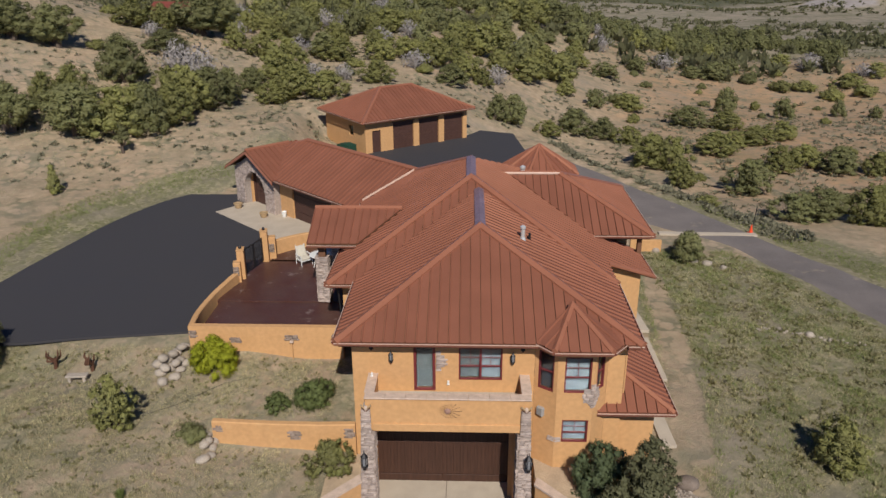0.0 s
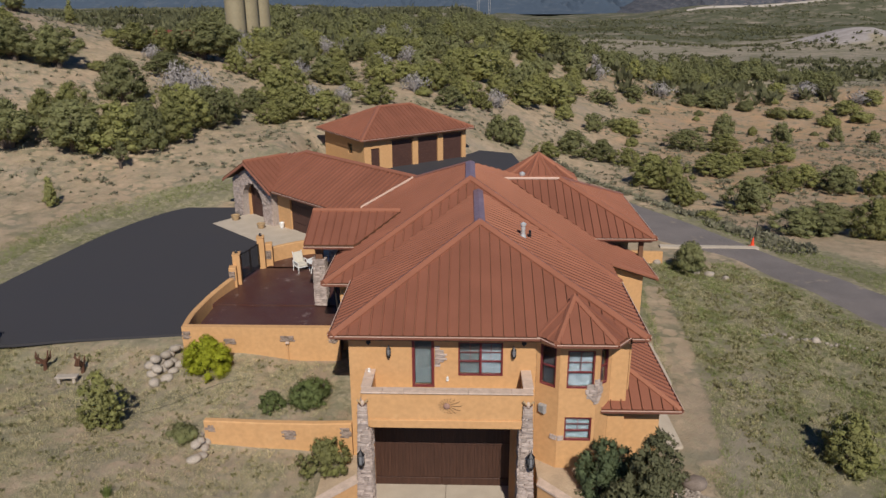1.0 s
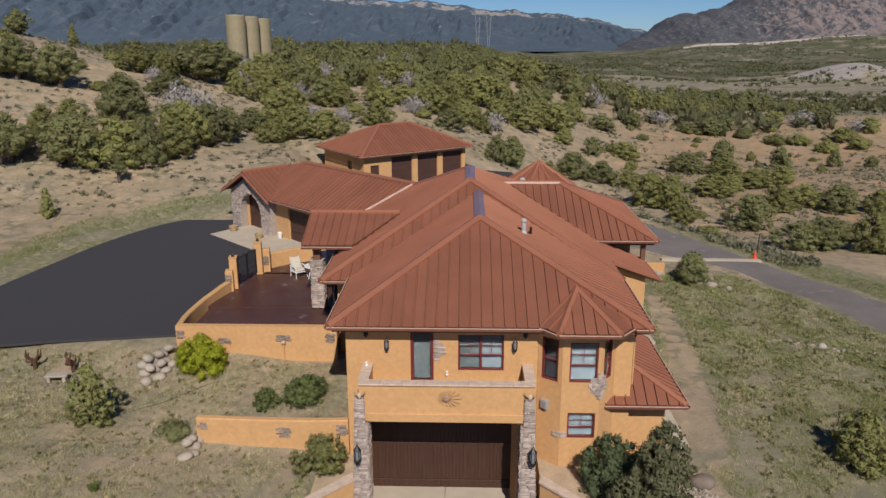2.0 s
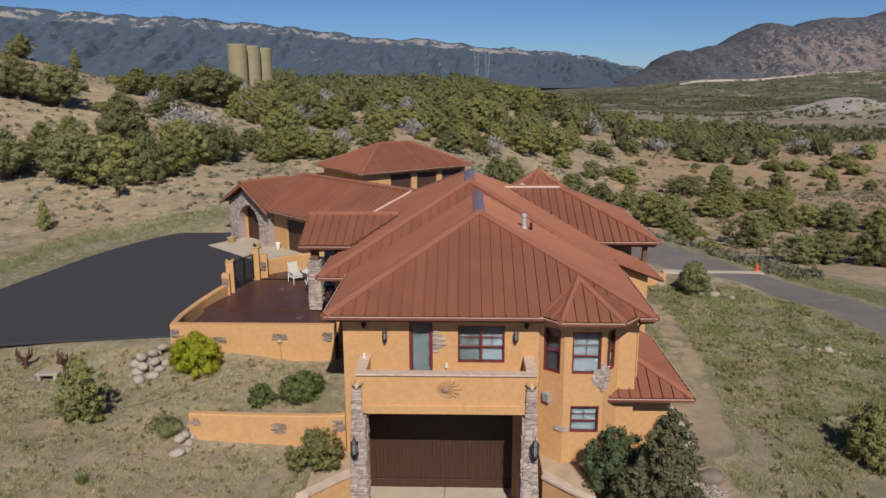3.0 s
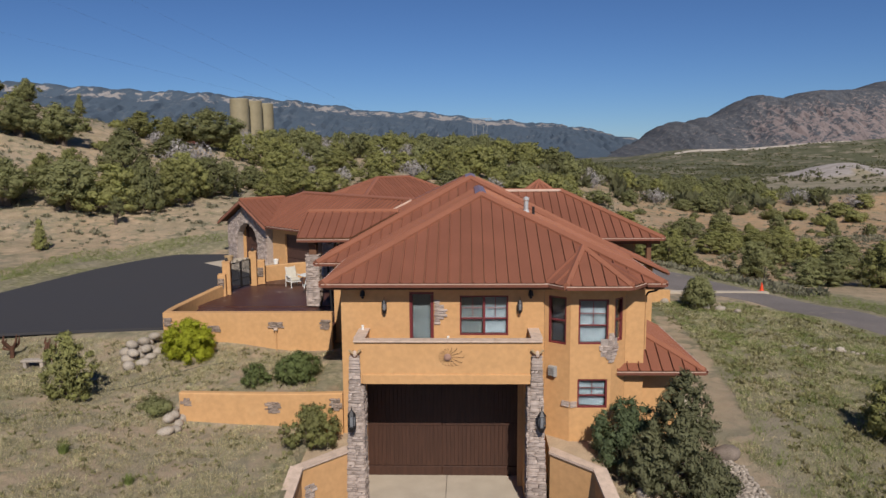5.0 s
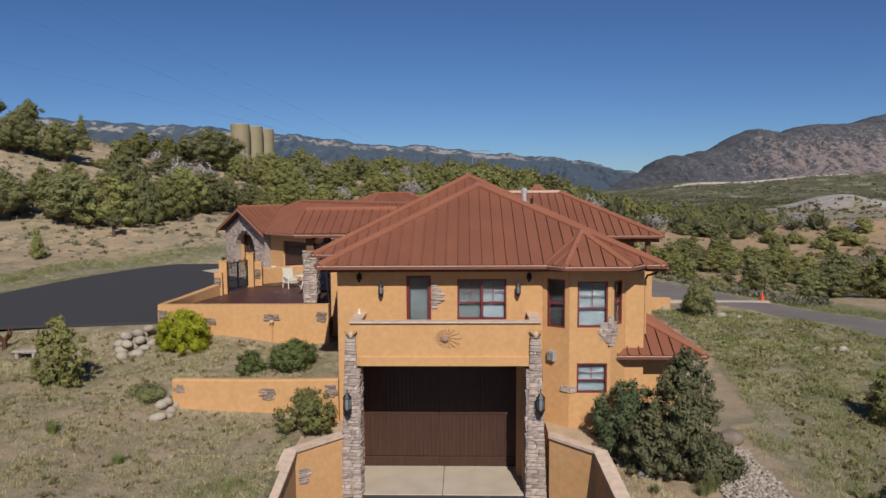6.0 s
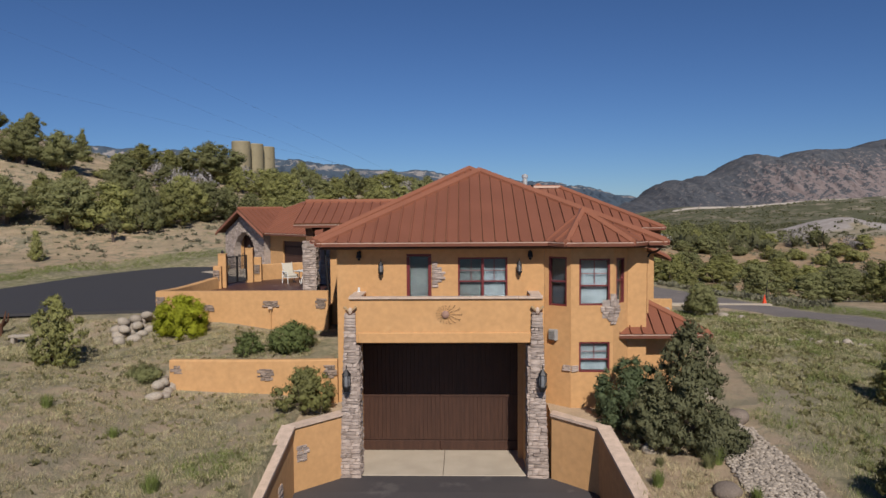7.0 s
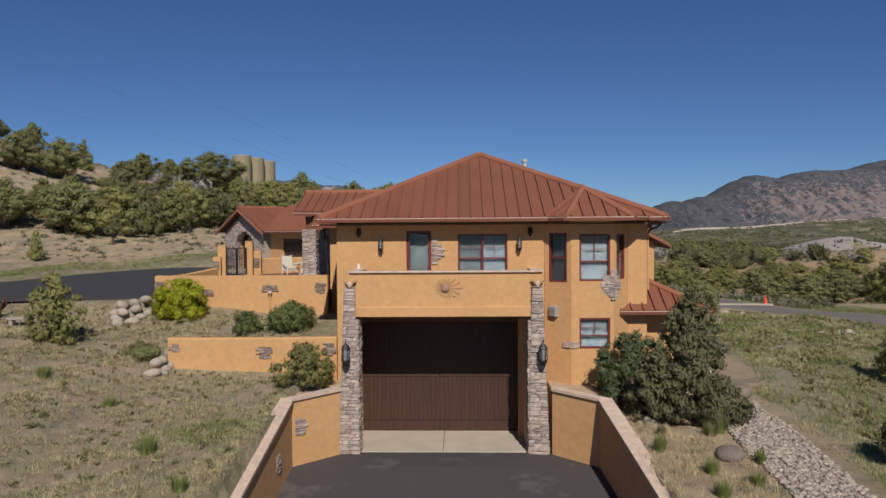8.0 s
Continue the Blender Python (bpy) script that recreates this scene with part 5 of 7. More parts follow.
# bluish rock and wood colours hold the haze of distance
MESA = rock_material("hazed_mesa", (0.100, 0.120, 0.146), (0.072, 0.096, 0.128), (0.285, 0.26, 0.25), 0.014, -0.03, 0.265, relief=5.0, streak=0.25)
# lightened and greyed towards blue, so haze is part of the mountain's colours
CRAG = rock_material("hazed_crag", (0.150, 0.138, 0.138), (0.086, 0.091, 0.104), (0.225, 0.182, 0.175), 0.06, -0.02, 0.40, relief=7.0, streak=0.13)
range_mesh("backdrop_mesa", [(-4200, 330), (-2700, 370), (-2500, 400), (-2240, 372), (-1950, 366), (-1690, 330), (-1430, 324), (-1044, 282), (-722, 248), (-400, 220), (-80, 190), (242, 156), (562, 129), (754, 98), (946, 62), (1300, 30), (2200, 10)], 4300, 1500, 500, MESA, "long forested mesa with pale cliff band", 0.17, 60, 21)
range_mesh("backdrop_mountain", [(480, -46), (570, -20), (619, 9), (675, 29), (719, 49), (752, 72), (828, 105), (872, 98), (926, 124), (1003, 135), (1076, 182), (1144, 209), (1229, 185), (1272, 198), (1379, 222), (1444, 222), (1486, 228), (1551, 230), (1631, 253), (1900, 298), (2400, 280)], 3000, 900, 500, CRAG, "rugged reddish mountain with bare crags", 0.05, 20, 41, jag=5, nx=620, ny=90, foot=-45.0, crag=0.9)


# pale gravel edge along the bench at the mountain's foot
BENCH = mat("pale_gravel_bench", (0.40, 0.35, 0.30), 0.95, 0, 0.15, 0.02, 0.4, 0.0)
bm = bmesh.new()
rows_ = []
for i in range(41):
    x = 560 + 36 * i
    z = gz(x, 2010)
    rows_.append([bm.verts.new((x, 1992, z - 3)), bm.verts.new((x, 2000, z + 3.5)), bm.verts.new((x, 2030, z + 3)), bm.verts.new((x, 2060, z - 8))])
for a_, b_ in zip(rows_, rows_[1:]):
    for i in range(3):
        bm.faces.new((a_[i], b_[i], b_[i + 1], a_[i + 1]))
bmesh.ops.recalc_face_normals(bm, faces=bm.faces[:])
tagged(part("backdrop_bench", bm, BENCH), "pale bare gravel edge at the mountain's foot", "terrace", kind="structure")

# ---------------------------------------------------------------- plants
ICO = bmesh.new()
bmesh.ops.create_icosphere(ICO, subdivisions=2, radius=1.0)
ICO2 = (np.array([v.co[:] for v in ICO.verts]), [[v.index for v in f.verts] for f in ICO.faces])
ICO.free()
ICO = bmesh.new()
bmesh.ops.create_icosphere(ICO, subdivisions=1, radius=1.0)
ICO1 = (np.array([v.co[:] for v in ICO.verts]), [[v.index for v in f.verts] for f in ICO.faces])
ICO.free()


SHAPES = {}


def crown_mesh(name, lobes, tufts, size, seed, material, core=0.62, up=0.45, mid=1.0):
    """Leafy clumps (x, y, z, rx, rz): each a rough core with many small sprays, shaded as the round masses that they form."""
    r = np.random.RandomState(seed)
    V, F, NO, k = [], [], [], 0
    for x, y, z, rx, rz in lobes:
        v, f = ICO1
        c, q = np.array([x, y, z]), np.array([rx, rx, rz])
        out = c - np.array([0, 0, mid * 0.8])
        out = out / (np.linalg.norm(out) + 1e-9)
        V.append(v * (core * (1 + r.uniform(-0.25, 0.15, (len(v), 1)))) * q + c)
        NO.append(v)
        F += [[i + k for i in w] for w in f]
        k += len(v)
        n = max(8, int(tufts * rx * (rx + rz) * 0.5))
        N = r.normal(size=(n, 3)) + out * 0.35
        N /= np.linalg.norm(N, axis=1, keepdims=True)
        P = N * q * r.uniform(0.6, 1.08, (n, 1)) + c
        O = r.normal(size=(n, 3)) * 0.6 + np.array([0, 0, up])
        O -= N * (O * N).sum(1, keepdims=True) * 0.75
        O /= np.linalg.norm(O, axis=1, keepdims=True)
        A = np.cross(O, N + r.normal(size=(n, 3)) * 0.3)
        A /= np.linalg.norm(A, axis=1, keepdims=True) + 1e-9
        sz = size * r.uniform(0.6, 1.35, (n, 1))
        S = N * 0.42 + out * 0.5 + r.normal(size=(n, 3)) * 0.25 + np.array([0, 0, 0.12])
        S /= np.linalg.norm(S, axis=1, keepdims=True)
        A = A * np.sign((np.cross(A, O) * S).sum(1, keepdims=True) + 1e-9)
        S = S + np.cross(A, O) * 0.6
        S /= np.linalg.norm(S, axis=1, keepdims=True)
        V.append(np.stack([P - A * sz * 0.26, P + A * sz * 0.26, P + O * sz * 1.1], 1).reshape(-1, 3))
        NO.append(np.repeat(S, 3, axis=0))
        F += (np.arange(n)[:, None] * 3 + np.arange(3)[None] + k).tolist()
        k += 3 * n
    me = bpy.data.meshes.new(name)
    me.from_pydata(np.concatenate(V).tolist(), [], F)
    me.materials.append(material)
    me.shade_smooth()
    me.normals_split_custom_set_from_vertices(np.concatenate(NO).tolist())
    SHAPES[me.name] = (np.concatenate(V), F, np.concatenate(NO))
    return me


def crown_lobes(h, w, n, bare, shape, r):
    """Clumps spread over an uneven crown outline, with gaps between them."""
    L = []
    p1, p2, p3 = (r.uniform(0, 6.28) for _ in range(3))
    for i in range(n):
        f = (i + r.random() * 0.8) / n
        a = i * 2.39996 + r.uniform(-0.3, 0.3)
        if shape == "cone":
            R = (1 - f) ** 0.85 * 0.95 + 0.03
        elif shape == "egg":
            R = 0.72 + 0.28 * math.sin(math.pi * f / 0.7) if f < 0.35 else max(0.12, math.cos((f - 0.35) / 0.65 * 1.35))
        elif shape == "spread":
            R = 0.55 + 0.45 * math.sin(math.pi * min(1, f * 1.15)) if f < 0.75 else 0.85 * (1 - f) / 0.25 + 0.1
        else:
            R = math.sqrt(max(0.03, 1 - ((f - 0.26) / 0.76) ** 2))
        R *= 0.86 + 0.16 * math.sin(2 * a + p1) + 0.11 * math.sin(3 * a + p2 + 4 * f) + 0.10 * math.sin(7 * f + p3)
        s = w * r.uniform(0.6, 1.1) * 1.15 / math.sqrt(n) * (1 - 0.25 * f)
        k = max(0.0, w / 2 * R - s * 0.7) * (1 if r.random() < 0.78 else r.uniform(0.35, 0.8))
        top = h * (1 - 0.5 * s / h)
        z = h * bare + s * 0.55 + (top - h * bare - s * 1.1) * f * (1 + 0.06 * math.sin(3 * a + p3))
        L.append((k * math.cos(a), k * math.sin(a), z, s, s * r.uniform(0.75, 1.05)))
    m = h * (bare + (1 - bare) * 0.42)
    L.append((0, 0, m, w * 0.30, h * (1 - bare) * 0.32))
    L.append((0.06 * w, -0.05 * w, m + h * 0.2, w * 0.19, h * (1 - bare) * 0.2))
    return L


def tree(name, label, category, h, w, seed, material, group="", lobes=30, bare=0.0, tufts=260, size=0.2, shape="round", stems=2, core=0.62, up=0.45):
    """A juniper or shrub: leaning tapered stems with limbs, and a crown of clumps with gaps between."""
    r = random.Random(seed)
    e = thing(name, label, category, group)
    bm = bmesh.new()
    L = crown_lobes(h, w, lobes, bare, shape, r)
    if core < 0.3:
        L = L[:-2]
    for i in range(stems):
        a = r.random() * 6.28
        b = Vector((0.05 * w * math.cos(a), 0.05 * w * math.sin(a), -0.15))
        m = Vector((0.11 * w * math.cos(a), 0.11 * w * math.sin(a), h * max(0.3, bare + 0.1)))
        tube(bm, b, m, h * (0.03 + 0.03 * (bare > 0.1)), h * 0.03, 7)
        tube(bm, m, m + Vector((r.uniform(-0.1, 0.1) * w, r.uniform(-0.1, 0.1) * w, h * 0.35)), h * 0.028, h * 0.008, 6)
    for x, y, z, s, q in L[:10]:
        tube(bm, (x * 0.12, y * 0.12, h * max(0.12, bare * 0.8)), (x * 0.85, y * 0.85, z), h * 0.016, h * 0.006, 5)
    if core < 0.3:
        for k in range(90):
            a, b_ = r.uniform(0, 6.28), r.uniform(0.15, 1.25)
            d = Vector((math.cos(a) * math.cos(b_) * w * 0.5, math.sin(a) * math.cos(b_) * w * 0.5, math.sin(b_) * h)) * r.uniform(0.6, 1.0)
            m = d * 0.5 + Vector((r.uniform(-0.08, 0.08) * w, r.uniform(-0.08, 0.08) * w, 0))
            tube(bm, d * 0.1, m, 0.022, 0.015, 3)
            tube(bm, m, d, 0.015, 0.006, 3)
    part("trunk", bm, BARK if core >= 0.3 else LEAF_GREY, e)
    o = new("crown", crown_mesh("crown", L, tufts, size, seed, material, core, up, h * (bare + (1 - bare) * 0.4)))
    o.parent = e
    return e


PINE_LABEL = "bushy green juniper tree on dry ground"
WOODS = {
    "d": [tree("juniper_tree", PINE_LABEL, "tree", 4.4, 4.6, 100 + i, (LEAF, LEAF2, LEAF)[i % 3], "juniper woods", lobes=64, tufts=250, size=0.19) for i in range(6)],
    "o": [tree("pinyon_tree", "broad pinyon pine with bare trunks below its crown", "tree", 5.4, 5.2, 140 + i, LEAF2, "juniper woods", lobes=60, bare=0.12, tufts=250, size=0.20, shape="spread", stems=3) for i in range(3)],
    "b": [tree("juniper_bush", "low rounded juniper bush on dry slope", "bush", 1.6, 2.4, 170 + i, (LEAF, LEAF2)[i % 2], "juniper bushes", lobes=26, tufts=330, size=0.17, stems=1) for i in range(3)],
    "s": [tree("spire_juniper", "slim upright juniper on the hill", "tree", 3.8, 2.2, 180 + i, LEAF, "juniper woods", lobes=26, tufts=300, size=0.18, shape="cone", stems=1) for i in range(1)],
    "g": [tree("bare_shrub", "leafless grey shrub among junipers", "shrub", 2.8, 3.6, 190 + i, LEAF_GREY, "bare shrubs", lobes=20, bare=0.1, tufts=55, size=0.24, stems=3, core=0.08) for i in range(2)],
    "f": [tree("juniper_tree", PINE_LABEL, "tree", 4.4, 4.6, 120 + i, (LEAF, LEAF2)[i % 2], "juniper woods", lobes=32, tufts=95, size=0.32) for i in range(5)],
}
SIZES = {"d": (4.6, 4.4), "o": (5.2, 5.4), "b": (2.4, 1.6), "s": (2.2, 3.8), "g": (3.6, 2.8), "f": (4.6, 4.4)}
PLACED, FAR = [], []


def plant(kind, x, y, w, h):
    """One tree of the woods, w wide and h high."""
    r = random.Random(round(x * 131 + y * 17))
    PLACED.append((x, y, w))
    if kind == "d" and y > 108:
        kind = "f"
    m = pose(x, y, gz(x, y) - 0.05, r.uniform(-4, 4), r.uniform(-4, 4), r.uniform(0, 360))
    o = copy_thing(r.choice(WOODS[kind]), m)
    o.matrix_basis = m @ Matrix.Diagonal((w / SIZES[kind][0], w / SIZES[kind][0], h / SIZES[kind][1], 1))
    return o


def inside_poly(x, y, poly):
    c = False
    for (ax, ay), (bx, by) in zip(poly, poly[1:] + poly[:1]):
        if (ay > y) != (by > y) and x < (bx - ax) * (y - ay) / (by - ay) + ax:
            c = not c
    return c


def woods(poly, gap, count, seed, pick, wmin, wmax, thin=0.0):
    """Fills an outline with trees that keep clear of those already standing; gap 1: crowns just touch."""
    r = random.Random(seed)
    x0, x1 = min(p[0] for p in poly), max(p[0] for p in poly)
    y0, y1 = min(p[1] for p in poly), max(p[1] for p in poly)
    n = 0
    for _ in range(count * 40):
        x, y = r.uniform(x0, x1), r.uniform(y0, y1)
        if n >= count:
            break
        if not inside_poly(x, y, poly) or float(fbm(x, y, 28.0, 77)) < thin - 0.9:
            continue
        w = r.uniform(wmin, wmax)
        k = r.choice(pick)
        if k == "b":
            w *= 0.6
        if any((x - a) ** 2 + (y - b) ** 2 < (gap * 0.5 * (w + c)) ** 2 for a, b, c in PLACED):
            continue
        h = w * r.uniform(0.72, 1.05) * (0.7 if k == "b" else 1.0)
        if k == "f":
            PLACED.append((x, y, w))
            FAR.append((x, y, w, h))
        else:
            plant(k, x, y, w, h)
        n += 1


def far_wood(name, label, spots, seed):
    """Trees too far off to count, joined: crowns of the far kinds, turned and scaled."""
    r = random.Random(seed)
    pick = [SHAPES[c.data.name] for o in WOODS["f"] for c in o.children if c.data.name in SHAPES]
    V, F, NO, k = [], [], [], 0
    for x, y, w, h in spots:
        v, f, nrm = r.choice(pick)
        a, q = r.uniform(0, 6.28), np.array([w / 4.6, w / 4.6, h / 4.4])
        turn = np.array([[math.cos(a), math.sin(a), 0], [-math.sin(a), math.cos(a), 0], [0, 0, 1]])
        V.append((v * q) @ turn + np.array([x, y, gz(x, y) - 0.05]))
        d = (nrm / q) @ turn
        NO.append(d / np.linalg.norm(d, axis=1, keepdims=True))
        F += [[i + k for i in g] for g in f]
        k += len(v)
    me = bpy.data.meshes.new(name)
    me.from_pydata(np.concatenate(V).tolist(), [], F)
    me.materials.append(LEAF2)
    me.shade_smooth()
    me.normals_split_custom_set_from_vertices(np.concatenate(NO).tolist())
    return tagged(new(name, me), label, "woods", kind="stuff")


# kind, place, width and height of each tree that stands apart: the west slope
WEST_GROVE = [
    ("o", -47.9, 79.8, 6.3, 4.3), ("o", -44.1, 81.3, 6.3, 4.7), ("b", -41.0, 84.4, 2.6, 1.2), ("d", -35.4, 77.9, 5.9, 4.9), ("d", -38.8, 68.5, 3.3, 3.6), ("d", -36.9, 70.0, 3.7, 3.9),
    ("o", -34.3, 64.8, 7.3, 4.7), ("d", -31.1, 65.9, 6.7, 4.3), ("d", -28.5, 66.7, 4.4, 4.7), ("d", -27.2, 69.5, 4.8, 3.8), ("o", -39.6, 63.8, 6.2, 4.3), ("d", -27.3, 72.9, 5.0, 4.7),
    ("d", -25.9, 75.4, 5.9, 4.3), ("d", -25.0, 78.2, 3.8, 3.7), ("d", -23.9, 83.5, 3.7, 2.7), ("d", -20.9, 80.6, 3.9, 2.6), ("d", -18.7, 83.5, 5.5, 3.6), ("d", -15.4, 82.6, 5.0, 3.2),
    ("d", -41.4, 95.6, 5.7, 3.5), ("d", -38.2, 96.4, 3.8, 3.5), ("d", -35.4, 89.5, 6.1, 2.6), ("o", -34.0, 99.5, 9.5, 5.5),
]
# the knoll behind the workshop
KNOLL = [
    ("d", -36.7, 123.9, 4.5, 3.2), ("d", -25.3, 96.6, 6.0, 3.7), ("d", -33.4, 126.9, 6.8, 4.6), ("o", -23.1, 106.8, 5.6, 5.3), ("d", -19.1, 101.9, 5.4, 3.3), ("d", -16.8, 99.7, 5.3, 3.2),
    ("d", -10.6, 88.9, 4.6, 2.8), ("d", -12.4, 122.5, 7.4, 3.9), ("d", -8.7, 104.2, 5.4, 2.8), ("d", -4.7, 101.5, 5.3, 3.9), ("d", -8.0, 158.5, 8.3, 4.6), ("d", -1.9, 113.3, 5.4, 4.2),
    ("d", -1.9, 94.3, 4.9, 2.6), ("d", 2.3, 115.5, 7.9, 5.3), ("d", 5.2, 124.1, 5.4, 3.7), ("d", 8.9, 171.8, 7.5, 5.4), ("d", 8.9, 110.8, 6.8, 3.7), ("d", 13.7, 117.0, 7.4, 4.8),
    ("d", 14.5, 171.3, 9.0, 6.1), ("b", 16.4, 157.9, 4.1, 2.5), ("d", 21.3, 181.3, 7.9, 5.3), ("d", 22.4, 159.1, 6.3, 5.2), ("d", 2.1, 99.2, 3.4, 2.3), ("d", -25.6, 185.3, 9.7, 6.1),
]
# the bank beyond the gravel road
ROADSIDE = [
    ("d", 3.5, 87.3, 3.3, 3.1), ("d", 5.4, 87.9, 4.0, 3.7), ("d", 13.5, 94.0, 5.3, 3.3), ("d", 9.7, 88.9, 3.5, 2.1), ("d", 17.2, 94.4, 4.6, 2.8), ("d", 20.0, 92.4, 3.7, 2.4),
    ("d", 20.4, 81.7, 6.1, 3.7), ("d", 22.0, 79.6, 4.5, 4.0), ("d", 21.6, 73.6, 3.4, 2.6), ("d", 29.3, 88.0, 5.9, 2.7), ("d", 30.7, 104.6, 6.2, 3.0), ("d", 35.5, 102.6, 5.2, 2.5),
    ("d", 35.8, 92.8, 5.7, 2.4), ("d", 40.2, 96.1, 5.0, 2.5), ("d", 27.9, 72.0, 5.2, 3.7), ("d", 34.0, 80.9, 4.1, 2.9), ("d", 37.5, 82.6, 4.3, 2.6), ("d", 40.0, 79.8, 5.0, 3.1),
    ("d", 43.4, 78.5, 3.5, 2.8), ("d", 27.7, 60.6, 4.8, 2.4), ("o", 29.8, 60.6, 4.9, 2.8), ("d", 33.0, 59.3, 4.5, 3.5), ("b", 21.1, 63.3, 2.2, 1.0), ("d", 32.5, 91.3, 3.8, 2.0),
]
# the red flat and its washes
RED_FLAT = [
    ("d", 44.4, 130.5, 3.0, 2.7), ("b", 47.2, 124.5, 1.7, 1.8), ("b", 58.8, 127.4, 1.4, 0.9), ("d", 48.5, 151.4, 7.3, 3.7), ("d", 43.8, 150.7, 5.1, 2.4), ("b", 54.0, 147.4, 3.9, 2.1),
    ("d", 65.9, 162.4, 4.9, 2.8), ("d", 72.9, 156.2, 4.8, 3.0), ("d", 78.3, 147.8, 4.7, 3.2), ("d", 24.1, 113.0, 4.7, 2.8), ("d", 20.1, 139.9, 4.6, 2.5), ("d", 24.1, 134.1, 5.2, 2.9),
    ("d", 32.5, 147.8, 5.3, 2.8), ("d", 14.4, 111.5, 3.7, 2.1), ("b", 45.9, 186.0, 3.6, 2.1), ("b", 22.9, 116.0, 3.7, 1.7), ("b", 57.8, 140.8, 4.7, 2.2), ("b", 61.8, 140.6, 4.8, 2.2),
    ("b", 64.1, 134.2, 4.6, 2.2), ("b", 70.3, 134.9, 4.7, 2.2), ("d", 70.7, 142.2, 6.1, 2.8),
]
# leafless thickets
BARE = [
    ("g", -18.8, 120.2, 4.6, 3.5), ("g", -12.3, 109.2, 4.5, 3.3), ("g", -6.7, 97.4, 3.7, 2.8), ("g", 4.0, 102.3, 3.9, 2.9), ("g", -14.6, 89.9, 2.8, 2.3), ("g", 26.9, 158.2, 4.9, 4.1),
    ("g", 39.2, 155.2, 6.1, 3.4), ("g", 69.6, 157.5, 6.5, 3.4), ("g", -38.4, 93.2, 3.0, 2.0), ("g", 76.2, 148.6, 5.1, 3.0), ("g", -42.0, 66.0, 2.6, 2.2), ("g", -9.0, 118.0, 3.8, 3.0),
]
# the crest of the western hill
HILLTOP = [
    ("o", -57.0, 97.5, 3.9, 3.4), ("o", -62.0, 98.0, 3.8, 3.2), ("s", -52.0, 101.0, 2.2, 3.1), ("b", -46.0, 99.0, 2.4, 1.2), ("b", -43.0, 101.5, 2.6, 1.3), ("d", -36.5, 112.0, 4.6, 3.6),
    ("d", -32.5, 113.0, 3.2, 3.4), ("b", -39.5, 104.0, 2.4, 1.4), ("b", -48.0, 92.0, 2.0, 1.0), ("b", -45.5, 89.5, 1.8, 0.9),
]
for stand in (WEST_GROVE, KNOLL, ROADSIDE, RED_FLAT, BARE, HILLTOP):
    for k, x, y, w, h in stand:
        plant(k, x, y, w, h)
woods([(-34, 70), (-26, 79), (-20, 86), (-8, 91), (4, 101), (14, 122), (24, 150), (12, 168), (-44, 168), (-40, 108), (-36, 90)], 0.66, 130, 5, "ddddddbg", 3.0, 5.0, thin=0.15)
woods([(-60, 165), (-34, 128), (0, 128), (14, 150), (34, 180), (48, 205), (20, 260), (-90, 250)], 0.8, 130, 9, "f", 4.0, 6.4, thin=0.2)
woods([(30, 176), (48, 182), (76, 208), (110, 226), (112, 242), (74, 240), (44, 212)], 0.62, 95, 10, "f", 3.4, 5.4)
woods([(12, 86), (20, 78), (26, 70), (58, 60), (62, 76), (44, 90), (26, 98)], 1.0, 9, 6, "bbb", 2.2, 3.4, thin=0.4)
woods([(46, 50), (60, 48), (74, 66), (60, 84), (50, 80)], 1.0, 12, 11, "ddb", 2.6, 4.2)
woods([(14, 106), (44, 104), (80, 100), (120, 116), (120, 200), (40, 172), (18, 130)], 1.15, 44, 7, "fbbb", 2.2, 4.2, thin=0.5)
woods([(-72, 66), (-44, 66), (-42, 76), (-46, 90), (-72, 92)], 1.1, 16, 8, "bbd", 2.0, 3.4)
far_wood("far_woods", "juniper woods on the knoll and the far rise", FAR, 12)
for i, o in enumerate(o for kind in WOODS.values() for o in kind):
    # the patterns themselves stand in the far woods too
    x, y = -26 + 4.3 * i, 176.0 + 4 * (i % 3)
    o.matrix_basis = pose(x, y, gz(x, y) - 0.05)

# garden shrubs and trees round the house
def garden(name, label, cat, x, y, h, w, seed, material, **kw):
    o = tree(name, label, cat, h, w, seed, material, **kw)
    o.matrix_basis = pose(x, y, gz(x, y) - 0.03)
    return o


garden("lime_shrub", "bright lime-green rounded shrub beside the patio wall", "shrub", -11.45, 30.9, 1.72, 2.5, 301, LEAF_LIME, lobes=80, tufts=2300, size=0.075, stems=3)
garden("dark_shrub", "rounded dark green shrub above the low wall", "shrub", -6.35, 28.55, 1.2, 1.95, 302, LEAF_SHRUB, lobes=60, tufts=1700, size=0.075, stems=3)
garden("dark_shrub", "small dark green shrub above the low wall", "shrub", -7.9, 28.1, 0.95, 1.15, 303, LEAF_SHRUB, lobes=40, tufts=2000, size=0.065, stems=2)
garden("twiggy_shrub", "loose green shrub before the low wall", "shrub", -5.3, 25.95, 1.5, 1.95, 304, LEAF, lobes=70, tufts=1500, size=0.085, stems=5, up=0.8)
garden("juniper_tree", "small upright juniper on the dry lawn", "tree", -14.35, 26.9, 2.5, 1.85, 305, LEAF, lobes=90, tufts=1100, size=0.12, stems=2, up=0.8)
garden("sage_bush", "grey-green sagebrush beside the boulders", "bush", -11.3, 27.0, 0.45, 1.4, 306, LEAF2, lobes=20, tufts=1800, size=0.07, stems=2)
garden("juniper_tree", "dark juniper beside the asphalt circle", "tree", -22.6, 30.9, 2.6, 2.9, 307, LEAF2, lobes=40, tufts=800, size=0.13, stems=2)
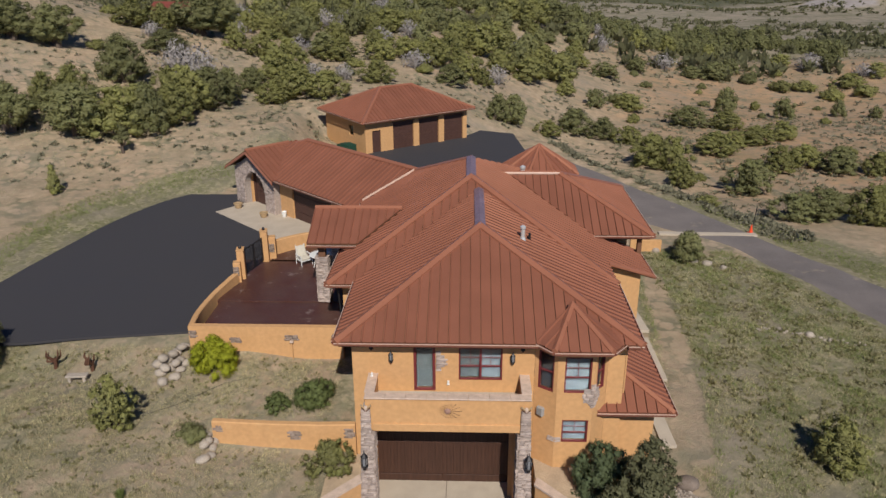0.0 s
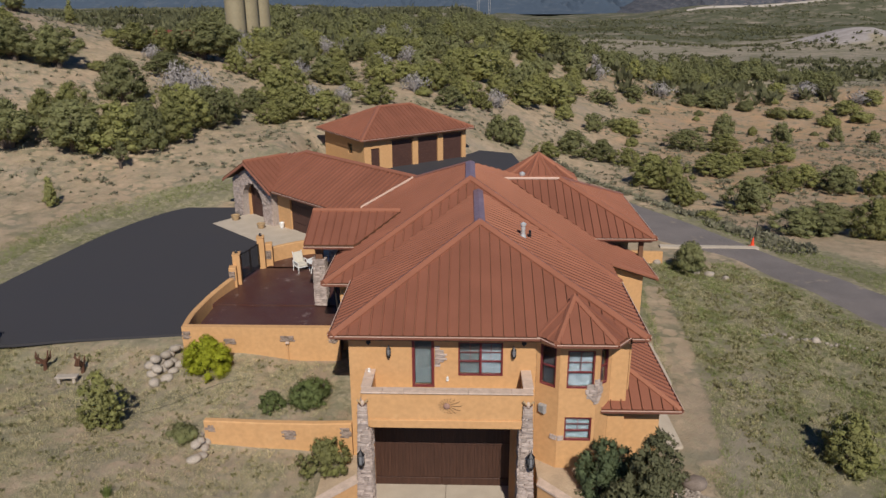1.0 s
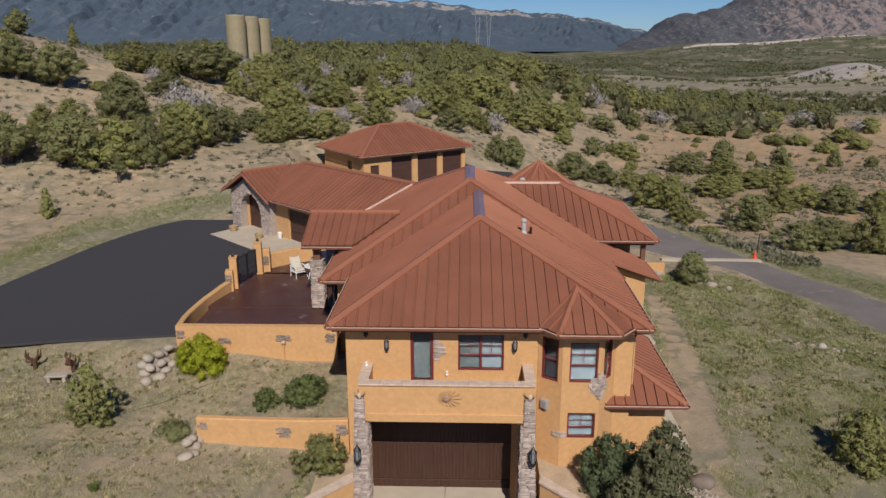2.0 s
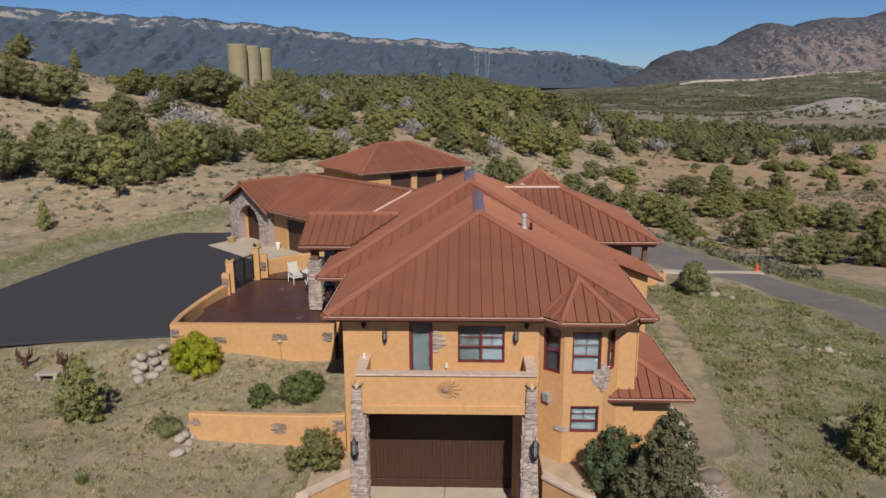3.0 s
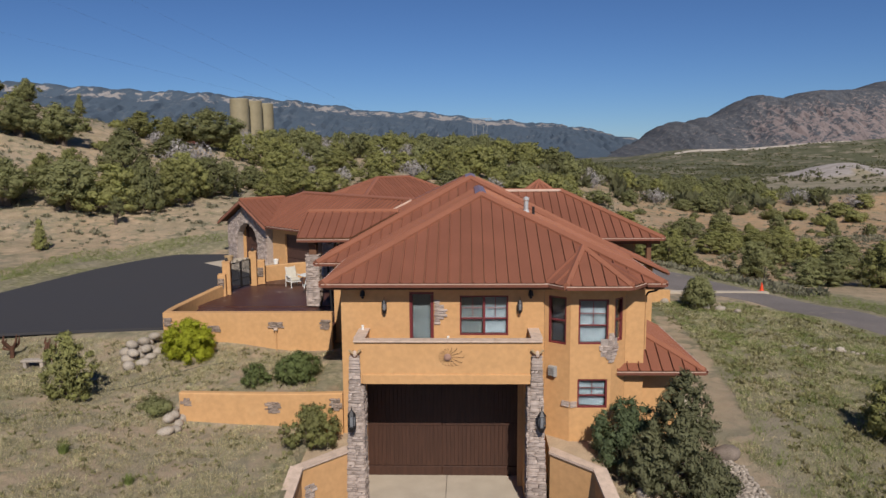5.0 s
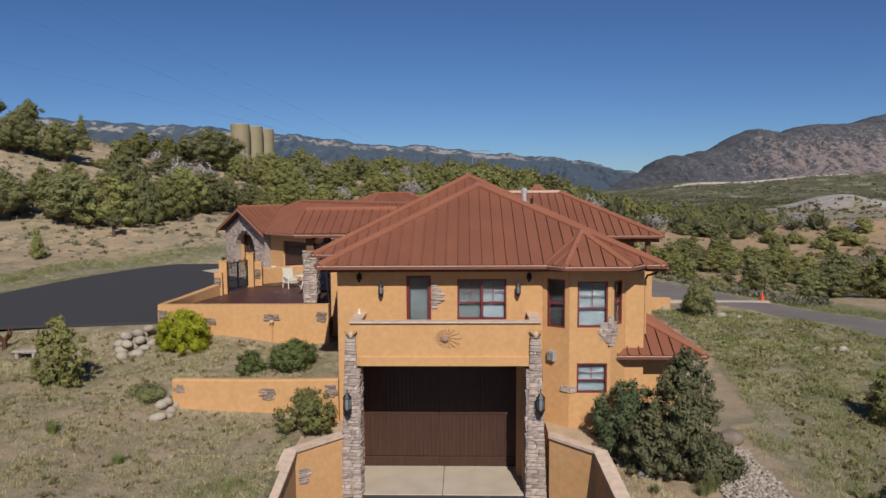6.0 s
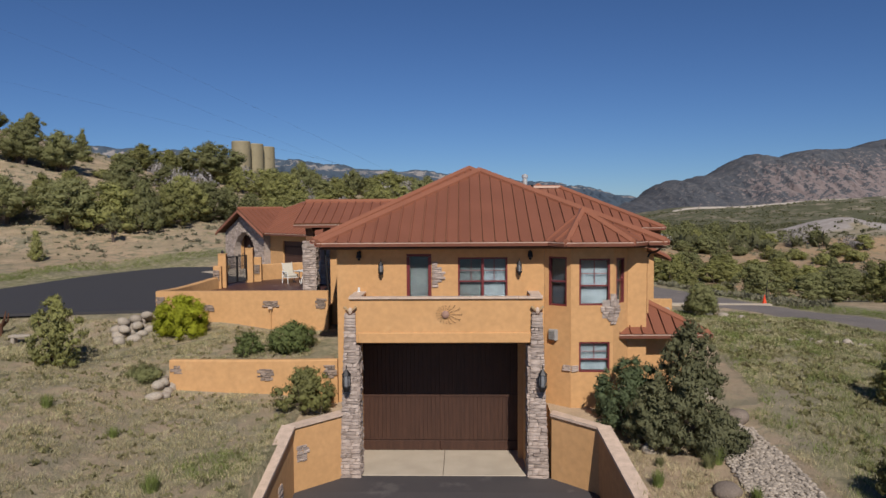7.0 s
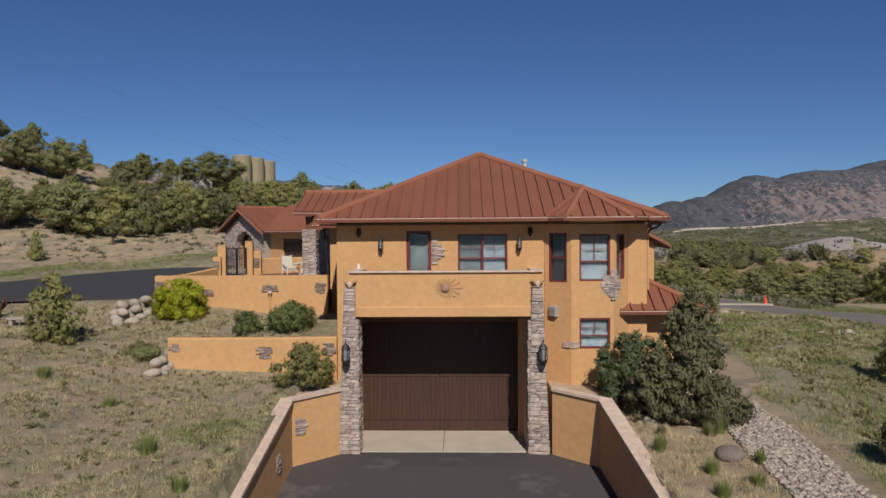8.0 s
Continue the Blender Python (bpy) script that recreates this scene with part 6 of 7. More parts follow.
garden("leafy_bush", "round blue-green leafy bush against the bay", "bush", 5.45, 25.5, 2.4, 2.6, 308, LEAF_BUSH, lobes=90, tufts=1300, size=0.10, stems=2)
garden("juniper_tree", "tall tapering dark juniper", "tree", 6.85, 23.9, 4.0, 2.7, 309, LEAF_BLUE, lobes=130, tufts=1200, size=0.12, shape="egg", stems=1, up=0.9)
garden("juniper_bush", "spiky dark juniper beside the tall one", "bush", 5.75, 23.5, 2.3, 1.7, 315, LEAF_BLUE, lobes=56, tufts=1200, size=0.12, shape="egg", stems=1, up=0.9)
garden("juniper_bush", "low dark juniper at the tall one's foot", "bush", 7.6, 23.2, 1.5, 1.7, 316, LEAF_BLUE, lobes=30, tufts=1200, size=0.11, stems=1, up=0.8)
garden("juniper_tree", "rounded juniper on the sloping lawn", "tree", 15.5, 27.3, 2.3, 2.4, 310, LEAF, lobes=50, tufts=900, size=0.13, stems=2, up=0.7)
garden("juniper_tree", "grey-green juniper beside the road", "tree", 15.6, 50.0, 2.4, 2.9, 311, LEAF2, lobes=34, bare=0.06, tufts=600, size=0.14, stems=3)
garden("spruce_sapling", "small green conical conifer in the dry field", "tree", -30.8, 53.6, 2.4, 1.6, 312, LEAF, lobes=34, tufts=900, size=0.12, shape="cone", stems=1, up=0.8)
garden("juniper_bush", "juniper bush at the lawn's edge", "bush", 11.25, 19.8, 1.9, 1.9, 313, LEAF2, lobes=34, tufts=1000, size=0.12, stems=1)
garden("spruce_sapling", "thin young pine at the field's edge", "tree", -29.2, 62.2, 2.6, 1.5, 314, LEAF2, lobes=16, bare=0.3, tufts=600, size=0.12, stems=1)

def road_right(y):
    return np.interp(y, [24, 33, 39.5, 42.2, 46.8, 52.2, 54.2, 56.2, 59, 63, 68, 74], [29, 25.2, 23.5, 22.8, 21.4, 19.8, 18.2, 15.3, 12, 9, 6.3, 4])


def road_left(y):
    return np.interp(y, [26, 38, 46.3, 50.7, 56, 60.3, 63, 65.6, 69, 71.5, 74.2, 79.5], [36, 30, 26.6, 24.6, 22.1, 20, 18.4, 16.6, 14.7, 12.9, 10.5, 8.2])


# far woods, too many to count
FARLEAF = mat("far_woods_leaf", (0.158, 0.158, 0.082), 0.85, 0, 0.3, 0.5, 3.0, 0.6, 0.3, tint=(0.17, 0.165, 0.09), rand=0.3, island=True, spec=0.15, thin=0.42)


def spray_field(name, label, n, seed, area, size, material, keep, blades=18, squash=0.8):
    """Low shrubs without number, each a loose dome of short sprays."""
    r = np.random.RandomState(seed)
    V, AT, k, tries = [], [], 0, 0
    while k < n and tries < n * 30:
        tries += 1
        x, y = r.uniform(area[0], area[1]), r.uniform(area[2], area[3])
        if not keep(x, y):
            continue
        s = r.uniform(*size)
        N = r.normal(size=(blades, 3))
        N[:, 2] = np.abs(N[:, 2]) * 0.9
        N /= np.linalg.norm(N, axis=1, keepdims=True)
        A = np.cross(N, r.normal(size=(blades, 3)))
        A /= np.linalg.norm(A, axis=1, keepdims=True) + 1e-9
        B = np.array([x, y, -0.04])
        q = np.array([s, s, s * squash * r.uniform(0.8, 1.3)])
        P = N * r.uniform(0.35, 0.75, (blades, 1))
        T = N + r.normal(size=(blades, 3)) * 0.18 + np.array([0, 0, 0.15])
        V.append(np.stack([B + (P - A * 0.34) * q, B + (P + A * 0.34) * q, B + T * q], 1).reshape(-1, 3))
        AT.append((x, y))
        k += 1
    V = np.concatenate(V)
    AT = np.array(AT)
    V[:, 2] += np.repeat(ground_z(AT[:, 0], AT[:, 1]), 3 * blades)
    me = bpy.data.meshes.new(name)
    me.from_pydata(V.tolist(), [], np.arange(len(V)).reshape(-1, 3).tolist())
    me.materials.append(material)
    return tagged(new(name, me), label, "bushes", kind="stuff")


def in_view(x, y):
    return abs(x + 0.03 * y) < 0.66 * y + 12


spray_field("far_woods", "far juniper woods on the hills", 2600, 51, (-220, 260, 150, 420), (1.1, 2.8), FARLEAF, lambda x, y: in_view(x, y) and float(fbm(x, y, 70.0, 9)) + 0.5 * (x < 40) > 0.15, 26, 1.0)
spray_field("far_woods", "far scrub over the valley floor", 7000, 52, (-300, 800, 330, 1300), (1.0, 2.9), FARLEAF, lambda x, y: in_view(x, y) and float(fbm(x, y, 160.0, 10)) > -0.1, 12, 0.9)
spray_field("valley_scrub", "scattered scrub in the washes", 2800, 53, (14, 190, 60, 260), (0.15, 0.6), LEAF_SAGE, lambda x, y: in_view(x, y) and float(fbm(x, y, 35.0, 12)) > -0.35 and not (x < 9.5 and y < 84) and not (x < road_left(y) + 0.8 and y < 82))
spray_field("far_woods", "distant woods along the valley", 6000, 54, (-700, 1500, 900, 2000), (2.0, 5.0), FARLEAF, lambda x, y: in_view(x, y) and float(fbm(x, y, 300.0, 14)) > -0.3, 8, 0.8)
spray_field("sagebrush", "grey sagebrush over the dry field", 3000, 55, (-62, 60, 52, 112), (0.12, 0.42), LEAF_SAGE, lambda x, y: not (-27.5 < x < 9.5 and y < 60) and not (-11.5 < x < 9.5 and y < 84) and float(fbm(x, y, 22.0, 15)) > -0.25 and not (x > 5 and road_right(y) - 2 < x < road_left(y) + 2) and not (x > 3 and y < 60))

spray_field("sagebrush", "grey sagebrush along the gravel road", 330, 56, (8, 28, 54, 84), (0.25, 0.6), LEAF_SAGE, lambda x, y: road_left(y) + 0.7 < x < road_left(y) + 4.2, 26)


def grass_field(name, label, n, seed, area, keep, height, material, blades=6):
    r = np.random.RandomState(seed)
    x, y = r.uniform(area[0], area[1], n * 3), r.uniform(area[2], area[3], n * 3)
    ok = keep(x, y)
    x, y = x[ok][:n], y[ok][:n]
    n = len(x)
    z = ground_z(x, y) - 0.02
    B = np.stack([x, y, z], -1)[:, None, None, :]
    a = r.uniform(0, 6.283, (n, blades))
    lean = r.uniform(0.2, 1.2, (n, blades))
    hh = height * r.uniform(0.5, 1.25, (n, 1)) * r.uniform(0.7, 1.1, (n, blades))
    c, s = np.cos(a), np.sin(a)
    w = 0.0045 + 0.0055 * r.rand(n, blades)
    off = 0.16 * r.rand(n, blades)
    P = np.stack([np.stack([c * off - s * w, s * off + c * w, 0 * a], -1), np.stack([c * off + s * w, s * off - c * w, 0 * a], -1), np.stack([c * (off + lean * hh), s * (off + lean * hh), hh], -1)], 2)
    V = (B + P).reshape(-1, 3)
    F = np.arange(len(V)).reshape(-1, 3)
    me = bpy.data.meshes.new(name)
    me.from_pydata(V.tolist(), [], F.tolist())
    me.materials.append(material)
    return tagged(new(name, me), label, "grass", kind="stuff")


def chance(x, y, s, seed, lo, hi):
    """Thins the plants out in uneven patches."""
    n = fbm(x, y, s, seed) * 0.6 + fbm(x, y, s * 0.27, seed + 1) * 0.4
    return smooth(lo, hi, n) > np.random.RandomState(seed).rand(len(x))


def lawn_west(x, y):
    return chance(x, y, 2.6, 61, -0.42, 0.38) & ~((x > -13.2) & (y > 31.8)) & ~((x > -5.6) & (y > 12)) & (y < 32.3) & ~((x > -10.7) & (y > 27.0) & (y < 27.5))


def off_walk(x, y):
    """Clear of the worn walk along the house, and of the gravel road."""
    c = np.interp(y, [q[1] for q in WORN_WALK[::-1]], [q[0] for q in WORN_WALK[::-1]])
    return ((np.abs(x - c) > 0.75) | (y < 27.0)) & ((x > 9.5) & (y > 26.0) | (x > 9.72 + -0.017 * (y - 25.17)) & (y < 26.0)) & (x < road_right(y) - 0.3) & ((x > c) | (y < 27) | (y > 31) & (x > c - 1.2))


def lawn_east(x, y):
    return chance(x, y, 4.0, 62, -0.45, 0.45) & off_walk(x, y) | chance(x, y, 3.0, 65, 0.1, 0.9) & (x > 4.6) & (x < 7.2) & (y < 23.5)


def lawn_green(x, y):
    return chance(x, y, 4.0, 66, -0.3, 0.7) & off_walk(x, y)


grass_field("bunchgrass", "dry tufted grass over the slope", 44000, 71, (-32, -5.5, 10, 32.3), lawn_west, 0.12, GRASS, 5)
grass_field("bunchgrass", "grey-green tufted grass over the slope", 34000, 76, (-32, -5.5, 10, 32.3), lawn_west, 0.15, GRASS2, 5)
grass_field("bunchgrass", "dry tufted grass over the lawn", 7000, 72, (4.6, 28, 10, 52), lawn_east, 0.15, GRASS, 6)
grass_field("bunchgrass", "grey-green tufted grass over the lawn", 17000, 77, (4.6, 28, 10, 52), lawn_east, 0.18, GRASS2, 6)
grass_field("verge_grass", "green grass on the lawn", 21000, 78, (9.2, 28, 10, 52), lawn_green, 0.2, GREENGRASS, 6)
grass_field("verge_grass", "green grass along the drive", 9000, 73, (-34, -12, 30, 64), lambda x, y: (np.hypot((x + 16.5) / 11.2, (y - 44.5) / 14.6) > 1.0) & (np.hypot((x + 16.5) / 13.6, (y - 44.5) / 17.0) < 1.0) & ~((x > -14) & (y < 45)) & ~((x > -19) & (y < 60) & (y > 45)) & ~((x > -22) & (y < 34)), 0.2, GREENGRASS)
grass_field("verge_grass", "green grass beside the road", 7000, 74, (17, 40, 28, 62), lambda x, y: (x > road_left(y) + 0.3) & (x < road_left(y) + 3.2), 0.24, GREENGRASS)
grass_field("verge_grass", "green patch on the slope", 900, 79, (-12, -5.6, 18, 25), lambda x, y: np.hypot((x + 6.9) / 1.1, (y - 21.3) / 1.3) + 0.45 * fbm(x, y, 1.2, 80) < 0.9, 0.2, GREENGRASS)
grass_field("field_grass", "sparse dry grass in the sandy field", 16000, 75, (-60, 12, 50, 95), lambda x, y: chance(x, y, 12.0, 64, -0.4, 1.0) & ~((x > -27.5) & (y < 60.5)) & ~((x > -13.5) & (y < 84)), 0.22, GRASS2, 4)


# green tufts and pale dry grass in the bed beside the court
def court_bed(x, y):
    return chance(x, y, 1.6, 67, -0.5, 0.7) & (x > 4.7) & (x < 7.35) & (y < 24.2) & (np.hypot(x - 6.75, y - 23.9) > 1.2)


grass_field("bunchgrass", "pale dry grass in the sandy bed", 2200, 81, (4.6, 7.4, 12, 24.2), court_bed, 0.17, GRASS, 6)


def tuft(x, y, h, w, seed, material, label):
    """A single clump of arching blades."""
    r = np.random.RandomState(seed)
    n = 220
    a, lean = r.uniform(0, 6.283, n), r.uniform(0.05, 0.9, n)
    hh = h * r.uniform(0.6, 1.1, n)
    off = w * 0.3 * np.sqrt(r.rand(n))
    c, s = np.cos(a), np.sin(a)
    V = np.stack([np.stack([c * off - s * 0.009, s * off + c * 0.009, 0 * a], -1), np.stack([c * off + s * 0.009, s * off - c * 0.009, 0 * a], -1), np.stack([c * (off + lean * w * 0.4), s * (off + lean * w * 0.4), hh], -1)], 1).reshape(-1, 3)
    me = bpy.data.meshes.new("grass_tuft")
    me.from_pydata(V.tolist(), [], np.arange(3 * n).reshape(-1, 3).tolist())
    me.materials.append(material)
    o = new("grass_tuft", me)
    o.matrix_world = pose(x, y, gz(x, y) - 0.02)
    return tagged(o, label, "grass tuft", "grass tufts")


for i, (x, y, h, w) in enumerate(((5.2, 20.9, 0.5, 0.42), (6.95, 22.2, 0.45, 0.5), (6.05, 19.4, 0.42, 0.42), (7.3, 22.5, 0.6, 0.5), (7.45, 20.0, 0.4, 0.4), (5.6, 22.3, 0.3, 0.35), (5.9, 18.2, 0.4, 0.5), (6.9, 18.8, 0.35, 0.5))):
    tuft(x, y, h, w, 400 + i, (GREENGRASS, LEAF2)[i % 4 == 1], "green grass tuft in the sandy bed")
for i, (x, y, h, w) in enumerate(((-7.9, 19.6, 0.5, 0.7), (-12.6, 23.2, 0.4, 0.5), (-10.3, 22.6, 0.35, 0.45), (-6.3, 17.6, 0.4, 0.5), (-13.8, 20.3, 0.35, 0.5))):
    tuft(x, y, h, w, 420 + i, GREENGRASS, "green weed tuft on the dry slope")

spray_field("low_weeds", "low olive weeds in the dry slope", 2600, 82, (-30, -5.7, 11, 32), (0.06, 0.2), WEED, lambda x, y: not (x > -13.2 and y > 31.6) and not (x > -10.7 and 26.9 < y < 27.5) and float(fbm(x, y, 2.4, 83)) > -0.25, 10, 0.9)
spray_field("low_weeds", "low olive weeds in the lawn", 5000, 84, (9.7, 27, 12, 51), (0.06, 0.24), WEED, lambda x, y: 11.4 + 0.02 * y < x + 0.6 * (y < 27) < road_right(y) - 0.3 and float(fbm(x, y, 3.0, 85)) > -0.25, 10, 0.9)

# ---------------------------------------------------------------- lamps and fittings on the house
def lantern(x, y, z, h, label):
    """A hanging iron lantern on a bracket: roof, finial, caged glass body, base."""
    e = thing("wall_lantern", label, "lantern", "wall lanterns", at=(x, y, z))
    w = h * 0.155
    bm = bmesh.new()
    lathe(bm, [(w * 0.55, 0), (w * 0.62, 0.04 * h), (w, 0.16 * h), (w * 1.02, 0.2 * h), (w * 0.9, 0.22 * h)], n=6)
    part("base", bm, DARK, e)
    bm = bmesh.new()
    lathe(bm, [(w * 0.72, 0.22 * h), (w * 0.86, 0.42 * h), (w * 0.78, 0.62 * h)], n=6)
    part("glass", bm, LAMPGLASS, e, "frosted lamp glass")
    bm = bmesh.new()
    for i in range(6):
        a = i * math.pi / 3
        c, s = math.cos(a), math.sin(a)
        tube(bm, (w * 0.95 * c, w * 0.95 * s, 0.2 * h), (w * 0.86 * c, w * 0.86 * s, 0.64 * h), w * 0.10, n=5)
    part("cage", bm, DARK, e)
    bm = bmesh.new()
    lathe(bm, [(w * 1.12, 0.63 * h), (w * 0.95, 0.67 * h), (w * 0.4, 0.78 * h), (w * 0.14, 0.84 * h), (w * 0.16, 0.87 * h), (w * 0.05, 1.0 * h)], n=6)
    part("cap", bm, DARK, e)
    bm = bmesh.new()
    box(bm, (0, w * 1.7, 0.3 * h), (w * 0.8, 0.03, 0.5 * h), 0, 0.005)
    tube(bm, (0, w * 1.7, 0.48 * h), (0, w * 0.9, 0.18 * h), w * 0.16, n=6)
    part("bracket", bm, DARK, e)
    return e


lantern(-2.83, 27.03, 6.57, 0.58, "dark iron wall lantern beside the balcony door")
lantern(1.98, 27.03, 6.57, 0.58, "dark iron wall lantern beside the window")
lantern(-3.77, 25.08, 2.95, 0.9, "tall dark iron lantern on the stone pier")
lantern(2.58, 25.08, 2.95, 0.9, "tall dark iron lantern on the stone pier")
for x in (-3.6, 2.36):
    e = thing("flood_lamp", "small dark spotlight under the eave", "lamp", "spotlights", at=(x, 27.1, 7.28))
    bm = bmesh.new()
    tube(bm, (0, -0.02, 0.1), (0, -0.06, -0.10), 0.07, 0.095, 12)
    part("head", bm, DARK, e)
    bm = bmesh.new()
    tube(bm, (0, 0.10, 0.12), (0, -0.02, 0.06), 0.03, n=8)
    part("arm", bm, DARK, e)
    bm = bmesh.new()
    lathe(bm, [(0.035, -0.19), (0.05, -0.15), (0.04, -0.11)], at=(0, -0.03, 0), n=10)
    part("sensor", bm, DARK, e)
for x, y, z, label in ((-3.6, 26.95, 5.995, "small cream lamp on the parapet cap"), (-0.57, 27.13, 5.55, "small cream lamp on the balcony wall")):
    e = thing("balcony_light", label, "lamp", "balcony lamps", at=(x, y, z))
    bm = bmesh.new()
    lathe(bm, [(0.06, 0), (0.06, 0.02), (0.045, 0.025), (0.045, 0.15), (0.03, 0.16)], n=12)
    part("body", bm, WHITE, e)

# sun ornament on the balcony
e = thing("sun_ornament", "iron sun ornament with curling rays and clay face", "wall ornament", at=(-0.55, 25.41, 5.43))
bm = bmesh.new()
bmesh.ops.create_uvsphere(bm, u_segments=18, v_segments=10, radius=1.0, matrix=Matrix.Diagonal((0.125, 0.05, 0.125, 1)))
part("disc", bm, CLAYDISC, e, "terracotta disc")
for i in range(17):
    a = i * 2 * math.pi / 17
    c, s = math.cos(a), math.sin(a)
    r1 = 0.29 + 0.25 * max(0, c) ** 2
    bm = bmesh.new()
    pts_ = [Vector(((0.13 + (r1 - 0.13) * k / 6) * c - 0.007 * math.sin(k * 1.1) * s, 0.0, (0.13 + (r1 - 0.13) * k / 6) * s + 0.007 * math.sin(k * 1.1) * c)) for k in range(7)]
    pts_.append(pts_[-1] + Vector((-s, 0, c)) * 0.035)
    for p_, q_ in zip(pts_, pts_[1:]):
        tube(bm, p_, q_, 0.0055, n=5)
    part("ray", bm, DARK, e)

# carved winged ornaments over the piers
for x in (-3.66, 2.44):
    e = thing("pier_ornament", "small carved winged stone ornament over the pier", "ornament", "pier ornaments", at=(x, 25.36, 5.42))
    bm = bmesh.new()
    lathe(bm, [(0.02, 0.0), (0.07, 0.06), (0.09, 0.14), (0.06, 0.22), (0.02, 0.25)], n=9)
    part("head", bm, STUCCO_TRIM, e)
    for k in (-1, 1):
        for lift, reach in ((0.12, 0.2), (0.02, 0.14)):
            bm = bmesh.new()
            tube(bm, (0.02 * k, -0.03, lift), (reach * k, -0.02, lift + 0.16), 0.035, 0.045, 6)
            part("wing", bm, CLAY if lift > 0.1 else RUST, e)

# vent hood on the bay
e = thing("vent_hood", "grey louvred wall vent", "vent", at=(3.14, 26.93, 4.3))
bm = boxes(((0, 0, 0.19), (0.3, 0.16, 0.38), -45, 0.015))
part("housing", bm, PVC, e)
for k in range(4):
    part("louvre", boxes(((-0.062, -0.062, 0.07 + 0.08 * k), (0.26, 0.03, 0.05), -45)), PVC, e)

# stone patches set into the stucco
def patch(parent, m, spans, h, seed, z0=0.0, label="ledge-stone patch", material=None):
    m = parent.matrix_basis.inverted() @ m
    u = spans(z0 + h / 2)[0]
    e = part("stone_patch", boxes(((0, 0, 0), ((u[1] - u[0]) * 0.7, 0.02, h * 0.6))), MORTAR, parent, label)
    for v in e.data.vertices:
        v.co = m @ (v.co + Vector(((u[0] + u[1]) / 2, 0.02, z0 + h / 2)))
    stone_face(e, m @ pose(0, 0.035, 0), spans, h, seed, 0.085, z0, material)


patch(house, pose(0, FY - 0.02, 0), lambda z: [(-1.06, -1.0 + 0.42 * (1 - abs(z - 6.55) / 0.5) + 0.06 * math.sin(z * 40))], 0.88, 41, 6.13)
patch(house, pose(0, 26.58, 0), lambda z: [(5.04 - 0.36 * max(0, 1 - abs(z - 5.45) / 0.5), 5.15)] if z < 5.5 else [(5.04, 5.15)], 1.05, 42, 4.9)
patch(house, pose(5.14, 26.58, 0, 0, 0, 45), lambda z: [(0.0, 0.12 + 0.30 * max(0, 1 - abs(z - 5.45) / 0.55))] if z < 5.55 else [(0.0, 0.13)], 1.05, 43, 4.9)
patch(house, pose(0, 26.58, 0), lambda z: [(3.72, 3.96)], 0.2, 44, 3.28)
patch(house, pose(2.86, 27.18, 0, 0, 0, -35.54), lambda z: [(0.72, 1.02)], 0.2, 45, 3.28)
for x, z, w, h, sd in ((-10.75, 4.62, 0.5, 0.26, 46), (-8.05, 4.78, 0.62, 0.28, 47), (-5.95, 4.72, 0.4, 0.42, 48), (-12.75, 4.85, 0.34, 0.38, 49)):
    patch(wp, pose(0, 32.03, 0), lambda q, x=x, w=w: [(x - w / 2 + 0.05 * math.sin(q * 31), x + w / 2 + 0.05 * math.cos(q * 47))], h, sd, z, material=BROWNSTONE)
lw_ob = bpy.data.objects["wall_low"]
for x, z, w, h, sd in ((-10.2, 3.05, 0.34, 0.34, 51), (-6.95, 2.85, 0.5, 0.42, 52), (-4.65, 2.95, 0.36, 0.46, 53)):
    patch(lw_ob, pose(0, 27.03 if x > -9 else 27.2, 0), lambda q, x=x, w=w: [(x - w / 2 + 0.07 * math.sin(q * 31), x + w / 2 + 0.06 * math.cos(q * 47))], h, sd, z, material=BROWNSTONE)

for i, ob in enumerate(o for o in bpy.data.objects if o.name.startswith("wall_court")):
    if i == 0:
        patch(ob, pose(-5.3, 24.05, 0, 0, 0, 45), lambda q: [(0.12 + 0.04 * math.sin(q * 31), 0.55 + 0.07 * math.cos(q * 47))], 0.5, 54, 0.95)
    elif i == 1:
        patch(ob, pose(-5.3, 0, 0, 0, 0, 90), lambda q: [(22.1 + 0.04 * math.sin(q * 31), 22.55 + 0.06 * math.cos(q * 47))], 0.5, 55, 0.4)

# flue and roof vents, and a downpipe
for x, y, z, h, r0 in ((2.65, 32.86, 9.58, 0.72, 0.10), (3.43, 44.5, 9.0, 0.95, 0.13)):
    e = thing("flue_pipe", "shiny steel flue on the metal roof", "flue", "roof flues", at=(x, y, z))
    bm = bmesh.new()
    lathe(bm, [(r0 * 1.5, 0), (r0 * 1.2, 0.14), (r0, 0.16), (r0, h * 0.72), (r0 * 0.8, h * 0.74)], n=16)
    part("pipe", bm, STEEL, e)
    bm = bmesh.new()
    lathe(bm, [(r0 * 1.25, h * 0.78), (r0 * 1.3, h * 0.82), (r0 * 1.3, h * 0.92), (r0 * 0.4, h)], n=16)
    part("cap", bm, STEEL, e)
    bm = bmesh.new()
    for i in range(4):
        tube(bm, (r0 * 0.9 * math.cos(i * 1.57), r0 * 0.9 * math.sin(i * 1.57), h * 0.7), (r0 * 0.9 * math.cos(i * 1.57), r0 * 0.9 * math.sin(i * 1.57), h * 0.8), 0.012, n=5)
    part("cap_post", bm, STEEL, e)
e = thing("roof_vent", "short dark vent pipe on the metal roof", "vent", at=(2.98, 33.1, 9.42))
bm = bmesh.new()
lathe(bm, [(0.09, 0), (0.06, 0.1), (0.055, 0.42), (0.04, 0.43)], n=12)
part("pipe", bm, DARK, e)
bm = bmesh.new()
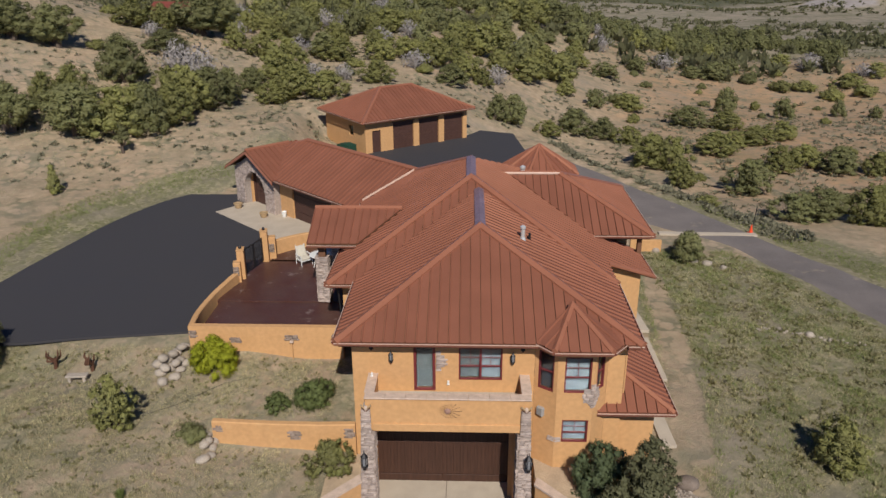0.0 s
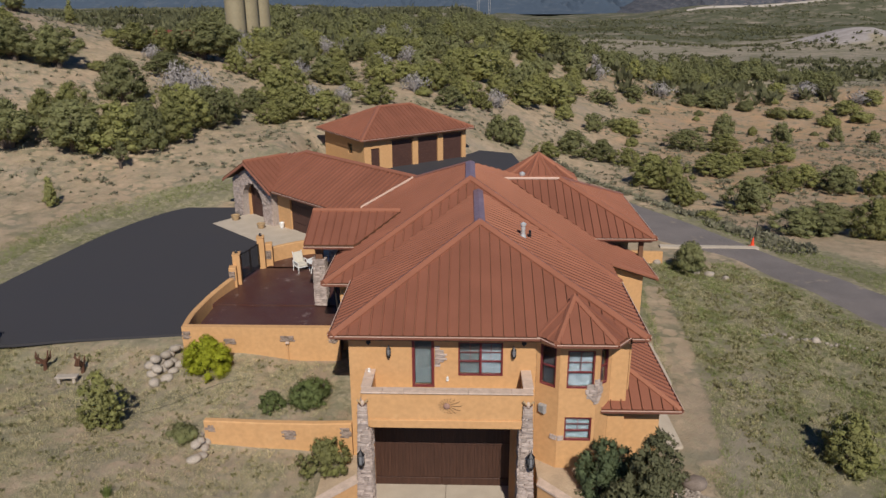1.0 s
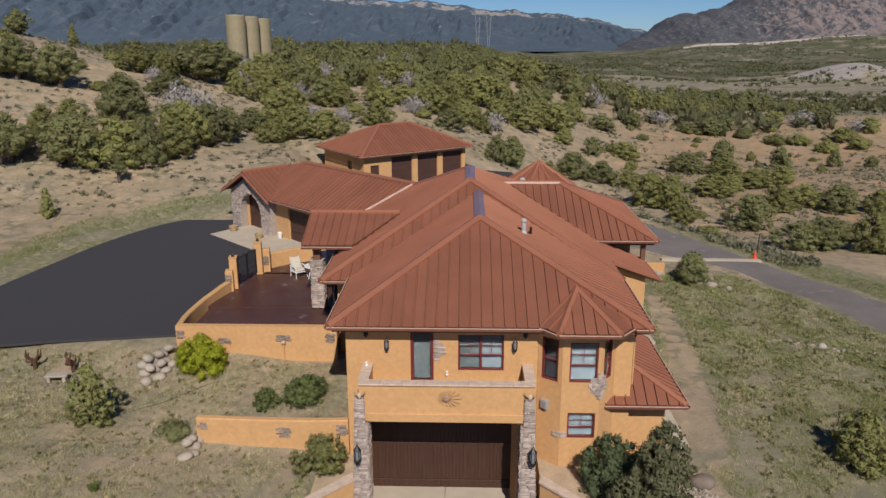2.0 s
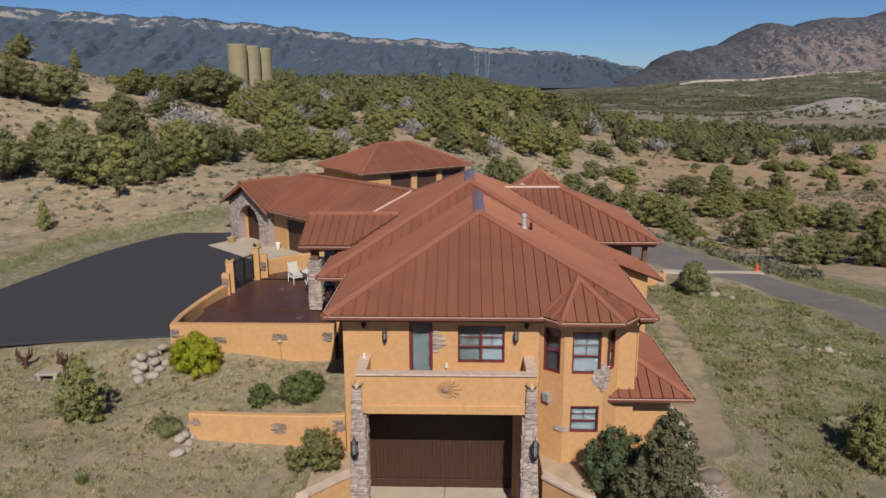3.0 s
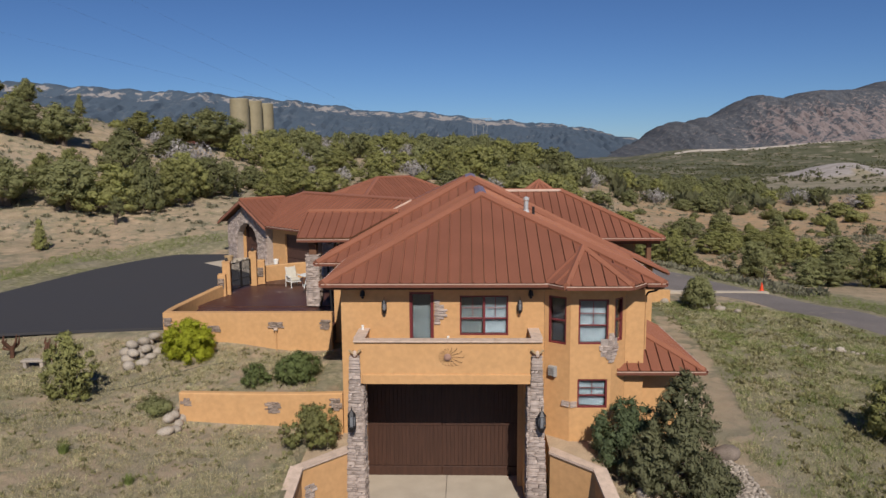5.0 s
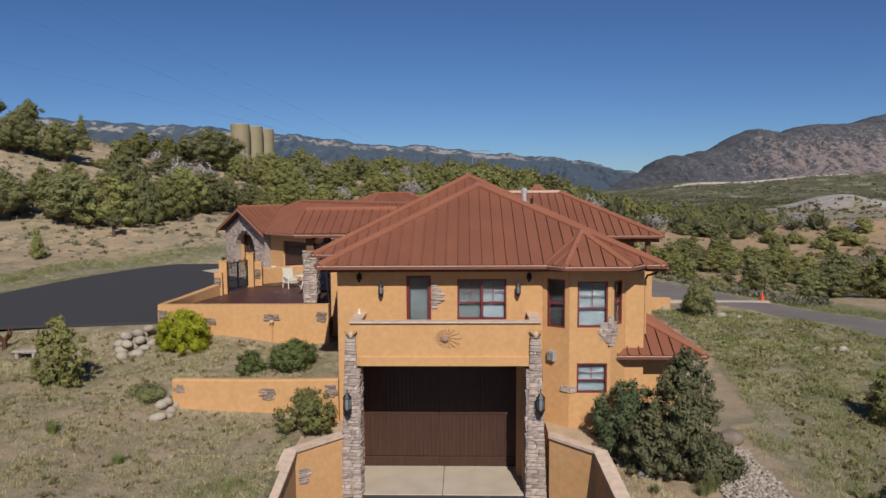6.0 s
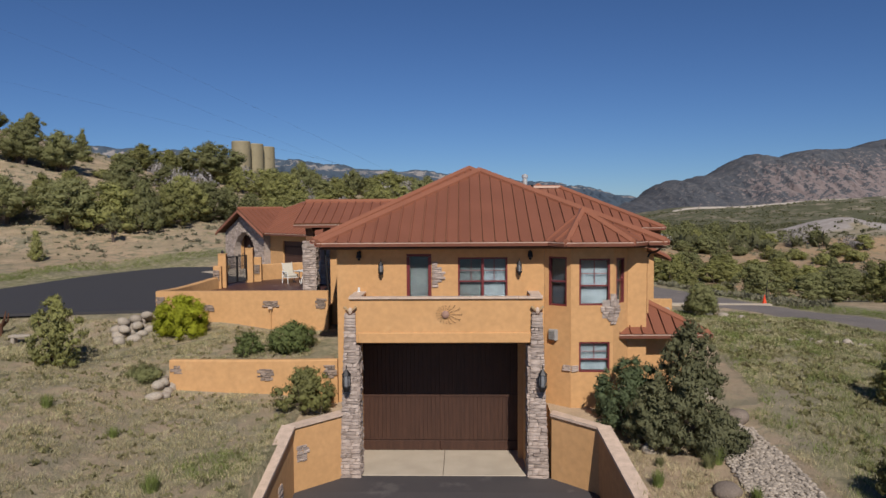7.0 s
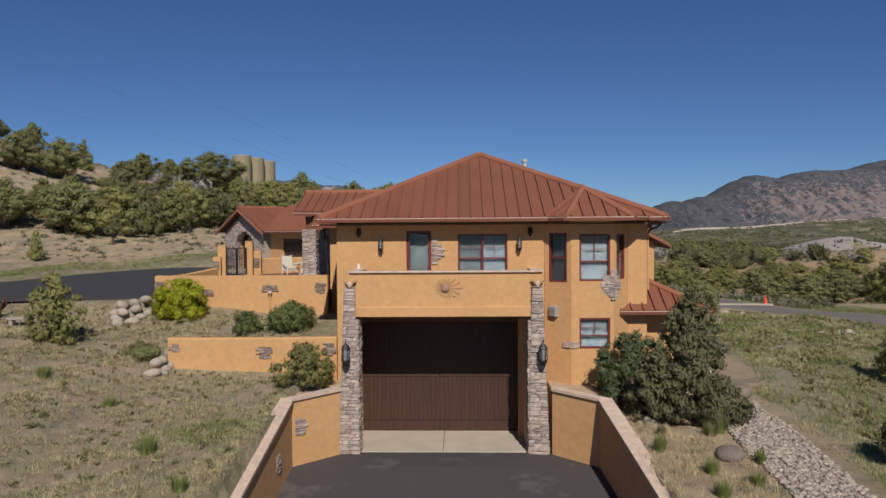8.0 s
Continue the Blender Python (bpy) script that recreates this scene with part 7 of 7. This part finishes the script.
for p_, q_ in zip([(6.85, 26.85, 7.55), (6.72, 27.0, 7.38), (6.5, 27.2, 7.28)], [(6.72, 27.0, 7.38), (6.5, 27.2, 7.28), (6.45, 27.25, 7.15)]):
    tube(bm, p_, q_, 0.035, n=8)
spout = part("downpipe", bm, DARK, house)
bm = bmesh.new()
tube(bm, (6.45, 27.25, 7.15), (6.45, 27.25, 5.2), 0.035, n=8)
part("lower_pipe", bm, STUCCO, spout, "ochre-painted lower pipe")
bm = bmesh.new()
for p_, q_ in zip([(-6.1, 32.6, 7.6), (-5.9, 32.8, 7.4)], [(-5.9, 32.8, 7.4), (-5.75, 32.9, 4.9)]):
    tube(bm, p_, q_, 0.045, n=8)
part("downpipe", bm, DARK, house)

# porch posts
for x, y, z0, z1 in ((9.35, 38.75, 1.6, 7.7), (9.35, 46.7, 1.2, 7.7), (6.75, 38.75, 1.8, 7.7)):
    part("porch_post", boxes(((x, y, (z0 + z1) / 2 - 0.6), (0.3, 0.3, z1 - z0 - 1.2), 0, 0.02)), STUCCO, house)
    part("porch_post", boxes(((x, y, z1 - 0.6), (0.24, 0.24, 1.2), 0, 0.02)), SOFFIT, house)
part("porch_beam", boxes(((8.2, 38.75, 7.6), (3.4, 0.2, 0.24))), SOFFIT, house)
part("porch_floor", boxes(((8.1, 42.7, 1.9), (3.4, 8.6, 0.5))), CONCRETE, house)
tagged(part("wall_porch", boxes(((13.0, 51.6, 1.9), (2.2, 0.3, 1.4), -4, 0.02)), STUCCO), "low ochre stucco wall beside the porch", "garden wall", kind="structure")
# stone columns of the patio porch
for x, y in ((-7.25, 36.35), (-7.25, 40.6)):
    col = part("porch_column", boxes(((x, y, 6.05), (0.5, 0.5, 2.4))), MORTAR, house, "ledge-stone porch column")
    stone_face(col, pose(x - 0.3, y - 0.27, 0), lambda z: [(0, 0.6)], 2.5, 61, 0.12, 4.86)
    stone_face(col, pose(x - 0.27, y + 0.3, 0, 0, 0, -90), lambda z: [(0, 0.6)], 2.5, 62, 0.12, 4.86)
    stone_face(col, pose(x + 0.27, y - 0.3, 0, 0, 0, 90), lambda z: [(0, 0.6)], 2.5, 63, 0.12, 4.86)
    part("porch_post", boxes(((x, y, 7.7), (0.36, 0.36, 0.95), 0, 0.015)), SOFFIT, house)
part("porch_beam", boxes(((-7.25, 38.45, 8.0), (0.3, 5.0, 0.3))), SOFFIT, house)

# ---------------------------------------------------------------- gate and its stepped pillars
for name, steps in (("gate_pillar", (((-12.42, 39.12), 0.62, 6.55), ((-12.52, 38.62), 0.5, 6.0))), ("gate_pillar", (((-11.78, 41.7), 0.62, 6.7), ((-11.45, 42.15), 0.5, 6.2)))):
    e = thing(name, "stepped ochre stucco gate pillar with stone inset", "pillar", "gate pillars")
    for (x, y), w, z1 in steps:
        part("shaft", boxes(((x, y, (4.2 + z1) / 2), (0.4, w, z1 - 4.2), 12, 0.025)), STUCCO, e)
    (x, y), w, z1 = steps[0]
    part("cap", boxes(((x, y, z1 + 0.02), (0.43, w + 0.03, 0.04), 12, 0.012)), STUCCO, e)
    bm = bmesh.new()
    lathe(bm, [(0.05, 0), (0.09, 0.03), (0.08, 0.1), (0.03, 0.17)], at=(x, y, z1 + 0.06), n=8)
    part("lamp", bm, DARK, e, "small iron pillar lamp")
    st_ = part("stone_patch", boxes(((x, y, 5.5), (0.05, 0.05, 0.05))), MORTAR, e)
    stone_face(st_, pose(steps[1][0][0] - 0.15, steps[1][0][1] - 0.3, 0, 0, 0, 12), lambda z: [(0.02, 0.32)], 0.5, 71, 0.09, 5.3, BROWNSTONE)
gate = thing("iron_gate", "dark wrought-iron double gate with dense bars", "gate", at=(-12.32, 39.42, 4.95), turn=math.degrees(math.atan2(2.0, 0.5)))
for x0 in (0.02, 1.04):
    bm = boxes(((x0 + 0.49, 0, 0.04), (0.98, 0.035, 0.04)), ((x0 + 0.49, 0, 1.42), (0.98, 0.035, 0.04)), ((x0 + 0.02, 0, 0.73), (0.04, 0.035, 1.36)), ((x0 + 0.96, 0, 0.73), (0.04, 0.035, 1.36)), ((x0 + 0.49, 0, 0.5), (0.9, 0.03, 0.025)))
    leaf = part("gate_leaf", bm, DARK, gate)
    for k in range(12):
        bm = bmesh.new()
        tube(bm, (x0 + 0.09 + k * 0.073, 0, 0.05), (x0 + 0.09 + k * 0.073, 0, 1.5 + 0.06 * math.sin(k)), 0.011, n=6)
        part("bar", bm, DARK, leaf)
    for k in range(4):
        bm = bmesh.new()
        c0 = Vector((x0 + 0.17 + k * 0.215, 0, 0.95))
        ring_ = [c0 + Vector((0.09 * math.cos(a), 0, 0.12 * math.sin(a))) for a in np.linspace(0, 2 * math.pi, 13)]
        for p_, q_ in zip(ring_, ring_[1:]):
            tube(bm, p_, q_, 0.01, n=5)
        part("scroll", bm, DARK, leaf)


# ---------------------------------------------------------------- patio furniture
def lounge_chair(x, y, z, turn):
    e = thing("patio_chair", "white metal patio armchair with cream cushions", "chair", "patio chairs", at=(x, y, z), turn=turn)
    part("seat_cushion", boxes(((0, 0, 0.42), (0.6, 0.6, 0.14), 0, 0.04)), CUSHION, e)
    bm = bmesh.new()
    bmesh.ops.create_cube(bm, size=1.0, matrix=pose(0, 0.34, 0.74, -16) @ Matrix.Diagonal((0.58, 0.13, 0.66, 1)))
    bmesh.ops.bevel(bm, geom=bm.edges[:], offset=0.045, segments=1, affect="EDGES")
    part("back_cushion", bm, CUSHION, e)
    for s in (-1, 1):
        bm = bmesh.new()
        tube(bm, (s * 0.35, -0.3, 0.6), (s * 0.35, 0.34, 0.62), 0.03, n=8)
        part("armrest", bm, WHITE, e)
        for yy, zz in ((-0.3, 0.6), (0.3, 0.62)):
            bm = bmesh.new()
            tube(bm, (s * 0.35, yy * 1.12, 0), (s * 0.35, yy, zz), 0.022, n=8)
            part("leg", bm, WHITE, e)
        bm = bmesh.new()
        tube(bm, (s * 0.28, 0.30, 0.35), (s * 0.28, 0.48, 1.1), 0.02, n=8)
        part("back_post", bm, WHITE, e)
    part("seat_frame", boxes(((0, 0, 0.32), (0.68, 0.62, 0.04))), WHITE, e)
    return e


lounge_chair(-9.35, 41.1, 4.86, 40)
lounge_chair(-8.15, 42.3, 4.86, 10)
e = thing("patio_table", "white round metal patio table", "table", at=(-8.35, 40.95, 4.86))
bm = bmesh.new()
lathe(bm, [(0.62, 0.66), (0.65, 0.68), (0.65, 0.70), (0.6, 0.71)], n=24)
part("tabletop", bm, WHITE, e)
for i in range(4):
    a = 0.785 + i * 1.571
    bm = bmesh.new()
    tube(bm, (0.5 * math.cos(a), 0.5 * math.sin(a), 0), (0.32 * math.cos(a), 0.32 * math.sin(a), 0.67), 0.025, n=8)
    part("leg", bm, WHITE, e)
e = thing("table_vase", "dark vase on the patio table", "vase", at=(-8.35, 40.95, 5.57))
bm = bmesh.new()
lathe(bm, [(0.07, 0), (0.12, 0.1), (0.09, 0.22), (0.05, 0.28), (0.07, 0.32)], n=14)
part("body", bm, DARK, e)


def pot(x, y, z, r0, h, material, label):
    e = thing("plant_pot", label, "pot", "pots before the garage", at=(x, y, z))
    bm = bmesh.new()
    lathe(bm, [(r0 * 0.65, 0), (r0 * 0.8, h * 0.2), (r0, h * 0.75), (r0 * 1.08, h * 0.85), (r0 * 1.08, h), (r0 * 0.9, h), (r0 * 0.85, h * 0.85)], n=18)
    part("body", bm, material, e)
    return e


pot(-16.6, 52.3, 4.58, 0.3, 0.38, CLAY, "wide glazed clay pot on the apron")
pot(-14.2, 50.3, 4.57, 0.28, 0.36, CLAY, "wide glazed clay pot on the apron")
pot(-12.75, 50.35, 4.57, 0.17, 0.42, WHITE, "white urn beside the garage door")
e = thing("garden_tap", "ochre-painted standpipe against the patio wall", "standpipe", at=(-8.05, 31.95, 3.2))
bm = bmesh.new()
tube(bm, (0, 0, 0), (0, 0, 1.5), 0.03, n=8)
part("pipe", bm, STUCCO, e)
part("head", boxes(((0, -0.02, 1.55), (0.17, 0.14, 0.1), 0, 0.02)), STUCCO_TRIM, e)

# skip beside the workshop
e = thing("refuse_skip", "dark green steel refuse skip", "skip", at=(-11.6, 71.2, gz(-11.6, 71.2)), turn=-35)
part("body", boxes(((0, 0, 0.5), (1.7, 1.0, 0.9), 0, 0.03)), GREENBIN, e)
for s in (-1, 1):
    bm = bmesh.new()
    bmesh.ops.create_cube(bm, size=1.0, matrix=pose(s * 0.43, 0, 1.02, 0, s * 8, 0) @ Matrix.Diagonal((0.84, 1.04, 0.05, 1)))
    part("lid", bm, GREENBIN, e)
    part("foot", boxes(((s * 0.7, 0, 0.05), (0.12, 0.9, 0.1))), DARK, e)

# ---------------------------------------------------------------- stones in the yard
def boulder(x, y, r0, seed, material=None, label="pale rounded boulder in the yard", group="yard boulders", flat=0.75):
    rr = np.random.RandomState(seed)
    v, f = ICO2
    d = rr.normal(size=(6, 3))
    k = 1 + 0.11 * np.sin(v @ d.T * 2.2 + rr.uniform(0, 6, 6)).sum(1, keepdims=True) / 2.2
    q = v * k * r0 * np.array([1.15, 0.95, flat])
    me = bpy.data.meshes.new("boulder")
    me.from_pydata(q.tolist(), [], f)
    me.shade_smooth()
    me.materials.append(material or ROCK)
    o = new("boulder", me)
    o.matrix_world = pose(x, y, gz(x, y) + r0 * flat * 0.45, rr.uniform(-15, 15), rr.uniform(-15, 15), rr.uniform(0, 360))
    return tagged(o, label, "boulder", group)


for i, (x, y, r0) in enumerate(((-14.1, 31.0, 0.27), (-13.75, 31.35, 0.25), (-13.5, 31.75, 0.26), (-13.3, 32.2, 0.24), (-13.85, 30.5, 0.27), (-13.45, 30.85, 0.26), (-13.2, 31.3, 0.24), (-13.55, 29.95, 0.28), (-13.1, 30.3, 0.24), (-13.0, 30.75, 0.22), (-12.85, 31.2, 0.22),
                                (-10.72, 27.2, 0.24), (-10.68, 26.75, 0.25), (-10.4, 26.85, 0.21), (-10.55, 26.05, 0.26), (-10.35, 26.4, 0.2), (-10.42, 27.2, 0.22))):
    boulder(x, y, r0, 200 + i)
for i, (x, y, r0, up) in enumerate(((-13.85, 31.0, 0.24, 0.32), (-13.5, 31.3, 0.23, 0.32), (-13.25, 31.75, 0.22, 0.32), (-13.6, 30.5, 0.24, 0.3), (-13.2, 30.8, 0.22, 0.3), (-10.55, 26.9, 0.2, 0.26))):
    boulder(x, y, r0, 230 + i, label="pale boulder lying on the heap").location.z += up
boulder(9.0, 25.9, 0.42, 240, BROWNROCK, "brown boulder on the lawn")
boulder(6.85, 20.4, 0.36, 241, BROWNROCK, "grey flat boulder beside the stone bed", flat=0.55)
boulder(5.6, 23.4, 0.26, 242)
for i in range(26):
    t = i / 25
    boulder(16.3 + 5.3 * t + random.Random(i).uniform(-0.1, 0.1), 38.8 - 1.2 * t + 0.25 * math.sin(t * 5) + random.Random(i + 50).uniform(-0.2, 0.2), 0.24 if i == 13 else 0.06 + 0.06 * random.Random(i + 9).random(), 260 + i, ROCK, "pale stone in the lawn's edging row", "edging stones")
for i, (x, y, r0) in enumerate(((15.9, 49.6, 0.3), (16.7, 49.1, 0.34), (17.6, 48.5, 0.25), (13.7, 51.4, 0.3))):
    boulder(x, y, r0, 290 + i, ROCK, "pale boulder beside the road", "road boulders")

# stone bed of river cobbles
bed = [(8.7, 26.0), (9.35, 25.2), (9.5, 22.8), (9.4, 20.9), (9.3, 18.8), (9.1, 16.0), (7.5, 16.0), (7.5, 18.5), (7.4, 20.6), (7.7, 23.6), (8.1, 25.4)]
rr = np.random.RandomState(5)
V_, F_, k_ = [], [], 0
v1, f1 = ICO1
f1 = np.array(f1)
while k_ < 5200:
    x, y = rr.uniform(7.2, 9.6), rr.uniform(16.0, 27.0)
    if not inside_poly(x, y, bed):
        continue
    s = rr.uniform(0.03, 0.08)
    a = rr.uniform(0, 6.28)
    q = v1 * np.array([s * rr.uniform(0.9, 1.5), s, s * 0.62])
    q = np.stack([q[:, 0] * math.cos(a) - q[:, 1] * math.sin(a), q[:, 0] * math.sin(a) + q[:, 1] * math.cos(a), q[:, 2]], -1)
    V_.append(q + np.array([x, y, gz(x, y) + rr.uniform(0.0, 0.07)]))
    F_.append(f1 + k_ * len(v1))
    k_ += 1
me = bpy.data.meshes.new("river_rock_bed")
me.from_pydata(np.concatenate(V_).tolist(), [], np.concatenate(F_).tolist())
me.shade_smooth()
me.materials.append(RIVERROCK)
tagged(new("river_rock_bed", me), "bed of pale river cobbles", "cobbles", kind="stuff")

# walks and strips of concrete
def strip(name, line, w, lift, material, label):
    bm = bmesh.new()
    for (ax, ay), (bx, by) in zip(line, line[1:]):
        d = Vector((bx - ax, by - ay, 0)).normalized()
        s = Vector((d.y, -d.x, 0)) * w / 2
        q = [(ax + s.x, ay + s.y), (bx + s.x, by + s.y), (bx - s.x, by - s.y), (ax - s.x, ay - s.y)]
        prism(bm, q[::1], lambda x, y: gz(x, y) - 0.15, lambda x, y: gz(x, y) + lift)
    bmesh.ops.recalc_face_normals(bm, faces=bm.faces[:])
    return tagged(part(name, bm, material), label, "pavement", kind="structure")


strip("pavement_strip", [(14.9, 55.4), (16.5, 55.3)], 0.5, 0.16, CONCRETE, "pale concrete strip across the gravel road")
strip("pavement_strip", [(16.5, 55.3), (18.4, 55.3), (20.3, 55.3), (22.3, 55.3)], 0.5, 0.16, CONCRETE, "pale concrete strip across the gravel road")
for a, b in (((9.75, 42.0), (10.0, 38.4)), ((9.75, 37.6), (9.8, 33.5)), ((8.75, 31.0), (8.85, 28.1))):
    strip("pavement_walk", [a, b], 0.6, 0.14, CONCRETE, "pale concrete walk along the house")

# traffic cone with a marker stake
e = thing("traffic_cone", "orange traffic cone on the road's edge", "traffic cone", at=(22.0, 55.7, gz(22.0, 55.7) + 0.08))
part("base", boxes(((0, 0, 0.02), (0.42, 0.42, 0.04), 0, 0.01)), ORANGE, e)
bm = bmesh.new()
lathe(bm, [(0.16, 0.04), (0.03, 0.68), (0.02, 0.7)], n=16)
part("body", bm, ORANGE, e)
e = thing("marker_stake", "thin dark marker stake behind the cone", "stake", at=(22.6, 57.0, gz(22.6, 57.0)))
bm = bmesh.new()
tube(bm, (0, 0, -0.1), (0.12, 0, 1.7), 0.03, n=6)
part("pole", bm, DARK, e)

# rusty garden ornaments, a log bench, and cords over the lawn
for x, y, sd in ((-18.95, 30.9, 5), (-17.15, 30.75, 6)):
    r = random.Random(sd)
    e = thing("rusty_stump", "twisted rusty branch ornament in the grass", "ornament", "rusty ornaments", at=(x, y, gz(x, y)))
    bm = bmesh.new()
    tube(bm, (0, 0, -0.1), (0.05, 0, 0.5), 0.10, 0.08, 7)
    part("stem", bm, RUST, e)
    for k in range(6):
        a = r.uniform(0, 6.28)
        bm = bmesh.new()
        p1 = Vector((0.3 * math.cos(a), 0.3 * math.sin(a), r.uniform(0.4, 0.8)))
        tube(bm, (0.04, 0, 0.35), p1, 0.07, 0.05, 6)
        tube(bm, p1, p1 + Vector((0.05, 0.02, r.uniform(0.15, 0.35))), 0.05, 0.02, 6)
        part("branch", bm, RUST, e)
e = thing("stone_bench", "low pale slab bench in the grass", "bench", at=(-17.5, 30.05, gz(-17.5, 30.05)), turn=5)
part("slab", boxes(((0, 0, 0.3), (0.95, 0.36, 0.1), 0, 0.02)), ROCK, e)
for s in (-1, 1):
    part("foot", boxes(((s * 0.33, 0, 0.12), (0.14, 0.3, 0.26), 0, 0.02)), ROCK, e)
for line, material, label in (([(-9.3, 30.4), (-10.7, 29.9), (-12.0, 28.9), (-13.2, 28.1), (-13.8, 27.6)], DARK, "dark hose across the dry lawn"), ([(-14.2, 25.6), (-14.4, 24.6), (-14.1, 23.2), (-13.9, 21.0)], CONCRETE, "pale cord across the dry lawn")):
    bm = bmesh.new()
    q = arc_pts(line, 8)
    rings = []
    for i, (ax, ay) in enumerate(q):
        (cx, cy), (dx, dy) = q[max(i - 1, 0)], q[min(i + 1, len(q) - 1)]
        sd = Vector((dy - cy, cx - dx, 0)).normalized()
        rings.append([bm.verts.new(Vector((ax, ay, gz(ax, ay) + 0.03)) + sd * 0.009 * math.cos(b_) + Vector((0, 0, 0.009 * math.sin(b_)))) for b_ in np.linspace(0, 5.236, 6)])
    for r_, t_ in zip(rings, rings[1:]):
        for i in range(6):
            bm.faces.new((r_[i], r_[(i + 1) % 6], t_[(i + 1) % 6], t_[i]))
    bmesh.ops.recalc_face_normals(bm, faces=bm.faces[:])
    tagged(part("garden_hose", bm, material), label, "hose")

# ---------------------------------------------------------------- far things: tanks, shed, pylon, cables
for x, y, r0, top in ((-45.05, 150, 1.87, 22.4), (-43.5, 154, 1.87, 22.2), (-42.2, 158, 1.87, 21.9)):
    z = min(gz(x, y), 13.0) - 1
    e = thing("storage_tank", "tall tan cylindrical storage tank", "tank", "storage tanks", at=(x, y, z))
    bm = bmesh.new()
    h = top - z
    lathe(bm, [(r0, 0), (r0, h - 0.2), (r0 * 0.96, h - 0.05), (r0 * 0.3, h)], n=40)
    part("shell", bm, TANK, e)
    for k in range(1, 5):
        bm = bmesh.new()
        lathe(bm, [(r0 + 0.01, h * k / 5), (r0 + 0.03, h * k / 5 + 0.03), (r0 + 0.01, h * k / 5 + 0.06)], n=40)
        part("band", bm, TANK, e)
x, y = -53.0, 140.0
e = thing("far_shed", "low shed with a dull red roof", "shed", at=(x, y, gz(x, y)))
part("wall", boxes(((0, 0, 1.3), (7, 5, 2.6))), DOORWOOD, e)
bm = bmesh.new()
v_ = [bm.verts.new(q) for q in ((-3.9, -3, 2.5), (3.9, -3, 2.5), (3.9, 0, 3.8), (-3.9, 0, 3.8), (-3.9, 3, 2.5), (3.9, 3, 2.5))]
for f_ in ((0, 1, 2, 3), (3, 2, 5, 4), (0, 3, 4), (1, 5, 2)):
    bm.faces.new([v_[i] for i in f_])
part("roof", bm, REDSHED, e)
px_, py_ = 14.5, 700.0
e = thing("power_pylon", "grey steel two-legged power pylon far off", "pylon", at=(px_, py_, gz(px_, py_)))
ph = 38.5 - gz(px_, py_)
for s_ in (-1, 1):
    bm = bmesh.new()
    for k in (-1, 1):
        tube(bm, (s_ * 5.0, 0, 0), (s_ * 5.0 + k * 2.2, 0, ph), 0.20, 0.14, n=5)
    for f in (0.4, 0.6, 0.8):
        tube(bm, (s_ * 5.0 - 2.2 * f, 0, ph * f), (s_ * 5.0 + 2.2 * f, 0, ph * (f + 0.12)), 0.1, n=4)
    part("leg", bm, PVC, e)
bm = bmesh.new()
for zz in (0.0, 1.6):
    tube(bm, (-11, 0, ph + zz * 0.5), (11, 0, ph + zz * 0.5), 0.16, n=4)
for k in range(10):
    tube(bm, (-11 + 2.2 * k, 0, ph + 0.8 * (k % 2)), (-8.8 + 2.2 * k, 0, ph + 0.8 * ((k + 1) % 2)), 0.1, n=4)
part("cross_arm", bm, PVC, e)
for (ax, az), (bx, bz) in (((-135.6, 46.8), (-66.6, 29.3)), ((-102, 48), (-50, 26.7)), ((-80.5, 47.7), (-36.8, 26.6))):
    bm = bmesh.new()
    sl = (bz - az) / (bx - ax)
    q = [(ax + (bx - ax) * t, 220.0, az + (bz - az) * t) for t in np.linspace(-1.2, 1.5, 14)]
    for p_, q_ in zip(q, q[1:]):
        tube(bm, p_, q_, 0.012, n=4)
    tagged(part("power_cable", bm, WIRE), "thin dark overhead power cable", "cable", "overhead cables")
